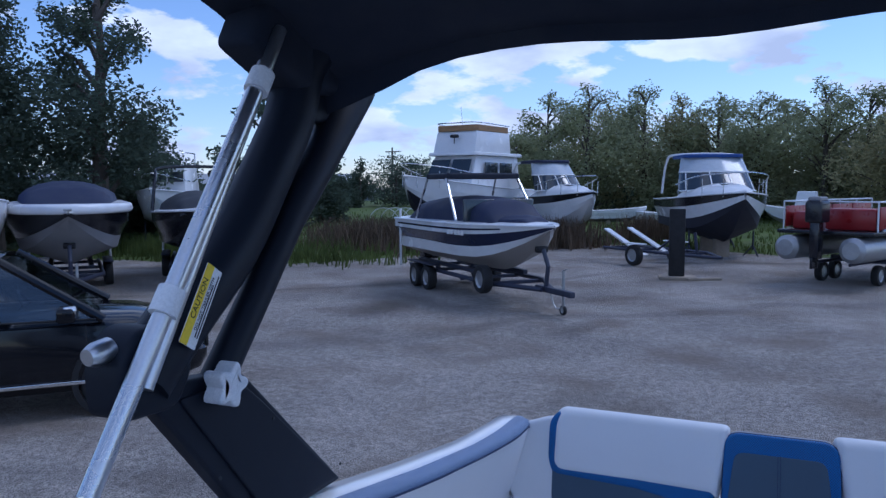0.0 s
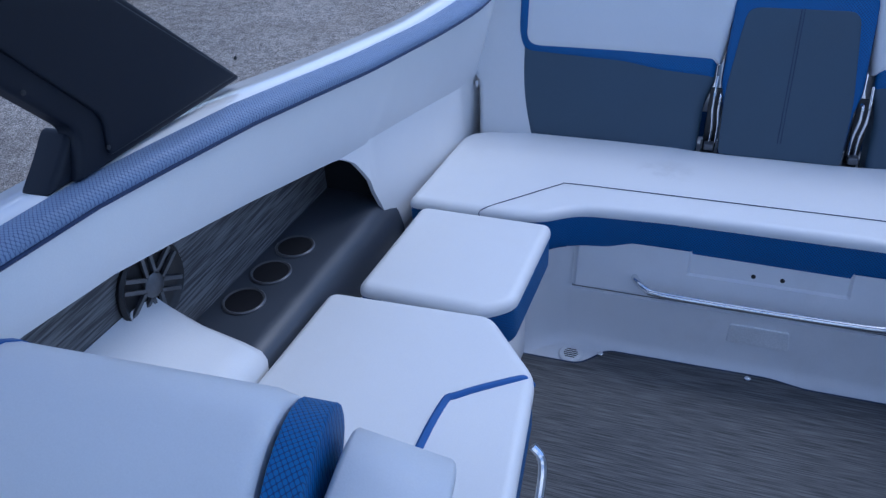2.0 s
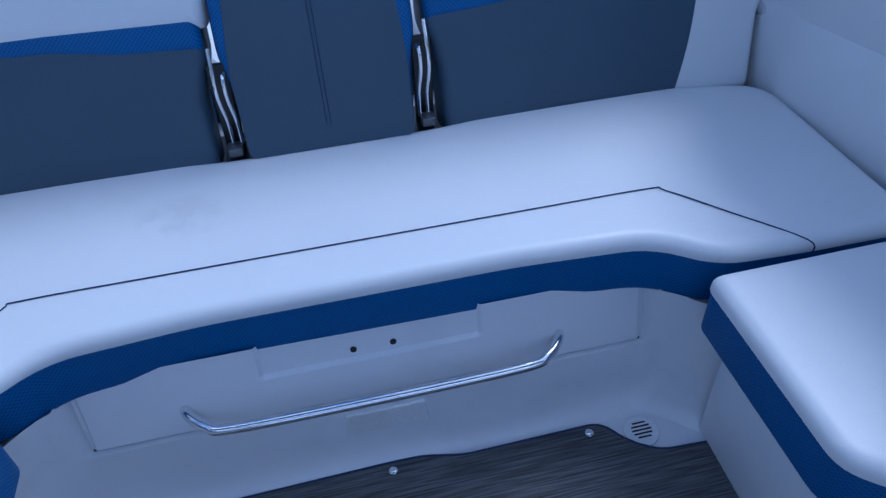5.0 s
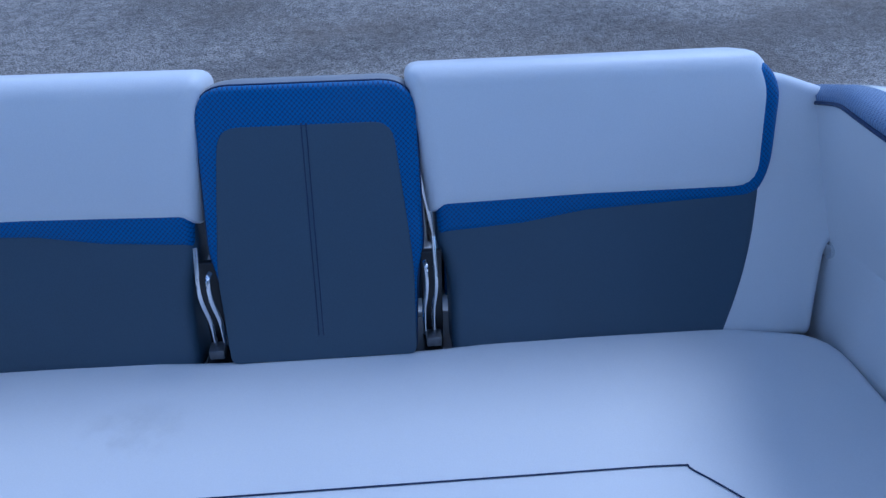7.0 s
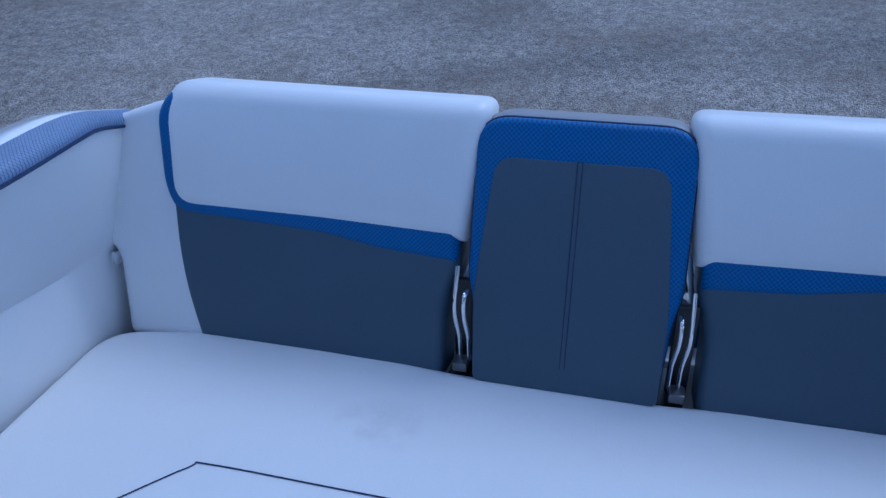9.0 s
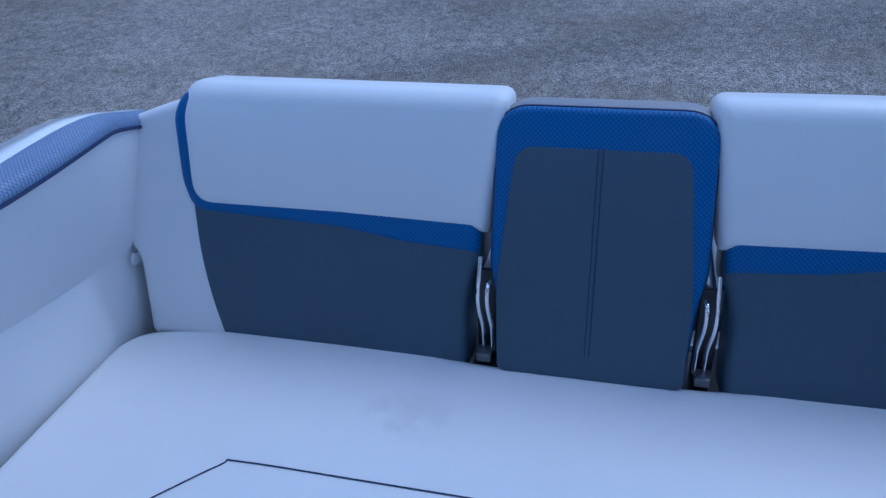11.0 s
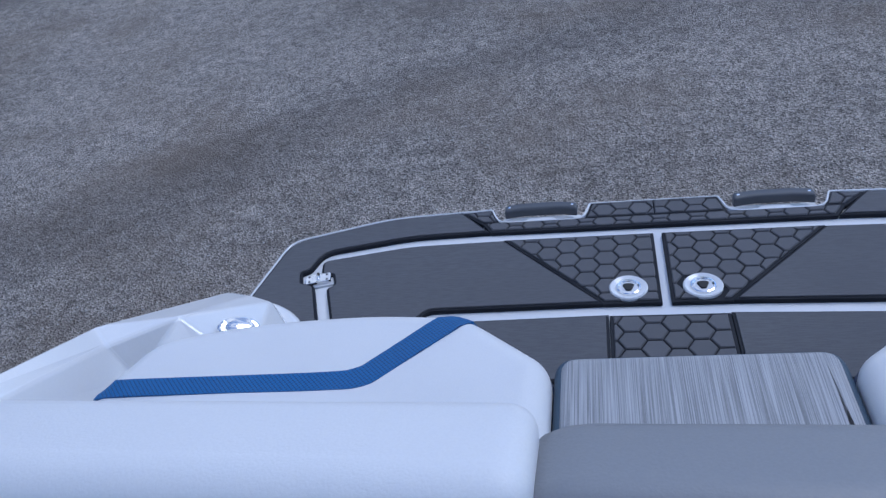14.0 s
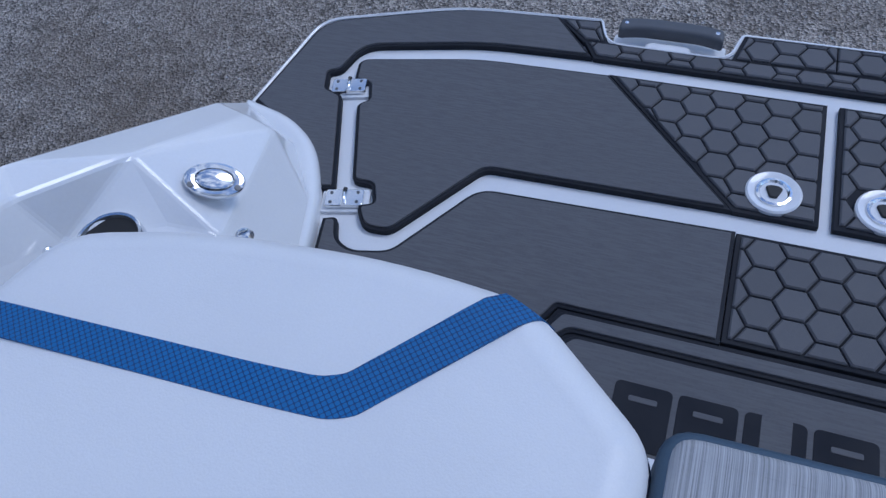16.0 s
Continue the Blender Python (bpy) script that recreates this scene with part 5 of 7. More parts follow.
# ---- the lot around: materials ----
GRASS = material("rough_grass", (0.085, 0.115, 0.035), 0.95, vary=0.45, scale=0.4, fine=14.0, spec=0.1, dirt=(0.13, 0.12, 0.06, 0.7), dirt_scale=0.25)
BLADES = material("grass_blades", (0.10, 0.13, 0.04), 0.9, vary=0.35, scale=0.6, fine=5.0, spec=0.1)
REEDS = material("brown_weeds", (0.15, 0.11, 0.075), 0.95, vary=0.3, scale=1.5, fine=9.0, spec=0.1)
LEAF_DARK = material("dark_leaves", (0.095, 0.125, 0.09), 0.8, vary=0.35, scale=0.9, fine=6.0, spec=0.2)
LEAF = material("olive_leaves", (0.29, 0.31, 0.17), 0.8, vary=0.35, scale=0.5, fine=5.0, spec=0.2)
LEAF_YELLOW = material("yellowing_leaves", (0.33, 0.31, 0.16), 0.8, vary=0.35, scale=0.5, fine=5.0, spec=0.2)
BARK = material("grey_bark", (0.10, 0.085, 0.07), 0.95, vary=0.3, scale=5, fine=40, bump=0.6)
HULL_WHITE = material("white_hull_paint", (0.72, 0.73, 0.74), 0.25, vary=0.05, scale=1.5, dirt=(0.4, 0.4, 0.38, 0.25), dirt_scale=1.2)
HULL_NAVY = material("navy_hull_paint", (0.012, 0.018, 0.05), 0.18, vary=0.1)
HULL_BLACK = material("black_hull_paint", (0.012, 0.013, 0.018), 0.2, vary=0.1)
HULL_TAN = material("dull_tan_bottom", (0.33, 0.31, 0.29), 0.5, vary=0.12, scale=1.5)
HULL_GREY = material("grey_antifoul", (0.23, 0.23, 0.24), 0.6, vary=0.15, scale=1.5)
ANTIFOUL_SHADE = material("dark_antifoul_and_shade", (0.02, 0.022, 0.035), 0.7, vary=0.25, scale=1.0)
BLUE_TARP = material("blue_tarpaulin", (0.02, 0.12, 0.55), 0.45, vary=0.15, scale=2, fine=40, bump=0.2)
NAVY_COVER = material("navy_boat_cover", (0.012, 0.018, 0.05), 0.7, vary=0.2, scale=2)
BLUE_COVER = material("blue_boat_cover", (0.02, 0.06, 0.22), 0.7, vary=0.2, scale=2)
GLASS = material("boat_window", (0.03, 0.04, 0.05), 0.06, vary=0.05, coat=0.3)
CLEAR_VINYL = material("clear_enclosure", (0.42, 0.46, 0.50), 0.15, vary=0.1)
STEEL = material("trailer_steel", (0.03, 0.035, 0.06), 0.5, vary=0.2)
GALV = material("galvanised_steel", (0.40, 0.41, 0.42), 0.45, metal=0.8, vary=0.15)
CAR_BLACK = material("black_car_paint", (0.005, 0.006, 0.009), 0.08, vary=0.05, coat=0.0, spec=0.45)
RED = material("red_pontoon_panel", (0.25, 0.012, 0.015), 0.3, vary=0.1)
TEAK = material("brown_eyebrow_panel", (0.30, 0.17, 0.07), 0.5, vary=0.2)
WOOD = material("weathered_timber", (0.30, 0.25, 0.19), 0.9, vary=0.25, scale=3, fine=50, bump=0.4)
SIDING = material("blue_grey_siding", (0.22, 0.25, 0.29), 0.7, vary=0.08)
ROOF = material("grey_metal_roof", (0.30, 0.31, 0.32), 0.5, vary=0.1)
AMBER = material("amber_lens", (0.6, 0.14, 0.01), 0.2)
LAMP = material("headlamp_lens", (0.6, 0.62, 0.64), 0.1, metal=0.4, vary=0.2, fine=60)


def clear_glass(name, tint, strength):
    m = bpy.data.materials.new(name)
    m.use_nodes = True
    n, l = m.node_tree.nodes, m.node_tree.links
    n.remove(n["Principled BSDF"])
    g = n.new("ShaderNodeBsdfGlossy")
    g.inputs["Roughness"].default_value = 0.03
    t = n.new("ShaderNodeBsdfTransparent")
    t.inputs["Color"].default_value = (*tint, 1)
    mx = n.new("ShaderNodeMixShader")
    mx.inputs[0].default_value = strength
    l.new(t.outputs[0], mx.inputs[1])
    l.new(g.outputs[0], mx.inputs[2])
    l.new(mx.outputs[0], n["Material Output"].inputs["Surface"])
    return m




def let_light_through(m, share):
    """Thin leaves pass some light on."""
    n, l = m.node_tree.nodes, m.node_tree.links
    b = n["Principled BSDF"]
    tr = n.new("ShaderNodeBsdfTranslucent")
    l.new(b.inputs["Base Color"].links[0].from_socket, tr.inputs["Color"])
    mx = n.new("ShaderNodeMixShader")
    mx.inputs[0].default_value = share
    l.new(b.outputs[0], mx.inputs[1])
    l.new(tr.outputs[0], mx.inputs[2])
    l.new(mx.outputs[0], n["Material Output"].inputs["Surface"])


for leafy in (LEAF, LEAF_YELLOW, LEAF_DARK, BLADES):
    let_light_through(leafy, 0.5)
CAR_PANE = clear_glass("clear_car_pane", (0.42, 0.46, 0.48), 0.12)

# ---- grass beyond the gravel ----
XF = Matrix()
edge = [(-220, 14), (-60, 16), (-30, 21), (-22, 21.5), (-15.5, 22.0), (-13.6, 24.6), (-12.0, 27.5), (-9.5, 31.0), (-6.0, 35.0), (-2.5, 33.0), (2.2, 31.2), (7.0, 30.3), (14.0, 29.0), (40, 24), (220, 10)]
fine_edge = []
rg = random.Random(4)
for a, c in zip(edge, edge[1:]):
    n = max(1, int(math.hypot(c[0] - a[0], c[1] - a[1]) / 0.5)) if abs(a[0]) < 41 and abs(c[0]) < 41 else 4
    for k in range(n):
        t = k / n
        fine_edge.append((a[0] + (c[0] - a[0]) * t + rg.uniform(-0.18, 0.18), a[1] + (c[1] - a[1]) * t + rg.uniform(-0.3, 0.3)))
fine_edge.append(edge[-1])
b = bmesh.new()
loft(b, [[(x, y, 0.004) for x, y in fine_edge], [(x, y + 0.5, 0.05) for x, y in fine_edge], [(x * 1.2, 70, 0.10) for x, y in fine_edge], [(x * 5, 700, 0.3) for x, y in fine_edge]])
grass = tagged(part("grass_field", tidy(b), GRASS), "rough green grass field beyond the gravel", "grass", kind="structure")


def blades(name, mat, spots, h, w, label, per=1):
    bm = bmesh.new()
    for x, y in spots:
        for _ in range(per):
            a, hh = rg.uniform(0, math.pi), h * rg.uniform(0.45, 1.15)
            px, py = x + rg.gauss(0, 0.12), y + rg.gauss(0, 0.12)
            dx, dy = math.cos(a) * w, math.sin(a) * w
            lx, ly = rg.gauss(0, 0.22) * hh, rg.gauss(0, 0.22) * hh
            vs = [bm.verts.new(p) for p in ((px - dx, py - dy, 0.0), (px + dx, py + dy, 0.0), (px + lx * 0.5 + dx * 0.6, py + ly * 0.5 + dy * 0.6, hh * 0.6), (px + lx, py + ly, hh), (px + lx * 0.5 - dx * 0.6, py + ly * 0.5 - dy * 0.6, hh * 0.6))]
            bm.faces.new(vs)
    return tagged(part(name, bm, mat, smooth=False), label, "grass", kind="stuff")


spots = []
for x, y in fine_edge:
    if -45 < x < 30:
        for _ in range(10):
            spots.append((x + rg.uniform(-0.4, 0.4), y + abs(rg.gauss(0, 1.2)) - 0.1))
blades("grass_tufts", BLADES, spots, 0.28, 0.03, "short ragged grass tufts along the gravel edge", 3)
spots = [(rg.uniform(-60, 30), 34 + abs(rg.gauss(0, 14))) for _ in range(5000)]
blades("field_grass", BLADES, spots, 0.4, 0.05, "field grass", 2)
spots = [(-14.6 + rg.gauss(0, 1.9), 29.5 + rg.gauss(0, 1.3)) for _ in range(900)] + [(-8.3 + rg.gauss(0, 1.0), 33.0 + rg.gauss(0, 0.8)) for _ in range(450)] + [(-4.6 + rg.gauss(0, 0.7), 37 + rg.gauss(0, 0.8)) for _ in range(250)]
blades("tall_weeds", REEDS, spots, 1.35, 0.025, "tall brown dry weeds behind the parked boats", 4)
spots = [(-20 + rg.gauss(0, 3.5), 23.5 + rg.gauss(0, 0.8)) for _ in range(900)]
blades("tall_grass", BLADES, spots, 0.9, 0.025, "long green grass behind the covered boats", 3)


# ---- trees ----
def tree(x, y, h, r, mat, seed, low=0.15, n=2600, leaf=0.26, name="tree", label="leafy tree with an uneven crown", cone=0.0):
    rt = random.Random(seed)
    t = thing(name, label, "tree", "trees around the lot")
    t.location = (x, y, 0)
    lean = rt.uniform(-0.04, 0.04)
    trunk = [tube([(0, 0, 0), (lean * h * 0.3, 0, h * 0.35), (lean * h * 0.5, rt.uniform(-0.2, 0.2), h * 0.65), (lean * h * 0.6, 0, h * 0.93)], [0.028 * h, 0.021 * h, 0.012 * h, 0.003 * h], 8)]
    clumps = []
    for k in range(30):
        f = low + (0.97 - low) * (k + rt.random()) / 30
        a = rt.uniform(0, 2 * math.pi)
        spread = r * (math.sin(math.pi * min(1, (f - low) / (1.02 - low) * 0.85 + 0.15)) ** 0.7) * (1 - cone * (f - low))
        d = spread * rt.uniform(0.45, 1.0)
        end = Vector((math.cos(a) * d + lean * h * f, math.sin(a) * d, h * f + rt.uniform(0.0, 0.06) * h))
        start = Vector((lean * h * f * 0.6, 0, max(0.3, h * f - d * 0.55)))
        trunk.append(tube([start, (start + end) / 2 + Vector((0, 0, 0.03 * h)), end], [0.010 * h, 0.006 * h, 0.002 * h], 5))
        clumps += [(end, spread * rt.uniform(0.32, 0.52)), ((start * 0.35 + end * 0.65), spread * rt.uniform(0.2, 0.34))]
    clumps.append((Vector((lean * h * 0.6, 0, h * 0.95)), r * 0.25))
    part("trunk", merge(*trunk), BARK, t)
    verts, faces = [], []
    tot = sum(c[1] ** 2 for c in clumps)
    for c, cr in clumps:
        for _ in range(int(n * cr * cr / tot)):
            v = Vector((rt.gauss(0, 1), rt.gauss(0, 1), rt.gauss(0, 0.8)))
            v = v.normalized() * cr * rt.random() ** 0.4 * rt.uniform(0.85, 1.2)
            p = c + v
            u = Vector((rt.gauss(0, 1), rt.gauss(0, 1), rt.gauss(0, 0.6))).normalized()
            w = u.orthogonal().normalized()
            s = leaf * rt.uniform(0.5, 1.2)
            i = len(verts)
            verts += [p - u * s, p + w * s * 0.45, p + u * s, p - w * s * 0.45]
            faces.append((i, i + 1, i + 2, i + 3))
    me = bpy.data.meshes.new("crown")
    me.from_pydata([tuple(v) for v in verts], [], faces)
    me.materials.append(mat)
    ob = new("crown", me)
    ob.parent = t
    return t


def spot(px, dist):
    """Ground point that far away on a bearing counted in degrees left of straight astern."""
    return -0.11 - dist * math.sin(radians(px)), 0.17 + dist * math.cos(radians(px))


for bearing, dist, h, r, mat, cone in [(53.5, 36, 11.5, 3.0, LEAF_DARK, 0.3), (47.2, 34, 13.2, 3.3, LEAF_DARK, 0.55), (44.6, 38, 6.0, 2.6, LEAF_DARK, 0.3), (58, 34, 10, 4.0, LEAF_DARK, 0.2), (61, 36, 10.5, 4.2, LEAF_DARK, 0.2),
                                       (36.0, 50, 9.5, 3.0, LEAF_DARK, 0.3), (33.5, 52, 8.0, 3.0, LEAF_DARK, 0.3), (31.2, 56, 4.6, 2.0, LEAF_DARK, 0.3), (28.8, 95, 6.0, 3.0, LEAF_DARK, 0.8), (26.0, 100, 6.8, 4.6, LEAF_DARK, 0.1), (24.2, 104, 6.5, 4.0, LEAF_DARK, 0.1)]:
    x, y = spot(bearing, dist)
    tree(x, y, h, r, mat, int(bearing * 10), n=15000 if dist < 40 else 6000, leaf=0.13 if dist < 40 else 0.19, low=0.06, cone=cone, label="dark green tree with a dense crown")
for k, (bearing, dist, h, r, mat) in enumerate([(16.8, 58, 6.4, 3.0, LEAF), (14.4, 62, 10.0, 3.6, LEAF), (11.6, 60, 10.4, 3.8, LEAF), (9.6, 66, 9.6, 3.4, LEAF_YELLOW), (7.2, 62, 10.6, 3.9, LEAF), (4.6, 64, 9.8, 3.4, LEAF_YELLOW), (2.2, 62, 9.6, 3.4, LEAF),
                                               (-0.4, 60, 9.2, 3.6, LEAF), (-2.4, 63, 9.0, 3.4, LEAF), (-4.8, 58, 9.6, 3.8, LEAF), (-7.2, 60, 9.4, 3.6, LEAF), (-9.8, 54, 9.0, 3.8, LEAF_YELLOW), (-12.6, 56, 9.2, 3.8, LEAF), (-15.5, 58, 9.5, 3.8, LEAF), (-20, 58, 9.5, 4, LEAF), (-25, 58, 9.5, 4, LEAF),
                                               (13.0, 72, 8.5, 4.2, LEAF), (5.8, 74, 8.5, 4.2, LEAF), (0.8, 72, 8.0, 4.2, LEAF), (-6.0, 72, 8.2, 4.2, LEAF)]):
    x, y = spot(bearing, dist)
    tree(x, y, h, r, mat, 300 + k, n=10000, leaf=0.165, low=0.04, label="olive green tree at the edge of the field")
hb = bmesh.new()
rb = random.Random(9)
for _ in range(9000):
    bearing = rb.choice((rb.uniform(-18, 18), rb.uniform(38, 64)))
    dist = 66 + rb.gauss(0, 2.0) if bearing < 20 else 40 + rb.gauss(0, 1.5)
    x, y = spot(bearing, dist)
    p = Vector((x, y, abs(rb.gauss(0, 1.3)) + 0.1))
    u = Vector((rb.gauss(0, 1), rb.gauss(0, 1), rb.gauss(0, 0.6))).normalized()
    w = u.orthogonal().normalized()
    s = 0.42 * rb.uniform(0.6, 1.3)
    hb.faces.new([hb.verts.new(q) for q in (p - u * s, p + w * s * 0.5, p + u * s, p - w * s * 0.5)])
tagged(part("hedge", hb, LEAF_DARK, smooth=False), "dark undergrowth below the trees", "bushes", kind="stuff")


# ---- parked boats ----
def place(bearing, dist, heading, lift=0.0):
    """heading: the way the bow points, degrees counted from +x towards +y."""
    x, y = spot(bearing, dist)
    return Matrix.Translation((x, y, lift)) @ Matrix.Rotation(radians(heading), 4, "Z")


def hull_section(s, L, B, zk, zs, flare, sheer_rise):
    w = 1.0 if s < 0.45 else max(0.0, 1 - ((s - 0.45) / 0.55) ** 2.3)
    k = zk + (zs - zk) * 0.9 * max(0.0, (s - 0.62) / 0.38) ** 2.2
    top = zs + sheer_rise * s * s
    hb_, x = B / 2, -L / 2 + L * s
    ch = k + (top - k) * 0.30
    ww = 0.93 + 0.07 * min(1, s * 3)
    return [(x - 0.10 * L * max(0, s - 0.6), 0.0, k), (x - 0.05 * L * max(0, s - 0.6), hb_ * w * 0.80, ch), (x, hb_ * (w * 0.86 + 0.0) * ww + 0.0, k + (top - k) * 0.52), (x, hb_ * min(1, w * 0.97 + 0.02 * flare) * ww, k + (top - k) * 0.78), (x + 0.01, hb_ * w ** 0.85 * ww, top)]


STN = [0, 0.12, 0.25, 0.4, 0.5, 0.6, 0.7, 0.78, 0.85, 0.91, 0.955, 0.985, 1.0]


def hull(parent, L, B, zk, zs, mats, rise=0.2, flare=1.0):
    secs = [hull_section(s, L, B, zk, zs, flare, rise) for s in STN]
    names = ("bottom", "lower_side", "side_band", "topside")
    for i in range(4):
        bm = bmesh.new()
        for sgn in (1, -1):
            loft(bm, [[(p[0], sgn * p[1], p[2]) for p in sec[i:i + 2]] for sec in secs])
        bm.faces.new([bm.verts.new((secs[0][j][0], sg * secs[0][j][1], secs[0][j][2])) for j, sg in ((i, 1), (i + 1, 1), (i + 1, -1), (i, -1))] if secs[0][i][1] > 0 else [bm.verts.new((secs[0][j][0], sg * secs[0][j][1], secs[0][j][2])) for j, sg in ((i, 1), (i + 1, 1), (i + 1, -1))])
        part(names[i], tidy(bm), mats[i], parent, angle=30)
    bm = bmesh.new()
    loft(bm, [[(sec[4][0], f * sec[4][1], sec[4][2] + 0.06 * (1 - f * f) + 0.0) for f in (-1, -0.6, 0, 0.6, 1)] for sec in secs])
    part("deck", tidy(bm), HULL_WHITE, parent, angle=30)
    part("rub_rail", merge(*[tube([(p[4][0], s * (p[4][1] + 0.01), p[4][2] - 0.02) for p in secs], 0.03, 6) for s in (1, -1)]), HULL_WHITE, parent)
    return secs


def dome(parent, name, mat, x0, x1, w0, w1, z0, h, ridge=0.35, label="", fwd=0.0):
    """A stretched cover or cabin top between two ends."""
    bm, rows = bmesh.new(), []
    n = 10
    for i in range(n + 1):
        t = i / n
        x = x0 + (x1 - x0) * t
        w = w0 + (w1 - w0) * t
        hh = h * math.sin(math.pi * (0.08 + 0.84 * t)) ** ridge * (1 + fwd * (0.5 - t)) if 0 < i < n else 0.02
        rows.append([(x, w / 2 * math.cos(a), z0 + hh * math.sin(a) ** 0.7 + 0.02 * math.sin(7 * t + 3 * a)) for a in [math.pi * k / 10 for k in range(11)]])
    loft(bm, rows)
    return part(name, tidy(bm), mat, parent, label, angle=50)


def wheel(parent, x, y, r=0.33, w=0.22, z=None, name="wheel"):
    z = r if z is None else z
    m = Matrix.Translation((x, y, z)) @ Matrix.Rotation(radians(90), 4, "X")
    tyre = part(name, moved(lathe([(r * 0.62, -w / 2), (r * 0.92, -w / 2), (r, -w * 0.32), (r, w * 0.32), (r * 0.92, w / 2), (r * 0.62, w / 2), (r * 0.62, -w / 2)], 24), m), RUBBER, parent, "black tyre")
    part("rim", moved(lathe([(0.0, -w * 0.36), (r * 0.2, -w * 0.38), (r * 0.5, -w * 0.28), (r * 0.62, -w * 0.42), (r * 0.62, w * 0.42), (r * 0.5, w * 0.28), (r * 0.2, w * 0.38), (0.0, w * 0.36)], 20), m), GALV, tyre, "bright steel rim")
    return tyre


def trailer(parent_name, m, L, label, axle=-1.2, tongue=1.6, half=0.75, spare=False, posts=True):
    global XF
    XF = m
    t = thing(parent_name, label, "boat trailer", "boat trailers")
    for s in (1, -1):
        part("frame_rail", tube([(-L / 2 + 0.2, s * half, 0.52), (L / 2 - 1.6, s * half, 0.52), (L / 2 - 0.2, s * 0.12, 0.50)], 0.055, 8), STEEL, t)
        part("bunk", box((-L / 2 + 0.3, s * 0.5 - 0.06, 0.62), (L / 2 - 2.0, s * 0.5 + 0.06, 0.72), 0.01), STEEL, t)
        part("bunk_bracket", box((axle - 0.05, s * 0.5 - 0.05, 0.5), (axle + 0.05, s * 0.5 + 0.05, 0.64)), STEEL, t)
        for ax in (axle - 0.42, axle + 0.42):
            wheel(t, ax, s * (half + 0.2))
        part("mudguard", box((axle - 0.85, s * (half + 0.2) - 0.13, 0.68), (axle + 0.85, s * (half + 0.2) + 0.13, 0.72), 0.02), STEEL, t)
        if posts:
            part("guide_post", tube([(-L / 2 + 0.3, s * (half + 0.35), 0.5), (-L / 2 + 0.3, s * (half + 0.35), 2.1)], 0.035, 8), WHITE_PLASTIC, t, "white guide post")
    for cx in (-L / 2 + 0.3, axle, 0.4, L / 2 - 1.7):
        part("cross_member", box((cx - 0.05, -half - 0.05, 0.44), (cx + 0.05, half + 0.05, 0.52), 0.005), STEEL, t)
    part("tongue", box((L / 2 - 0.6, -0.06, 0.44), (L / 2 + tongue * 0.5, 0.06, 0.56), 0.01), STEEL, t)
    part("winch_post", tube([(L / 2 - 0.25, 0, 0.5), (L / 2 - 0.15, 0, 1.0), (L / 2 - 0.35, 0, 1.35)], 0.05, 8), STEEL, t)
    part("bow_stop", box((L / 2 - 0.50, -0.14, 1.28), (L / 2 - 0.36, 0.14, 1.42), 0.03), RUBBER, t)
    jx = L / 2 + 0.25
    part("jack", merge(tube([(jx, 0.13, 0.12), (jx, 0.13, 0.95)], 0.035, 8), tube([(jx, 0.13, 0.95), (jx + 0.14, 0.13, 0.99)], 0.012, 6)), GALV, t, "galvanised tongue jack")
    wheel(t, jx, 0.13, 0.10, 0.07, name="jack_wheel")
    part("safety_chain", tube(curve_path([(jx + 0.2, 0, 0.46), (jx + 0.1, 0.05, 0.2), (jx - 0.1, 0.0, 0.15), (jx - 0.3, 0, 0.42)], 5), 0.015, 5), GALV, t)
    if spare:
        wheel(t, L / 2 - 1.55, -half - 0.12, z=0.62, name="spare_wheel")
    return t


def rail(parent, pts, r=0.02, mat=None, name="rail"):
    return part(name, tube(curve_path(pts, 4), r, 6), mat or ALU, parent)


# runabout with a bimini frame on a tandem trailer
M = Matrix.Translation((-6.35, 17.9, 0)) @ Matrix.Rotation(radians(-44), 4, "Z")
trailer("boat_trailer", M, 6.6, "navy tandem boat trailer carrying a covered runabout", axle=-1.7, spare=True)
rb_ = thing("runabout", "white and navy runabout under a dark cover on its trailer", "boat", "parked boats")
hull(rb_, 6.7, 2.45, 0.72, 1.86, (HULL_TAN, HULL_WHITE, HULL_NAVY, HULL_WHITE), 0.03)
# a white swoosh on the navy band, and a thin navy line under the rail
for sgn in (1, -1):
    for z0, z1, name, mat in ((0.50, 0.54, "white_stripe", HULL_WHITE), (0.86, 0.90, "pin_stripe", HULL_NAVY)):
        bm = bmesh.new()
        rows = []
        for k in range(13):
            t = k / 12
            sec = hull_section(0.04 + 0.80 * t, 6.7, 2.45, 0.72, 1.86, 1.0, 0.03)
            a0, a1 = (0.50 - 0.10 * t, z1 + 0.06 * math.sin(math.pi * t * 0.9) - 0.12 * t) if name == "white_stripe" else (z0, z1)
            line = []
            for q in (a0, (a0 + a1) / 2, a1):
                z = sec[0][2] + (sec[4][2] - sec[0][2]) * q
                lo, hi = next((p, r) for p, r in zip(sec, sec[1:]) if r[2] >= z)
                w = (z - lo[2]) / max(1e-6, hi[2] - lo[2])
                line.append((lo[0] + (hi[0] - lo[0]) * w, sgn * (lo[1] + (hi[1] - lo[1]) * w + 0.012), z))
            rows.append(line)
        loft(bm, rows)
        part(name, tidy(bm), mat, rb_)
dome(rb_, "cover", NAVY_COVER, -2.5, 1.9, 2.1, 1.5, 1.88, 0.60, 0.22, "dark mooring cover")
dome(rb_, "bow_cover", NAVY_COVER, 1.3, 2.7, 1.5, 0.6, 1.90, 0.16, 0.5)
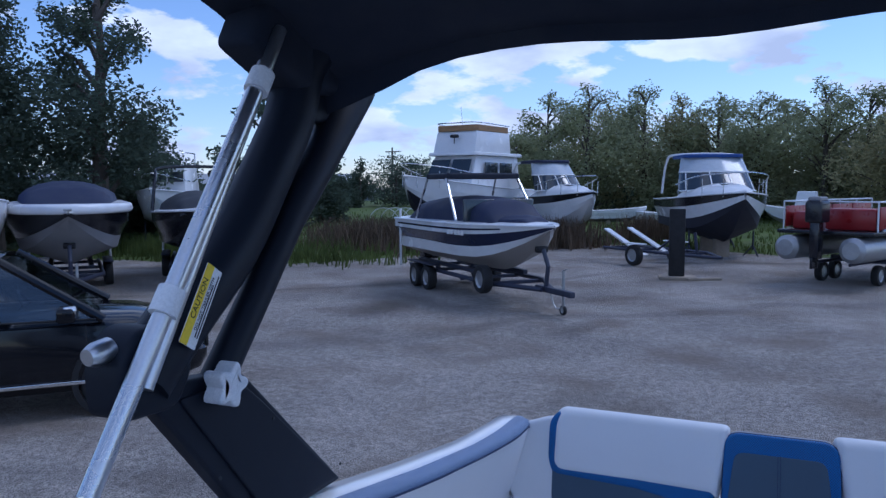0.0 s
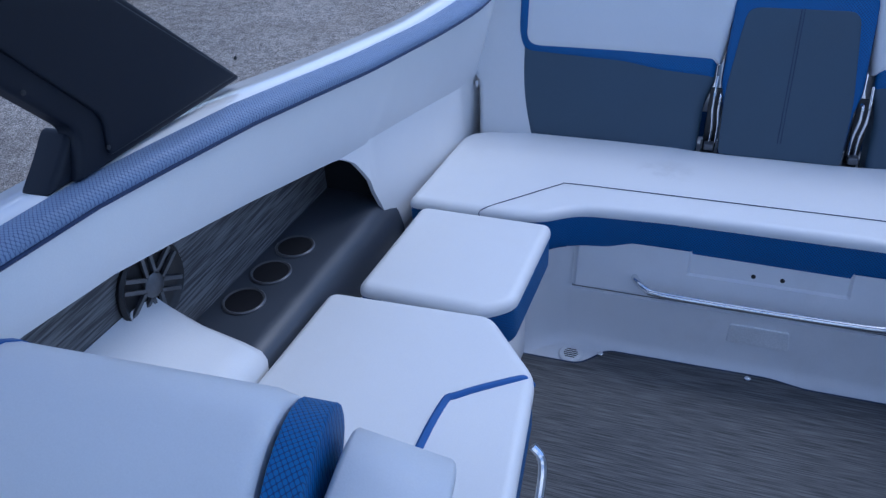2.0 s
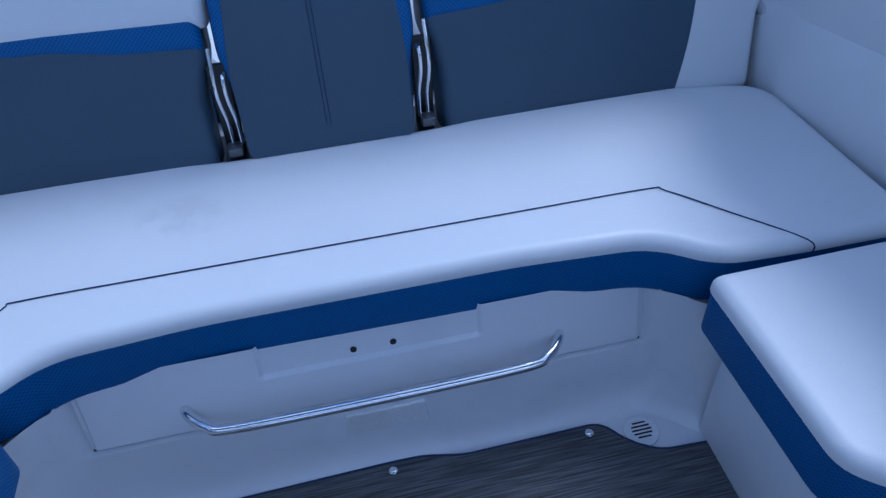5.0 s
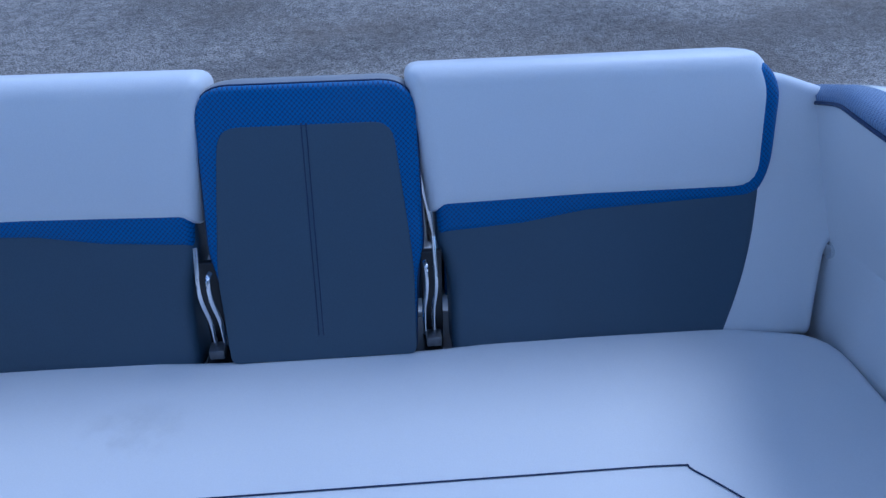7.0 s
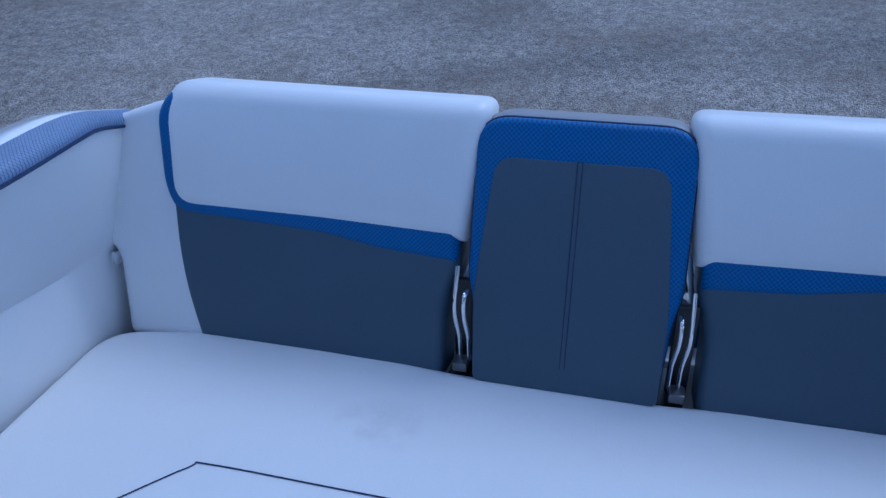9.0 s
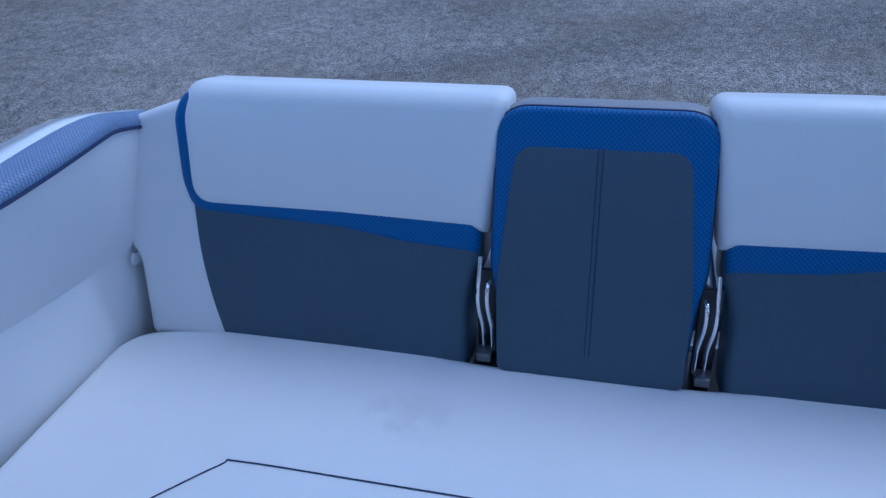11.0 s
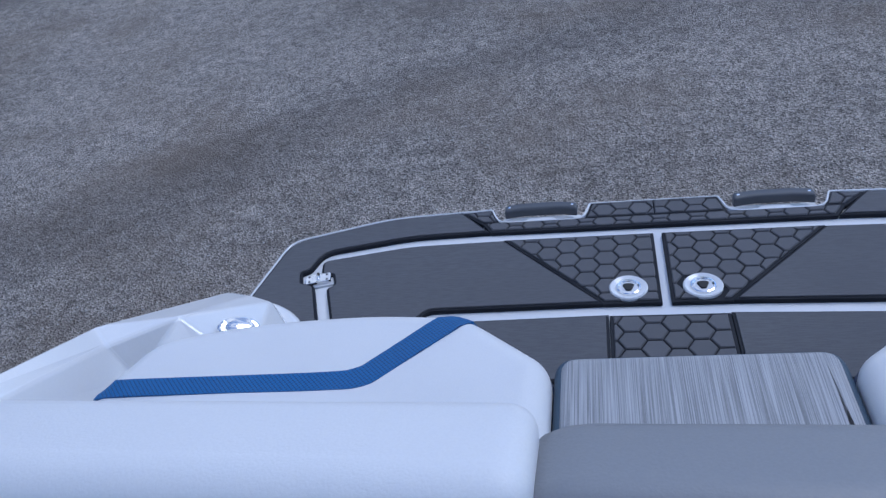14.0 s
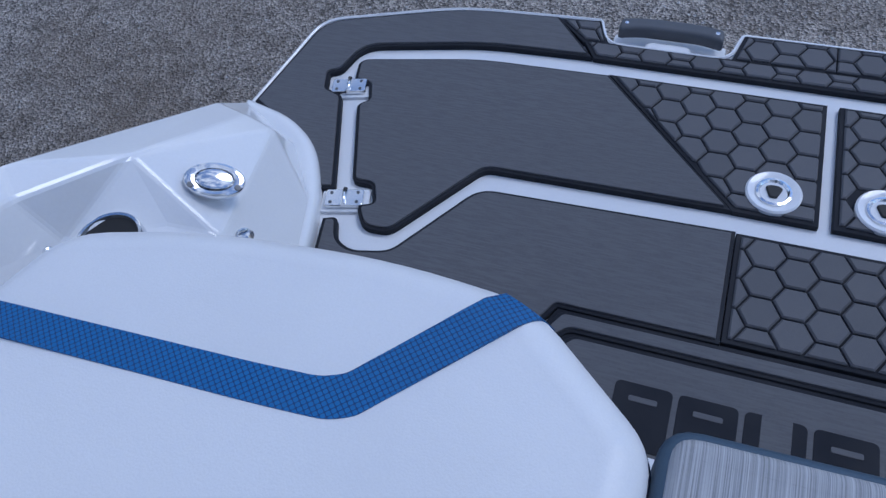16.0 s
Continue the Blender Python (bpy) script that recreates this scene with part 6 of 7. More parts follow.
part("bimini", moved(cushion([(-0.75, -1.0, 0.1), (0.75, -1.0, 0.1), (0.75, 1.0, 0.1), (-0.75, 1.0, 0.1)], 2.92, 3.06, 0.06), Matrix.Translation((-0.6, 0, 0))), CANVAS, rb_, "dark folded bimini canvas")
for s in (1, -1):
    rail(rb_, [(-1.8, s * 1.1, 1.9), (-1.2, s * 1.0, 2.92)], 0.03)
    rail(rb_, [(0.8, s * 1.1, 1.9), (0.0, s * 1.0, 2.92)], 0.035)
part("outdrive", box((-3.75, -0.25, 0.6), (-3.30, 0.25, 1.5), 0.08), HULL_BLACK, rb_)
part("windscreen", moved(cushion([(-0.1, -0.95, 0.1), (0.05, -0.95, 0.1), (0.05, 0.95, 0.1), (-0.1, 0.95, 0.1)], 1.9, 2.42, 0.03), Matrix.Translation((0.9, 0, 0))), GLASS, rb_)
for k in range(5):
    part("number_bar", box((0.55 + k * 0.15 + 0.05 * (k > 1), -1.232 + 0.014 * k, 1.60), (0.65 + k * 0.15 + 0.05 * (k > 1), -1.205 + 0.014 * k, 1.70)), STICKER, rb_, "white registration bar")


# flybridge cruiser on stands
def stands(parent, pts, top):
    for x, y in pts:
        part("stand", merge(tube([(x, y, 0.25), (x, y, top)], 0.035, 6), *[tube([(x, y, 0.45), (x + 0.35 * math.cos(a), y + 0.35 * math.sin(a), 0.02)], 0.025, 6) for a in (0.3, 2.4, 4.5)]), STEEL, parent, "steel boat stand")
    part("keel_block", box((-1.2, -0.25, 0.0), (-0.7, 0.25, top * 0.9), 0.02), WOOD, parent)
    part("keel_block", box((1.0, -0.25, 0.0), (1.5, 0.25, top * 0.9), 0.02), WOOD, parent)


def house(parent, name, x0, x1, w, z0, z1, rake, mat, inset_top=0.12):
    bm = bmesh.new()
    loft(bm, [[(x0, -w / 2, z0), (x1, -w / 2 * 0.86, z0), (x1, w / 2 * 0.86, z0), (x0, w / 2, z0)], [(x0 + 0.05, -w / 2 + inset_top, z1), (x1 - rake, -w / 2 * 0.86 + inset_top, z1), (x1 - rake, w / 2 * 0.86 - inset_top, z1), (x0 + 0.05, w / 2 - inset_top, z1)]], closed=True, caps=True)
    bmesh.ops.bevel(bm, geom=bm.edges[:], offset=0.06, segments=2, affect="EDGES", profile=0.5)
    return part(name, tidy(bm), mat, parent, angle=40)


XF = place(20.9, 36, -100) @ Matrix.Scale(0.93, 4)
fb = thing("flybridge_cruiser", "large white flybridge cruiser on stands", "boat", "parked boats")
hull(fb, 10.5, 3.8, 0.7, 2.75, (ANTIFOUL_SHADE, HULL_WHITE, HULL_WHITE, HULL_WHITE), 0.7)
sal = house(fb, "saloon", -3.4, 1.6, 3.2, 2.8, 4.5, 0.9, HULL_WHITE)
for y0, y1 in ((-1.2, -0.08), (0.08, 1.2)):
    wb = bmesh.new()
    vs = [wb.verts.new(p) for p in ((1.52, y0, 3.45), (1.52, y1, 3.45), (1.05, y1 * 0.96, 4.3), (1.05, y0 * 0.96, 4.3))]
    wb.faces.new(vs)
    bmesh.ops.solidify(wb, geom=wb.faces[:], thickness=-0.06)
    part("front_window", tidy(wb), GLASS, sal)
for s in (1, -1):
    for x0 in (-2.6, -1.0):
        part("side_window", box((x0, s * 1.50 - 0.03, 3.5), (x0 + 1.3, s * 1.50 + 0.03, 4.15), 0.02), GLASS, sal)
part("flybridge_deck", moved(cushion([(-3.6, -1.7, 0.3), (1.2, -1.5, 0.5), (1.2, 1.5, 0.5), (-3.6, 1.7, 0.3)], 4.5, 4.66, 0.05), Matrix()), HULL_WHITE, fb)
house(fb, "flybridge", -2.6, 0.9, 2.9, 4.66, 5.75, 0.35, HULL_WHITE, 0.05)
part("eyebrow", moved(cushion([(-2.5, -1.4, 0.2), (0.62, -1.22, 0.3), (0.62, 1.22, 0.3), (-2.5, 1.4, 0.2)], 5.75, 6.05, 0.05), Matrix()), TEAK, fb, "brown tinted flybridge screen")
rail(fb, [(-2.5, -1.4, 6.1), (0.5, -1.2, 6.15), (0.7, 0, 6.15), (0.5, 1.2, 6.15), (-2.5, 1.4, 6.1)], 0.03)
rail(fb, [(1.2, -1.75, 3.5), (3.6, -1.1, 3.85), (5.3, 0, 4.0), (3.6, 1.1, 3.85), (1.2, 1.75, 3.5)], 0.025)
for x, y in ((1.4, 1.72), (2.6, 1.45), (3.8, 1.0), (4.8, 0.4)):
    for s in (1, -1):
        rail(fb, [(x, s * y, 2.9), (x, s * y, 3.65)], 0.02)
part("searchlight", merge(tube([(1.0, 0.1, 5.1), (1.0, 0.1, 5.4)], 0.03, 6), box((0.85, -0.1, 5.38), (1.1, 0.3, 5.55), 0.04)), HULL_BLACK, fb)
rail(fb, [(-2.4, -1.4, 6.0), (-3.0, -1.9, 7.4)], 0.015)
stands(fb, [(-3.2, 1.4), (-3.2, -1.4), (0.5, 1.5), (0.5, -1.5), (3.2, 0.9), (3.2, -0.9)], 1.4)


def express(m, name, label, L, B, mats, canvas, arch_z, seed):
    """An express cruiser: cuddy deck, wrapped screen, enclosure, bow rail, arch."""
    global XF
    XF = m
    c = thing(name, label, "boat", "parked boats")
    hull(c, L, B, 0.55, 2.15, mats, 0.35)
    dome(c, "cabin_top", HULL_WHITE, -0.2, L * 0.42, B * 0.86, B * 0.3, 2.25, 0.55, 0.5)
    bm = bmesh.new()
    rows = []
    for k in range(13):
        a = -math.pi / 2 + math.pi * k / 12
        rows.append([(0.35 + 1.05 * math.cos(a), B * 0.42 * math.sin(a), 2.62 - 0.12 * abs(math.sin(a))), (-0.25 + 0.85 * math.cos(a), B * 0.38 * math.sin(a), 3.25)])
    loft(bm, rows)
    ws_ = part("windscreen", tidy(bm), GLASS, c, "wrapped dark windscreen", angle=60)
    part("screen_frame", merge(tube([r[1] for r in rows], 0.035, 6), tube([r[0] for r in rows], 0.03, 6), *[tube(rows[k], 0.025, 6) for k in (2, 5, 7, 10)]), HULL_WHITE, ws_)
    bm = bmesh.new()
    loft(bm, [[(p[1][0], p[1][1], 3.25) for p in rows], [(p[1][0] * 0.5 - 0.5, p[1][1] * 0.9, 3.85) for p in rows]])
    part("enclosure", tidy(bm), CLEAR_VINYL, c, "clear vinyl enclosure", angle=60)
    part("canvas_top", moved(cushion([(-2.0, -B * 0.37, 0.2), (-0.1, -B * 0.33, 0.4), (-0.1, B * 0.33, 0.4), (-2.0, B * 0.37, 0.2)], 3.83, 3.97, 0.06), Matrix()), canvas, c, "canvas enclosure top")
    rail(c, [(-2.6, -B * 0.45, 2.4), (-2.2, -B * 0.42, arch_z - 0.3), (-1.8, -B * 0.32, arch_z), (-1.8, B * 0.32, arch_z), (-2.2, B * 0.42, arch_z - 0.3), (-2.6, B * 0.45, 2.4)], 0.055, HULL_WHITE, "radar_arch")
    bow = [(0.6, B * 0.46, 2.75), (L * 0.3, B * 0.36, 3.05), (L * 0.45, B * 0.12, 3.15), (L * 0.49, 0, 3.15), (L * 0.45, -B * 0.12, 3.15), (L * 0.3, -B * 0.36, 3.05), (0.6, -B * 0.46, 2.75)]
    rail(c, bow, 0.025, name="bow_rail")
    for x, y in ((0.9, B * 0.45), (L * 0.2, B * 0.41), (L * 0.33, B * 0.32), (L * 0.43, B * 0.17)):
        for s in (1, -1):
            rail(c, [(x, s * y, 2.3), (x + 0.05, s * y, 2.95)], 0.018, name="stanchion")
    part("deck_hatch", box((L * 0.2, -0.3, 2.70), (L * 0.28, 0.3, 2.78), 0.03), GLASS, c)
    stands(c, [(-2.2, B * 0.36), (-2.2, -B * 0.36), (1.2, B * 0.34), (1.2, -B * 0.34)], 1.0)
    return c


express(place(13.9, 36, -52), "express_cruiser", "white express cruiser with navy stripe and enclosure on stands", 8.0, 2.8, (HULL_WHITE, HULL_WHITE, HULL_WHITE, HULL_BLACK), NAVY_COVER, 3.9, 1)
# the dark bottom and lower side paint in the shadow under this hull
express(place(2.4, 31.5, -74), "express_cruiser", "white express cruiser with shadow-dark bottom and blue canvas on stands", 8.6, 3.5, (ANTIFOUL_SHADE, ANTIFOUL_SHADE, HULL_WHITE, HULL_BLACK), BLUE_COVER, 4.0, 2)

# empty trailer with its tall guide board, and timber on the ground
XF = place(6.0, 26.5, -40)
et = thing("utility_trailer", "low black utility trailer with white ramp", "boat trailer", "boat trailers")
for s in (1, -1):
    part("frame_rail", tube([(-2.2, s * 0.7, 0.5), (1.4, s * 0.7, 0.5), (2.6, 0, 0.45)], 0.05, 8), STEEL, et)
    wheel(et, -0.3, s * 0.95, 0.36)
    part("mudguard", box((-0.8, s * 0.95 - 0.13, 0.74), (0.2, s * 0.95 + 0.13, 0.78), 0.02), HULL_WHITE, et)
    part("ramp", moved(box((-1.1, -0.12, -0.03), (1.1, 0.12, 0.03), 0.01), Matrix.Translation((-1.2, s * 0.55, 0.75)) @ Matrix.Rotation(radians(22), 4, "Y")), HULL_WHITE, et, "white painted ramp board")
for cx in (-2.1, -0.8, 0.5, 1.3):
    part("cross_member", box((cx - 0.04, -0.72, 0.44), (cx + 0.04, 0.72, 0.52)), STEEL, et)
part("winch_post", tube([(1.6, 0, 0.5), (1.5, 0, 1.2)], 0.05, 8), STEEL, et)
part("roller_arm", tube([(-0.2, 0.0, 0.5), (0.5, 0.2, 1.05), (0.7, -0.2, 1.1)], 0.04, 8), STEEL, et)
XF = place(4.9, 22.6, 10)
bd = thing("guide_board", "tall black padded upright on a trailer end", "post")
part("board", box((-0.22, -0.10, 0.08), (0.22, 0.10, 2.05), 0.03), RUBBER, bd)
part("foot", box((-0.5, -0.35, 0.0), (0.55, 0.3, 0.09), 0.01), WOOD, bd, "weathered timber block")
wd = thing("timber", "weathered timber block on the gravel", "timber")
part("plank", moved(box((-0.5, -0.08, 0.0), (0.5, 0.08, 0.07), 0.01), Matrix.Translation((0.75, -0.2, 0)) @ Matrix.Rotation(0.3, 4, "Z")), WOOD, wd)

# pontoon boat
XF = place(-7.6, 24.5, 60)
pn = thing("pontoon_boat", "red pontoon boat with grey tubes and black outboard on a trailer", "boat", "parked boats")
for s in (1, -1):
    part("float_tube", merge(tube([(-3.2, s * 0.85, 1.05), (-3.1, s * 0.85, 1.05), (2.4, s * 0.85, 1.05), (2.9, s * 0.85, 1.15), (3.2, s * 0.85, 1.3)], [0.22, 0.33, 0.33, 0.25, 0.05], 20)), GALV, pn, "grey aluminium float")
    for k in range(4):
        part("side_panel", box((-2.5 + k * 1.35, s * 1.22 - 0.02, 1.58), (-1.22 + k * 1.35, s * 1.22 + 0.02, 2.15), 0.02), RED, pn, "red side panel")
    part("top_rail", tube([(-2.6, s * 1.22, 2.28), (2.9, s * 1.22, 2.28)], 0.025, 6), HULL_WHITE, pn)
    for k in range(6):
        part("rail_post", tube([(-2.6 + k * 1.1, s * 1.22, 1.5), (-2.6 + k * 1.1, s * 1.22, 2.28)], 0.022, 6), HULL_WHITE, pn)
part("deck", box((-2.9, -1.25, 1.42), (3.0, 1.25, 1.52), 0.02), HULL_BLACK, pn)
part("stern_rail", tube([(-2.6, -1.22, 2.28), (-2.6, 1.22, 2.28)], 0.025, 6), HULL_WHITE, pn)
part("seat", box((-2.4, -1.1, 1.52), (-1.8, 0.2, 2.1), 0.08), RED, pn, "red seat")
part("seat", box((-2.4, 0.4, 1.52), (-1.8, 1.1, 2.0), 0.08), RED, pn, "red seat")
ob_ = part("outboard", merge(cushion([(-3.5, -0.22, 0.1), (-2.95, -0.22, 0.1), (-2.95, 0.22, 0.1), (-3.5, 0.22, 0.1)], 1.75, 2.35, 0.12, low=0.06), box((-3.4, -0.12, 0.8), (-3.1, 0.12, 1.8), 0.04), box((-3.5, -0.03, 0.55), (-3.15, 0.03, 0.85), 0.01)), HULL_BLACK, pn, "black outboard motor")
part("cowl_top", cushion([(-3.45, -0.18, 0.1), (-3.0, -0.18, 0.1), (-3.0, 0.18, 0.1), (-3.45, 0.18, 0.1)], 2.33, 2.42, 0.05), HULL_GREY, ob_)
for s in (1, -1):
    for ax in (-0.7, 0.1):
        wheel(pn, ax - 0.6, s * 0.75, 0.28, 0.18)
    part("trailer_rail", tube([(-2.4, s * 0.5, 0.62), (3.6, s * 0.3, 0.62)], 0.05, 6), STEEL, pn)
part("trailer_cross", box((-0.8, -0.75, 0.55), (-0.6, 0.75, 0.72)), STEEL, pn)
part("trailer_cross", box((1.6, -0.9, 0.58), (1.75, 0.9, 0.74)), STEEL, pn)

# bow-on covered boats
XF = place(49.2, 22.5, -41)
trailer("boat_trailer", XF, 6.0, "dark trailer under a covered boat", axle=-0.9)
cvb = thing("covered_boat", "white and black boat under a navy cover", "boat", "parked boats")
hull(cvb, 6.8, 3.0, 0.75, 2.1, (HULL_GREY, HULL_GREY, HULL_BLACK, HULL_BLACK), 0.1)
part("bow_lip", moved(cushion([(-3.2, -1.55, 0.3), (1.6, -1.55, 0.8), (3.0, -0.9, 0.6), (3.5, 0, 0.6), (3.0, 0.9, 0.6), (1.6, 1.55, 0.8), (-3.2, 1.55, 0.3)], 2.12, 2.36, 0.10, low=0.08), Matrix()), HULL_WHITE, cvb, "white rounded deck edge")
dome(cvb, "cover", NAVY_COVER, -3.1, 2.6, 2.8, 1.9, 2.30, 0.62, 0.35, "navy mooring cover", fwd=0.3)
part("bow_emblem", box((3.46, -0.09, 2.2), (3.52, 0.09, 2.27), 0.02), GALV, cvb)

XF = place(40.8, 24.0, -49)
trailer("boat_trailer", XF, 6.4, "dark trailer under a tower boat", axle=-0.9)
twb = thing("tower_boat", "dark wake boat with a black tower under a cover", "boat", "parked boats")
hull(twb, 6.8, 2.6, 0.75, 2.0, (HULL_BLACK, HULL_BLACK, HULL_BLACK, HULL_BLACK), 0.15)
dome(twb, "cover", DARK_CANVAS, -3.2, 3.1, 2.5, 0.8, 1.98, 0.65, 0.5, "dark grey mooring cover", fwd=0.2)
rail(twb, [(0.4, 1.25, 2.0), (-0.1, 1.15, 3.0), (-0.6, 0.95, 3.35), (-0.6, -0.95, 3.35), (-0.1, -1.15, 3.0), (0.4, -1.25, 2.0)], 0.05, HULL_BLACK, "tower")
part("tower_speaker", moved(lathe([(0.12, -0.12), (0.14, 0.0), (0.14, 0.12), (0.0, 0.12)], 14), Matrix.Translation((-0.5, 0.5, 3.15)) @ Matrix.Rotation(radians(90), 4, "Y")), HULL_BLACK, twb)

XF = place(42.5, 36, -60)
wcb = thing("cabin_boat", "white cabin boat behind the covered ones", "boat", "parked boats")
hull(wcb, 7.5, 2.6, 0.9, 2.4, (HULL_WHITE, HULL_WHITE, HULL_WHITE, HULL_WHITE), 0.3)
house(wcb, "cabin", -1.8, 0.8, 1.9, 2.4, 3.7, 0.4, HULL_WHITE)
for y0, y1 in ((-0.7, -0.05), (0.05, 0.7)):
    part("window", box((0.62, y0, 3.0), (0.74, y1, 3.45), 0.01), GLASS, wcb)
rail(wcb, [(-1.0, -0.9, 4.3), (0.6, -0.7, 4.3), (0.6, 0.7, 4.3), (-1.0, 0.9, 4.3)], 0.03)
for x, y in ((-1.0, 0.9), (-1.0, -0.9), (0.6, 0.7), (0.6, -0.7)):
    rail(wcb, [(x, y, 3.6), (x, y, 4.3)], 0.025)
rail(wcb, [(1.0, -1.1, 3.0), (3.3, -0.3, 3.3), (3.3, 0.3, 3.3), (1.0, 1.1, 3.0)], 0.02)
stands(wcb, [(-2, 0.9), (-2, -0.9), (1.5, 0.8), (1.5, -0.8)], 1.3)

XF = place(56.5, 21.5, -28)
tpb = thing("tarped_boat", "white boat under a shiny blue tarpaulin on stands", "boat", "parked boats")
hull(tpb, 7.5, 2.7, 0.8, 2.3, (HULL_GREY, HULL_WHITE, HULL_WHITE, HULL_WHITE), 0.3)
dome(tpb, "tarpaulin", BLUE_TARP, -3.6, 3.5, 2.75, 0.9, 2.25, 1.35, 0.45, "bright blue tarpaulin", fwd=0.7)
stands(tpb, [(-2, 1.0), (-2, -1.0), (1.5, 0.9), (1.5, -0.9)], 1.3)

# small craft far out on the grass
for bearing, dist, hd, w in ((9.3, 52, 10, 0.8), (7.2, 52, 150, 0.7), (-3.4, 50, 170, 0.9), (-7.8, 46, 175, 0.8)):
    XF = place(bearing, dist, hd, 0.0) @ Matrix.Scale(w, 4)
    sc = thing("small_boat", "small white open boat on the grass", "boat", "far small boats")
    hull(sc, 5.0, 1.9, 0.35, 1.3, (HULL_GREY, HULL_WHITE, HULL_WHITE, HULL_WHITE), 0.35)
    part("chock", box((-0.8, -0.4, 0.0), (-0.5, 0.4, 0.6)), WOOD, sc)
    part("chock", box((0.6, -0.4, 0.0), (0.9, 0.4, 0.6)), WOOD, sc)
    if bearing == -3.4:
        house(sc, "pilot_house", -0.9, 0.5, 1.3, 1.3, 2.6, 0.2, HULL_WHITE)
        part("window", box((-0.7, -0.7, 1.9), (0.1, -0.6, 2.4)), GLASS, sc)

# far buildings and poles
XF = Matrix()
for bearing, dist, w, h, hd in ((39.0, 105, 34, 4.6, 38), (29.5, 150, 9, 2.4, 30), (56, 120, 30, 5, 50)):
    x, y = spot(bearing, dist)
    XF = Matrix.Translation((x, y, 0)) @ Matrix.Rotation(radians(hd), 4, "Z")
    bd_ = thing("warehouse", "long low blue grey storage building", "building", "far buildings")
    part("wall", box((-w / 2, -6, 0), (w / 2, 6, h * 0.72)), SIDING if dist < 140 else HULL_WHITE, bd_)
    rb2 = bmesh.new()
    loft(rb2, [[(-w / 2 - 0.4, -6.5, h * 0.70), (-w / 2 - 0.4, 0, h), (-w / 2 - 0.4, 6.5, h * 0.70)], [(w / 2 + 0.4, -6.5, h * 0.70), (w / 2 + 0.4, 0, h), (w / 2 + 0.4, 6.5, h * 0.70)]])
    bmesh.ops.solidify(rb2, geom=rb2.faces[:], thickness=0.15)
    part("roof", tidy(rb2), ROOF, bd_)
    for k in range(3):
        part("door", box((-w / 2 + w * (k + 0.6) / 3.6, -6.06, 0), (-w / 2 + w * (k + 0.6) / 3.6 + 2.5, -5.98, h * 0.55)), ROOF, bd_)
XF = Matrix()
for bearing, dist, h in ((26.3, 110, 8.5), (38.2, 70, 8.0), (39.0, 72, 6.5)):
    x, y = spot(bearing, dist)
    pl = thing("utility_pole", "wooden utility pole with cross arms", "pole", "utility poles")
    part("post", tube([(x, y, 0), (x, y, h)], [0.18, 0.12], 8), BARK, pl)
    part("cross_arm", box((x - 1.1, y - 0.06, h - 0.7), (x + 1.1, y + 0.06, h - 0.55)), BARK, pl)
    part("cross_arm", box((x - 0.9, y - 0.06, h - 1.5), (x + 0.9, y + 0.06, h - 1.38)), BARK, pl)
# hoop frames in the field
x, y = spot(27.0, 62)
for k in range(9):
    hp = thing("hoop", "bent white field hoop", "hoop", "field hoops")
    cx, cy = x + k * 0.9, y + k * 0.25
    part("bow", tube([(cx + 1.3 * math.cos(a), cy, 1.0 * math.sin(a)) for a in [math.pi * j / 10 for j in range(11)]], 0.03, 5), HULL_WHITE, hp)


# ---- the black car ----
XF = Matrix.Translation((-9.0, 6.4, 0)) @ Matrix.Rotation(radians(45), 4, "Z") @ Matrix.Diagonal((1.13, 1.08, 1.13, 1))
car = thing("parked_car", "glossy black sport utility car parked on the gravel", "car")
# side profile rows along the length: x, lower z, belt z, half width at sill, half width at belt
B_ROWS = [(-2.35, 0.45, 0.95, 0.78, 0.74), (-2.25, 0.32, 1.02, 0.88, 0.86), (-1.6, 0.28, 1.06, 0.93, 0.91), (-0.6, 0.28, 1.05, 0.94, 0.92), (0.5, 0.28, 1.03, 0.94, 0.92), (1.0, 0.28, 1.03, 0.94, 0.91), (1.6, 0.30, 0.99, 0.93, 0.87), (2.05, 0.32, 0.90, 0.88, 0.78), (2.30, 0.38, 0.80, 0.76, 0.66), (2.38, 0.48, 0.70, 0.66, 0.58)]
b = bmesh.new()
rows = []
for x, zl, zb, ws1, wb1 in B_ROWS:
    rows.append([(x, -ws1 + 0.05, zl), (x, -ws1, zl + 0.08), (x, -ws1 - 0.015, (zl + zb) / 2), (x, -wb1 - 0.012, zb - 0.14), (x, -wb1, zb - 0.06), (x, -wb1 + 0.10, zb), (x, 0, zb + 0.05), (x, wb1 - 0.10, zb), (x, wb1, zb - 0.06), (x, wb1 + 0.012, zb - 0.14), (x, ws1 + 0.015, (zl + zb) / 2), (x, ws1, zl + 0.08), (x, ws1 - 0.05, zl)])
loft(b, rows, closed=True, caps=True)
part("body", tidy(b), CAR_BLACK, car, angle=40)
R_ROWS = [(-2.15, 0.62, 1.50), (-1.9, 0.66, 1.68), (-1.0, 0.68, 1.745), (-0.2, 0.68, 1.74), (0.35, 0.66, 1.69)]
b = bmesh.new()
loft(b, [[(x, -w - 0.02, z - 0.08), (x, -w + 0.06, z - 0.01), (x, 0, z + 0.02), (x, w - 0.06, z - 0.01), (x, w + 0.02, z - 0.08)] for x, w, z in R_ROWS])
bmesh.ops.solidify(b, geom=b.faces[:], thickness=0.05)
part("roof", tidy(b), CAR_BLACK, car, angle=50)
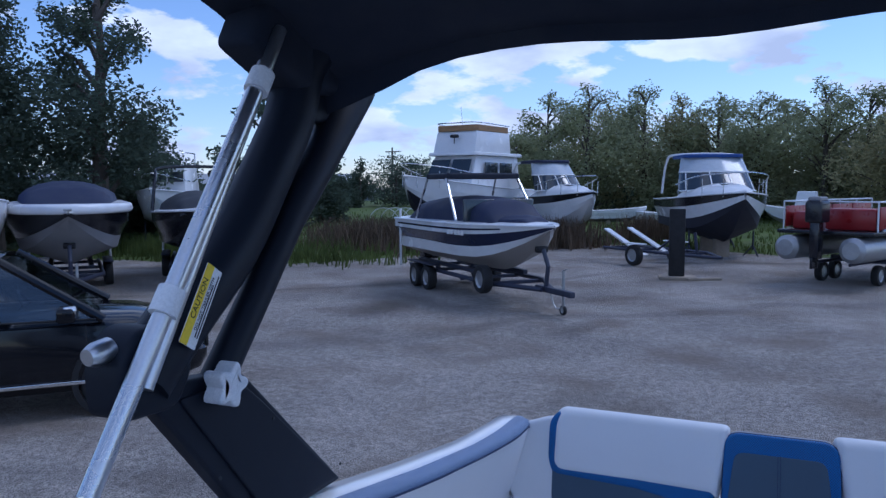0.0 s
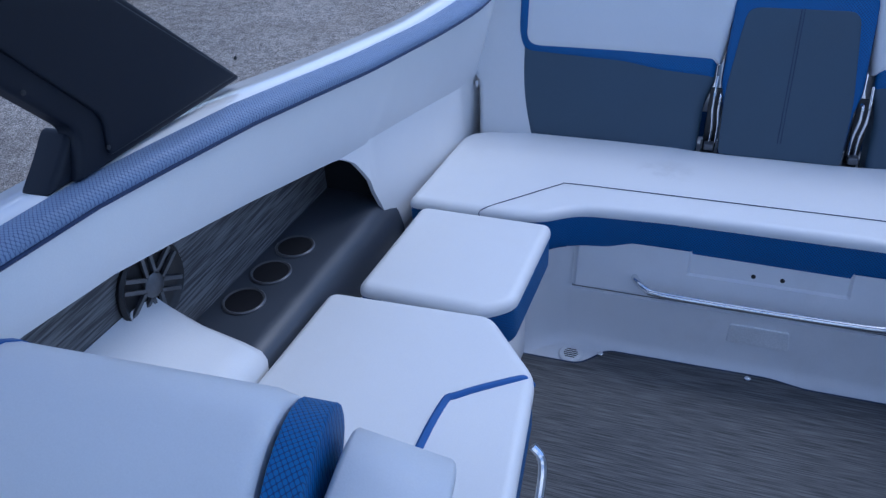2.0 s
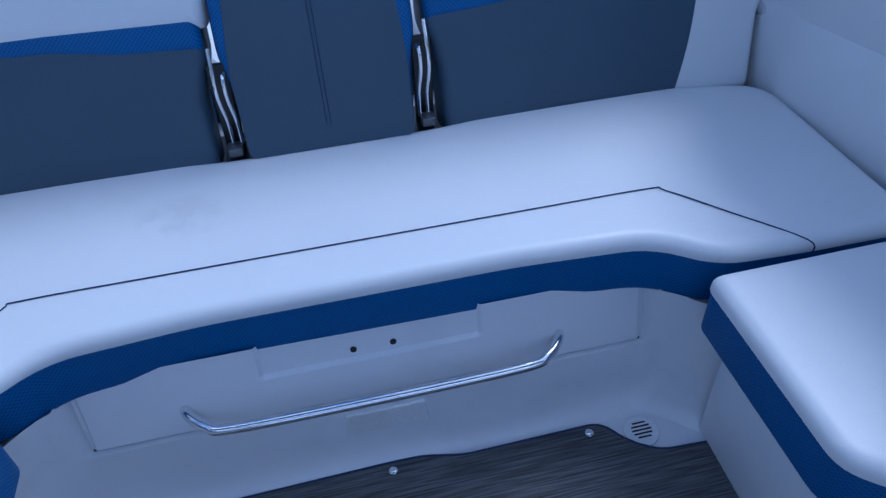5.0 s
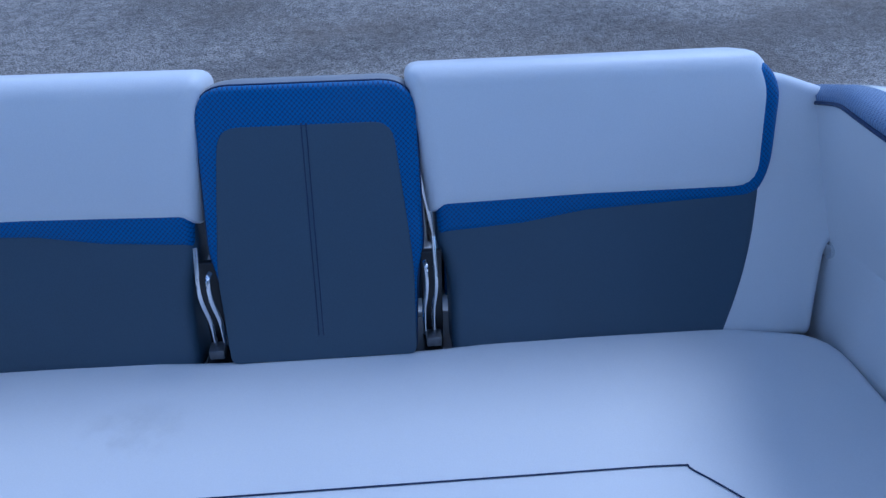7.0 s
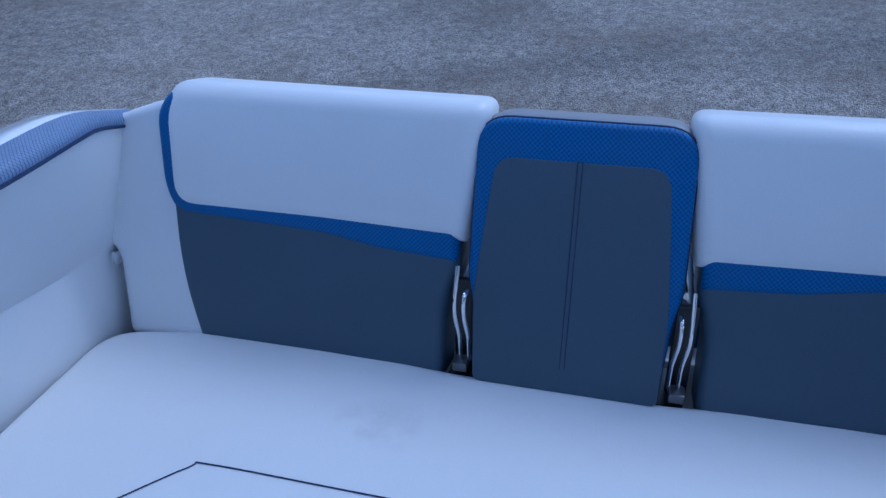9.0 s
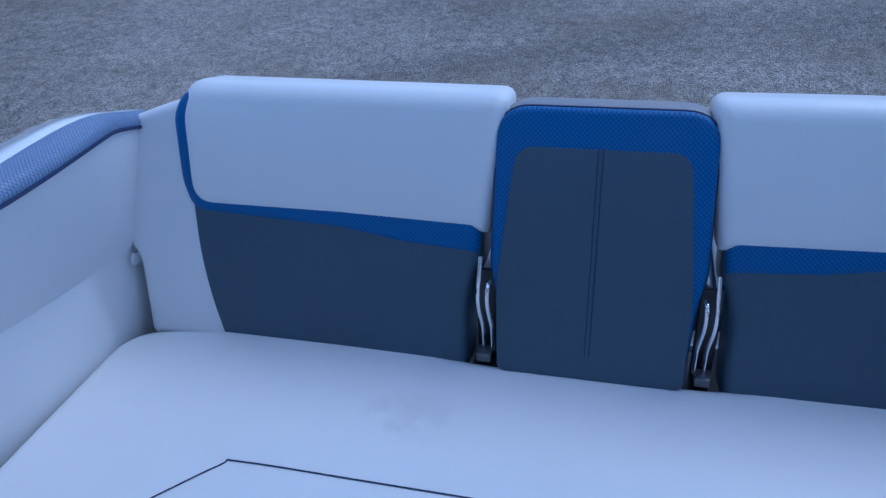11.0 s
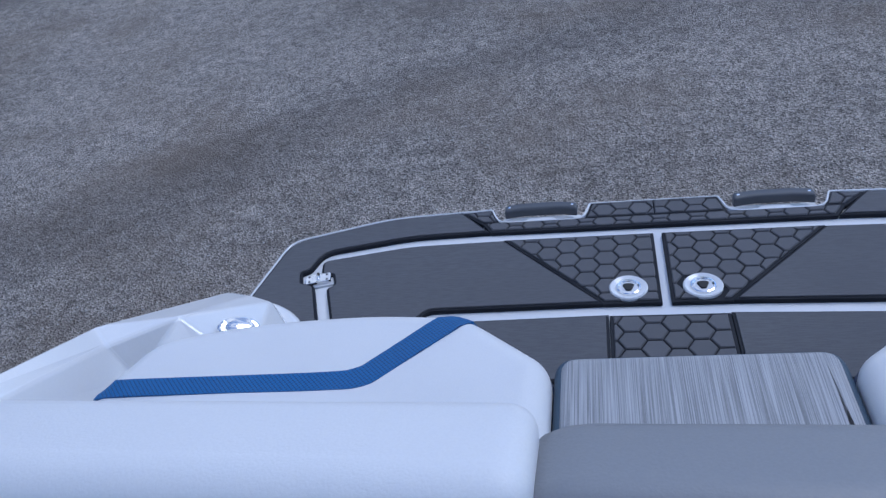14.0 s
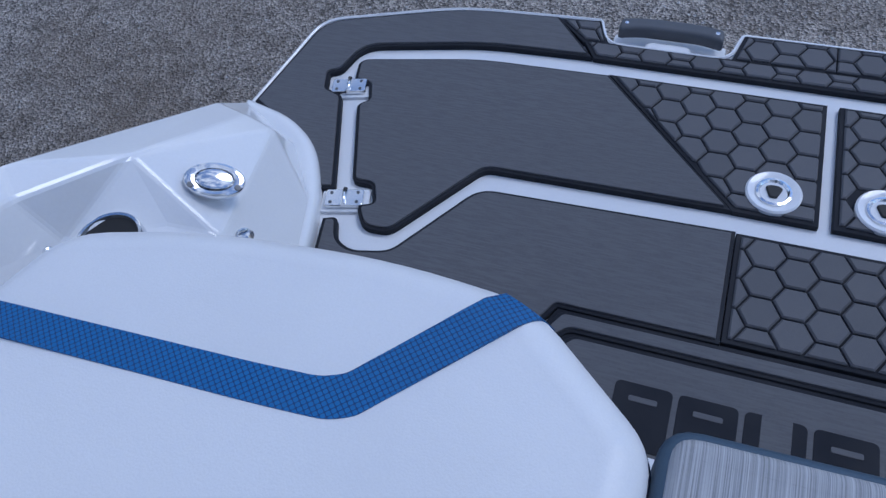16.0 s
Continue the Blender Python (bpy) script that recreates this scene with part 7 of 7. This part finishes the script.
for s in (1, -1):
    for (x0, z0), (x1, z1), wd_ in (((1.32, 1.02), (0.35, 1.66), 0.05), ((-0.28, 1.04), (-0.32, 1.70), 0.045), ((-1.28, 1.05), (-1.30, 1.70), 0.05), ((-2.2, 1.02), (-2.0, 1.60), 0.09)):
        part("pillar", tube([(x0, s * 0.86, z0), (x1, s * 0.69, z1)], wd_, 8), CAR_BLACK, car)
    for (a0, a1, t0, t1) in ((1.20, -0.26, 0.38, -0.30), (-0.32, -1.25, -0.34, -1.28), (-1.33, -2.1, -1.32, -1.95)):
        b = bmesh.new()
        b.faces.new([b.verts.new(p) for p in ((a0, s * 0.865, 1.03), (a1, s * 0.865, 1.04), (t1, s * 0.70, 1.66), (t0, s * 0.70, 1.65))])
        pane = part("side_window", b, CAR_PANE, car, smooth=False)
    part("window_trim", tube([(1.25, s * 0.885, 1.03), (-0.3, s * 0.895, 1.05), (-2.1, s * 0.875, 1.06)], 0.012, 6), BLACK_PLASTIC, car)
    part("sill_trim", box((-1.3, s * 0.955 - 0.012, 0.36), (1.25, s * 0.955 + 0.012, 0.40), 0.006), CHROME, car, "bright sill strip")
    mir = part("door_mirror", moved(cushion([(-0.09, -0.12, 0.05), (0.09, -0.12, 0.05), (0.09, 0.12, 0.05), (-0.09, 0.12, 0.05)], -0.08, 0.08, 0.05, low=0.03), Matrix.Translation((0.98, s * 1.04, 1.12))), CAR_BLACK, car)
    part("mirror_cap", moved(box((-0.05, -0.10, 0.0), (0.095, 0.10, 0.085), 0.03), Matrix.Translation((0.99, s * 1.045, 1.12))), CHROME, mir, "bright mirror cap")
    for x in (0.0, -1.05):
        part("door_handle", box((x - 0.11, s * 0.955 - 0.02, 0.84), (x + 0.11, s * 0.955 + 0.02, 0.875), 0.012), CAR_BLACK, car)
    for x in (1.15, -0.30, -1.30):
        part("door_gap", box((x - 0.004, s * 0.952 - 0.006, 0.40), (x + 0.004, s * 0.952 + 0.006, 0.98)), INK, car)
    hl = part("headlight", moved(cushion([(-0.22, -0.09, 0.04), (0.16, -0.06, 0.04), (0.20, 0.04, 0.03), (-0.24, 0.09, 0.02)], 0, 0.05, 0.02), Matrix.Translation((2.03, s * 0.80, 0.80)) @ Matrix.Rotation(radians(-62 * s), 4, "X")), LAMP, car, "clear headlight")
    part("turn_signal", moved(box((-0.06, -0.02, 0.0), (0.06, 0.02, 0.05), 0.008), Matrix.Translation((2.06, s * 0.84, 0.70)) @ Matrix.Rotation(radians(-75 * s), 4, "X")), AMBER, hl, "amber turn signal")
    for x in (1.42, -1.42):
        wheel(car, x, s * 0.83, 0.36, 0.24)
        part("wheel_arch", moved(lathe([(0.37, -0.02), (0.43, -0.02), (0.43, 0.02), (0.37, 0.02), (0.37, -0.02)], 24), Matrix.Translation((x, s * 0.945, 0.38)) @ Matrix.Rotation(radians(90), 4, "X")), BLACK_PLASTIC, car)
b = bmesh.new()
b.faces.new([b.verts.new(p) for p in ((1.30, -0.80, 1.02), (1.30, 0.80, 1.02), (0.38, 0.64, 1.66), (0.38, -0.64, 1.66))])
part("windscreen", b, CAR_PANE, car, smooth=False)
part("grille", box((2.36, -0.42, 0.55), (2.42, 0.42, 0.74), 0.01), BLACK_PLASTIC, car)
part("dashboard", box((0.55, -0.78, 0.85), (1.2, 0.78, 1.03), 0.04), BLACK_PLASTIC, car)
for s in (1, -1):
    part("seat", merge(box((-0.55, s * 0.42 - 0.24, 0.5), (0.05, s * 0.42 + 0.24, 0.75), 0.05), box((-0.62, s * 0.42 - 0.23, 0.7), (-0.44, s * 0.42 + 0.23, 1.30), 0.05), box((-0.60, s * 0.42 - 0.12, 1.33), (-0.50, s * 0.42 + 0.12, 1.50), 0.04)), GREY_VINYL, car, "grey seat")
part("steering_wheel", moved(tube([(0.19 * math.cos(a), 0.19 * math.sin(a), 0) for a in [2 * math.pi * k / 24 for k in range(25)]], 0.014, 6), Matrix.Translation((0.45, 0.42, 1.05)) @ Matrix.Rotation(radians(65), 4, "Y")), BLACK_PLASTIC, car)

# the boat's own trailer
trailer("boat_trailer", Matrix.Translation((0, 0.4, 0)) @ Matrix.Rotation(radians(-90), 4, "Z"), 7.2, "black trailer under the wake boat", axle=-1.6, half=0.7, posts=False)
XF = Matrix()
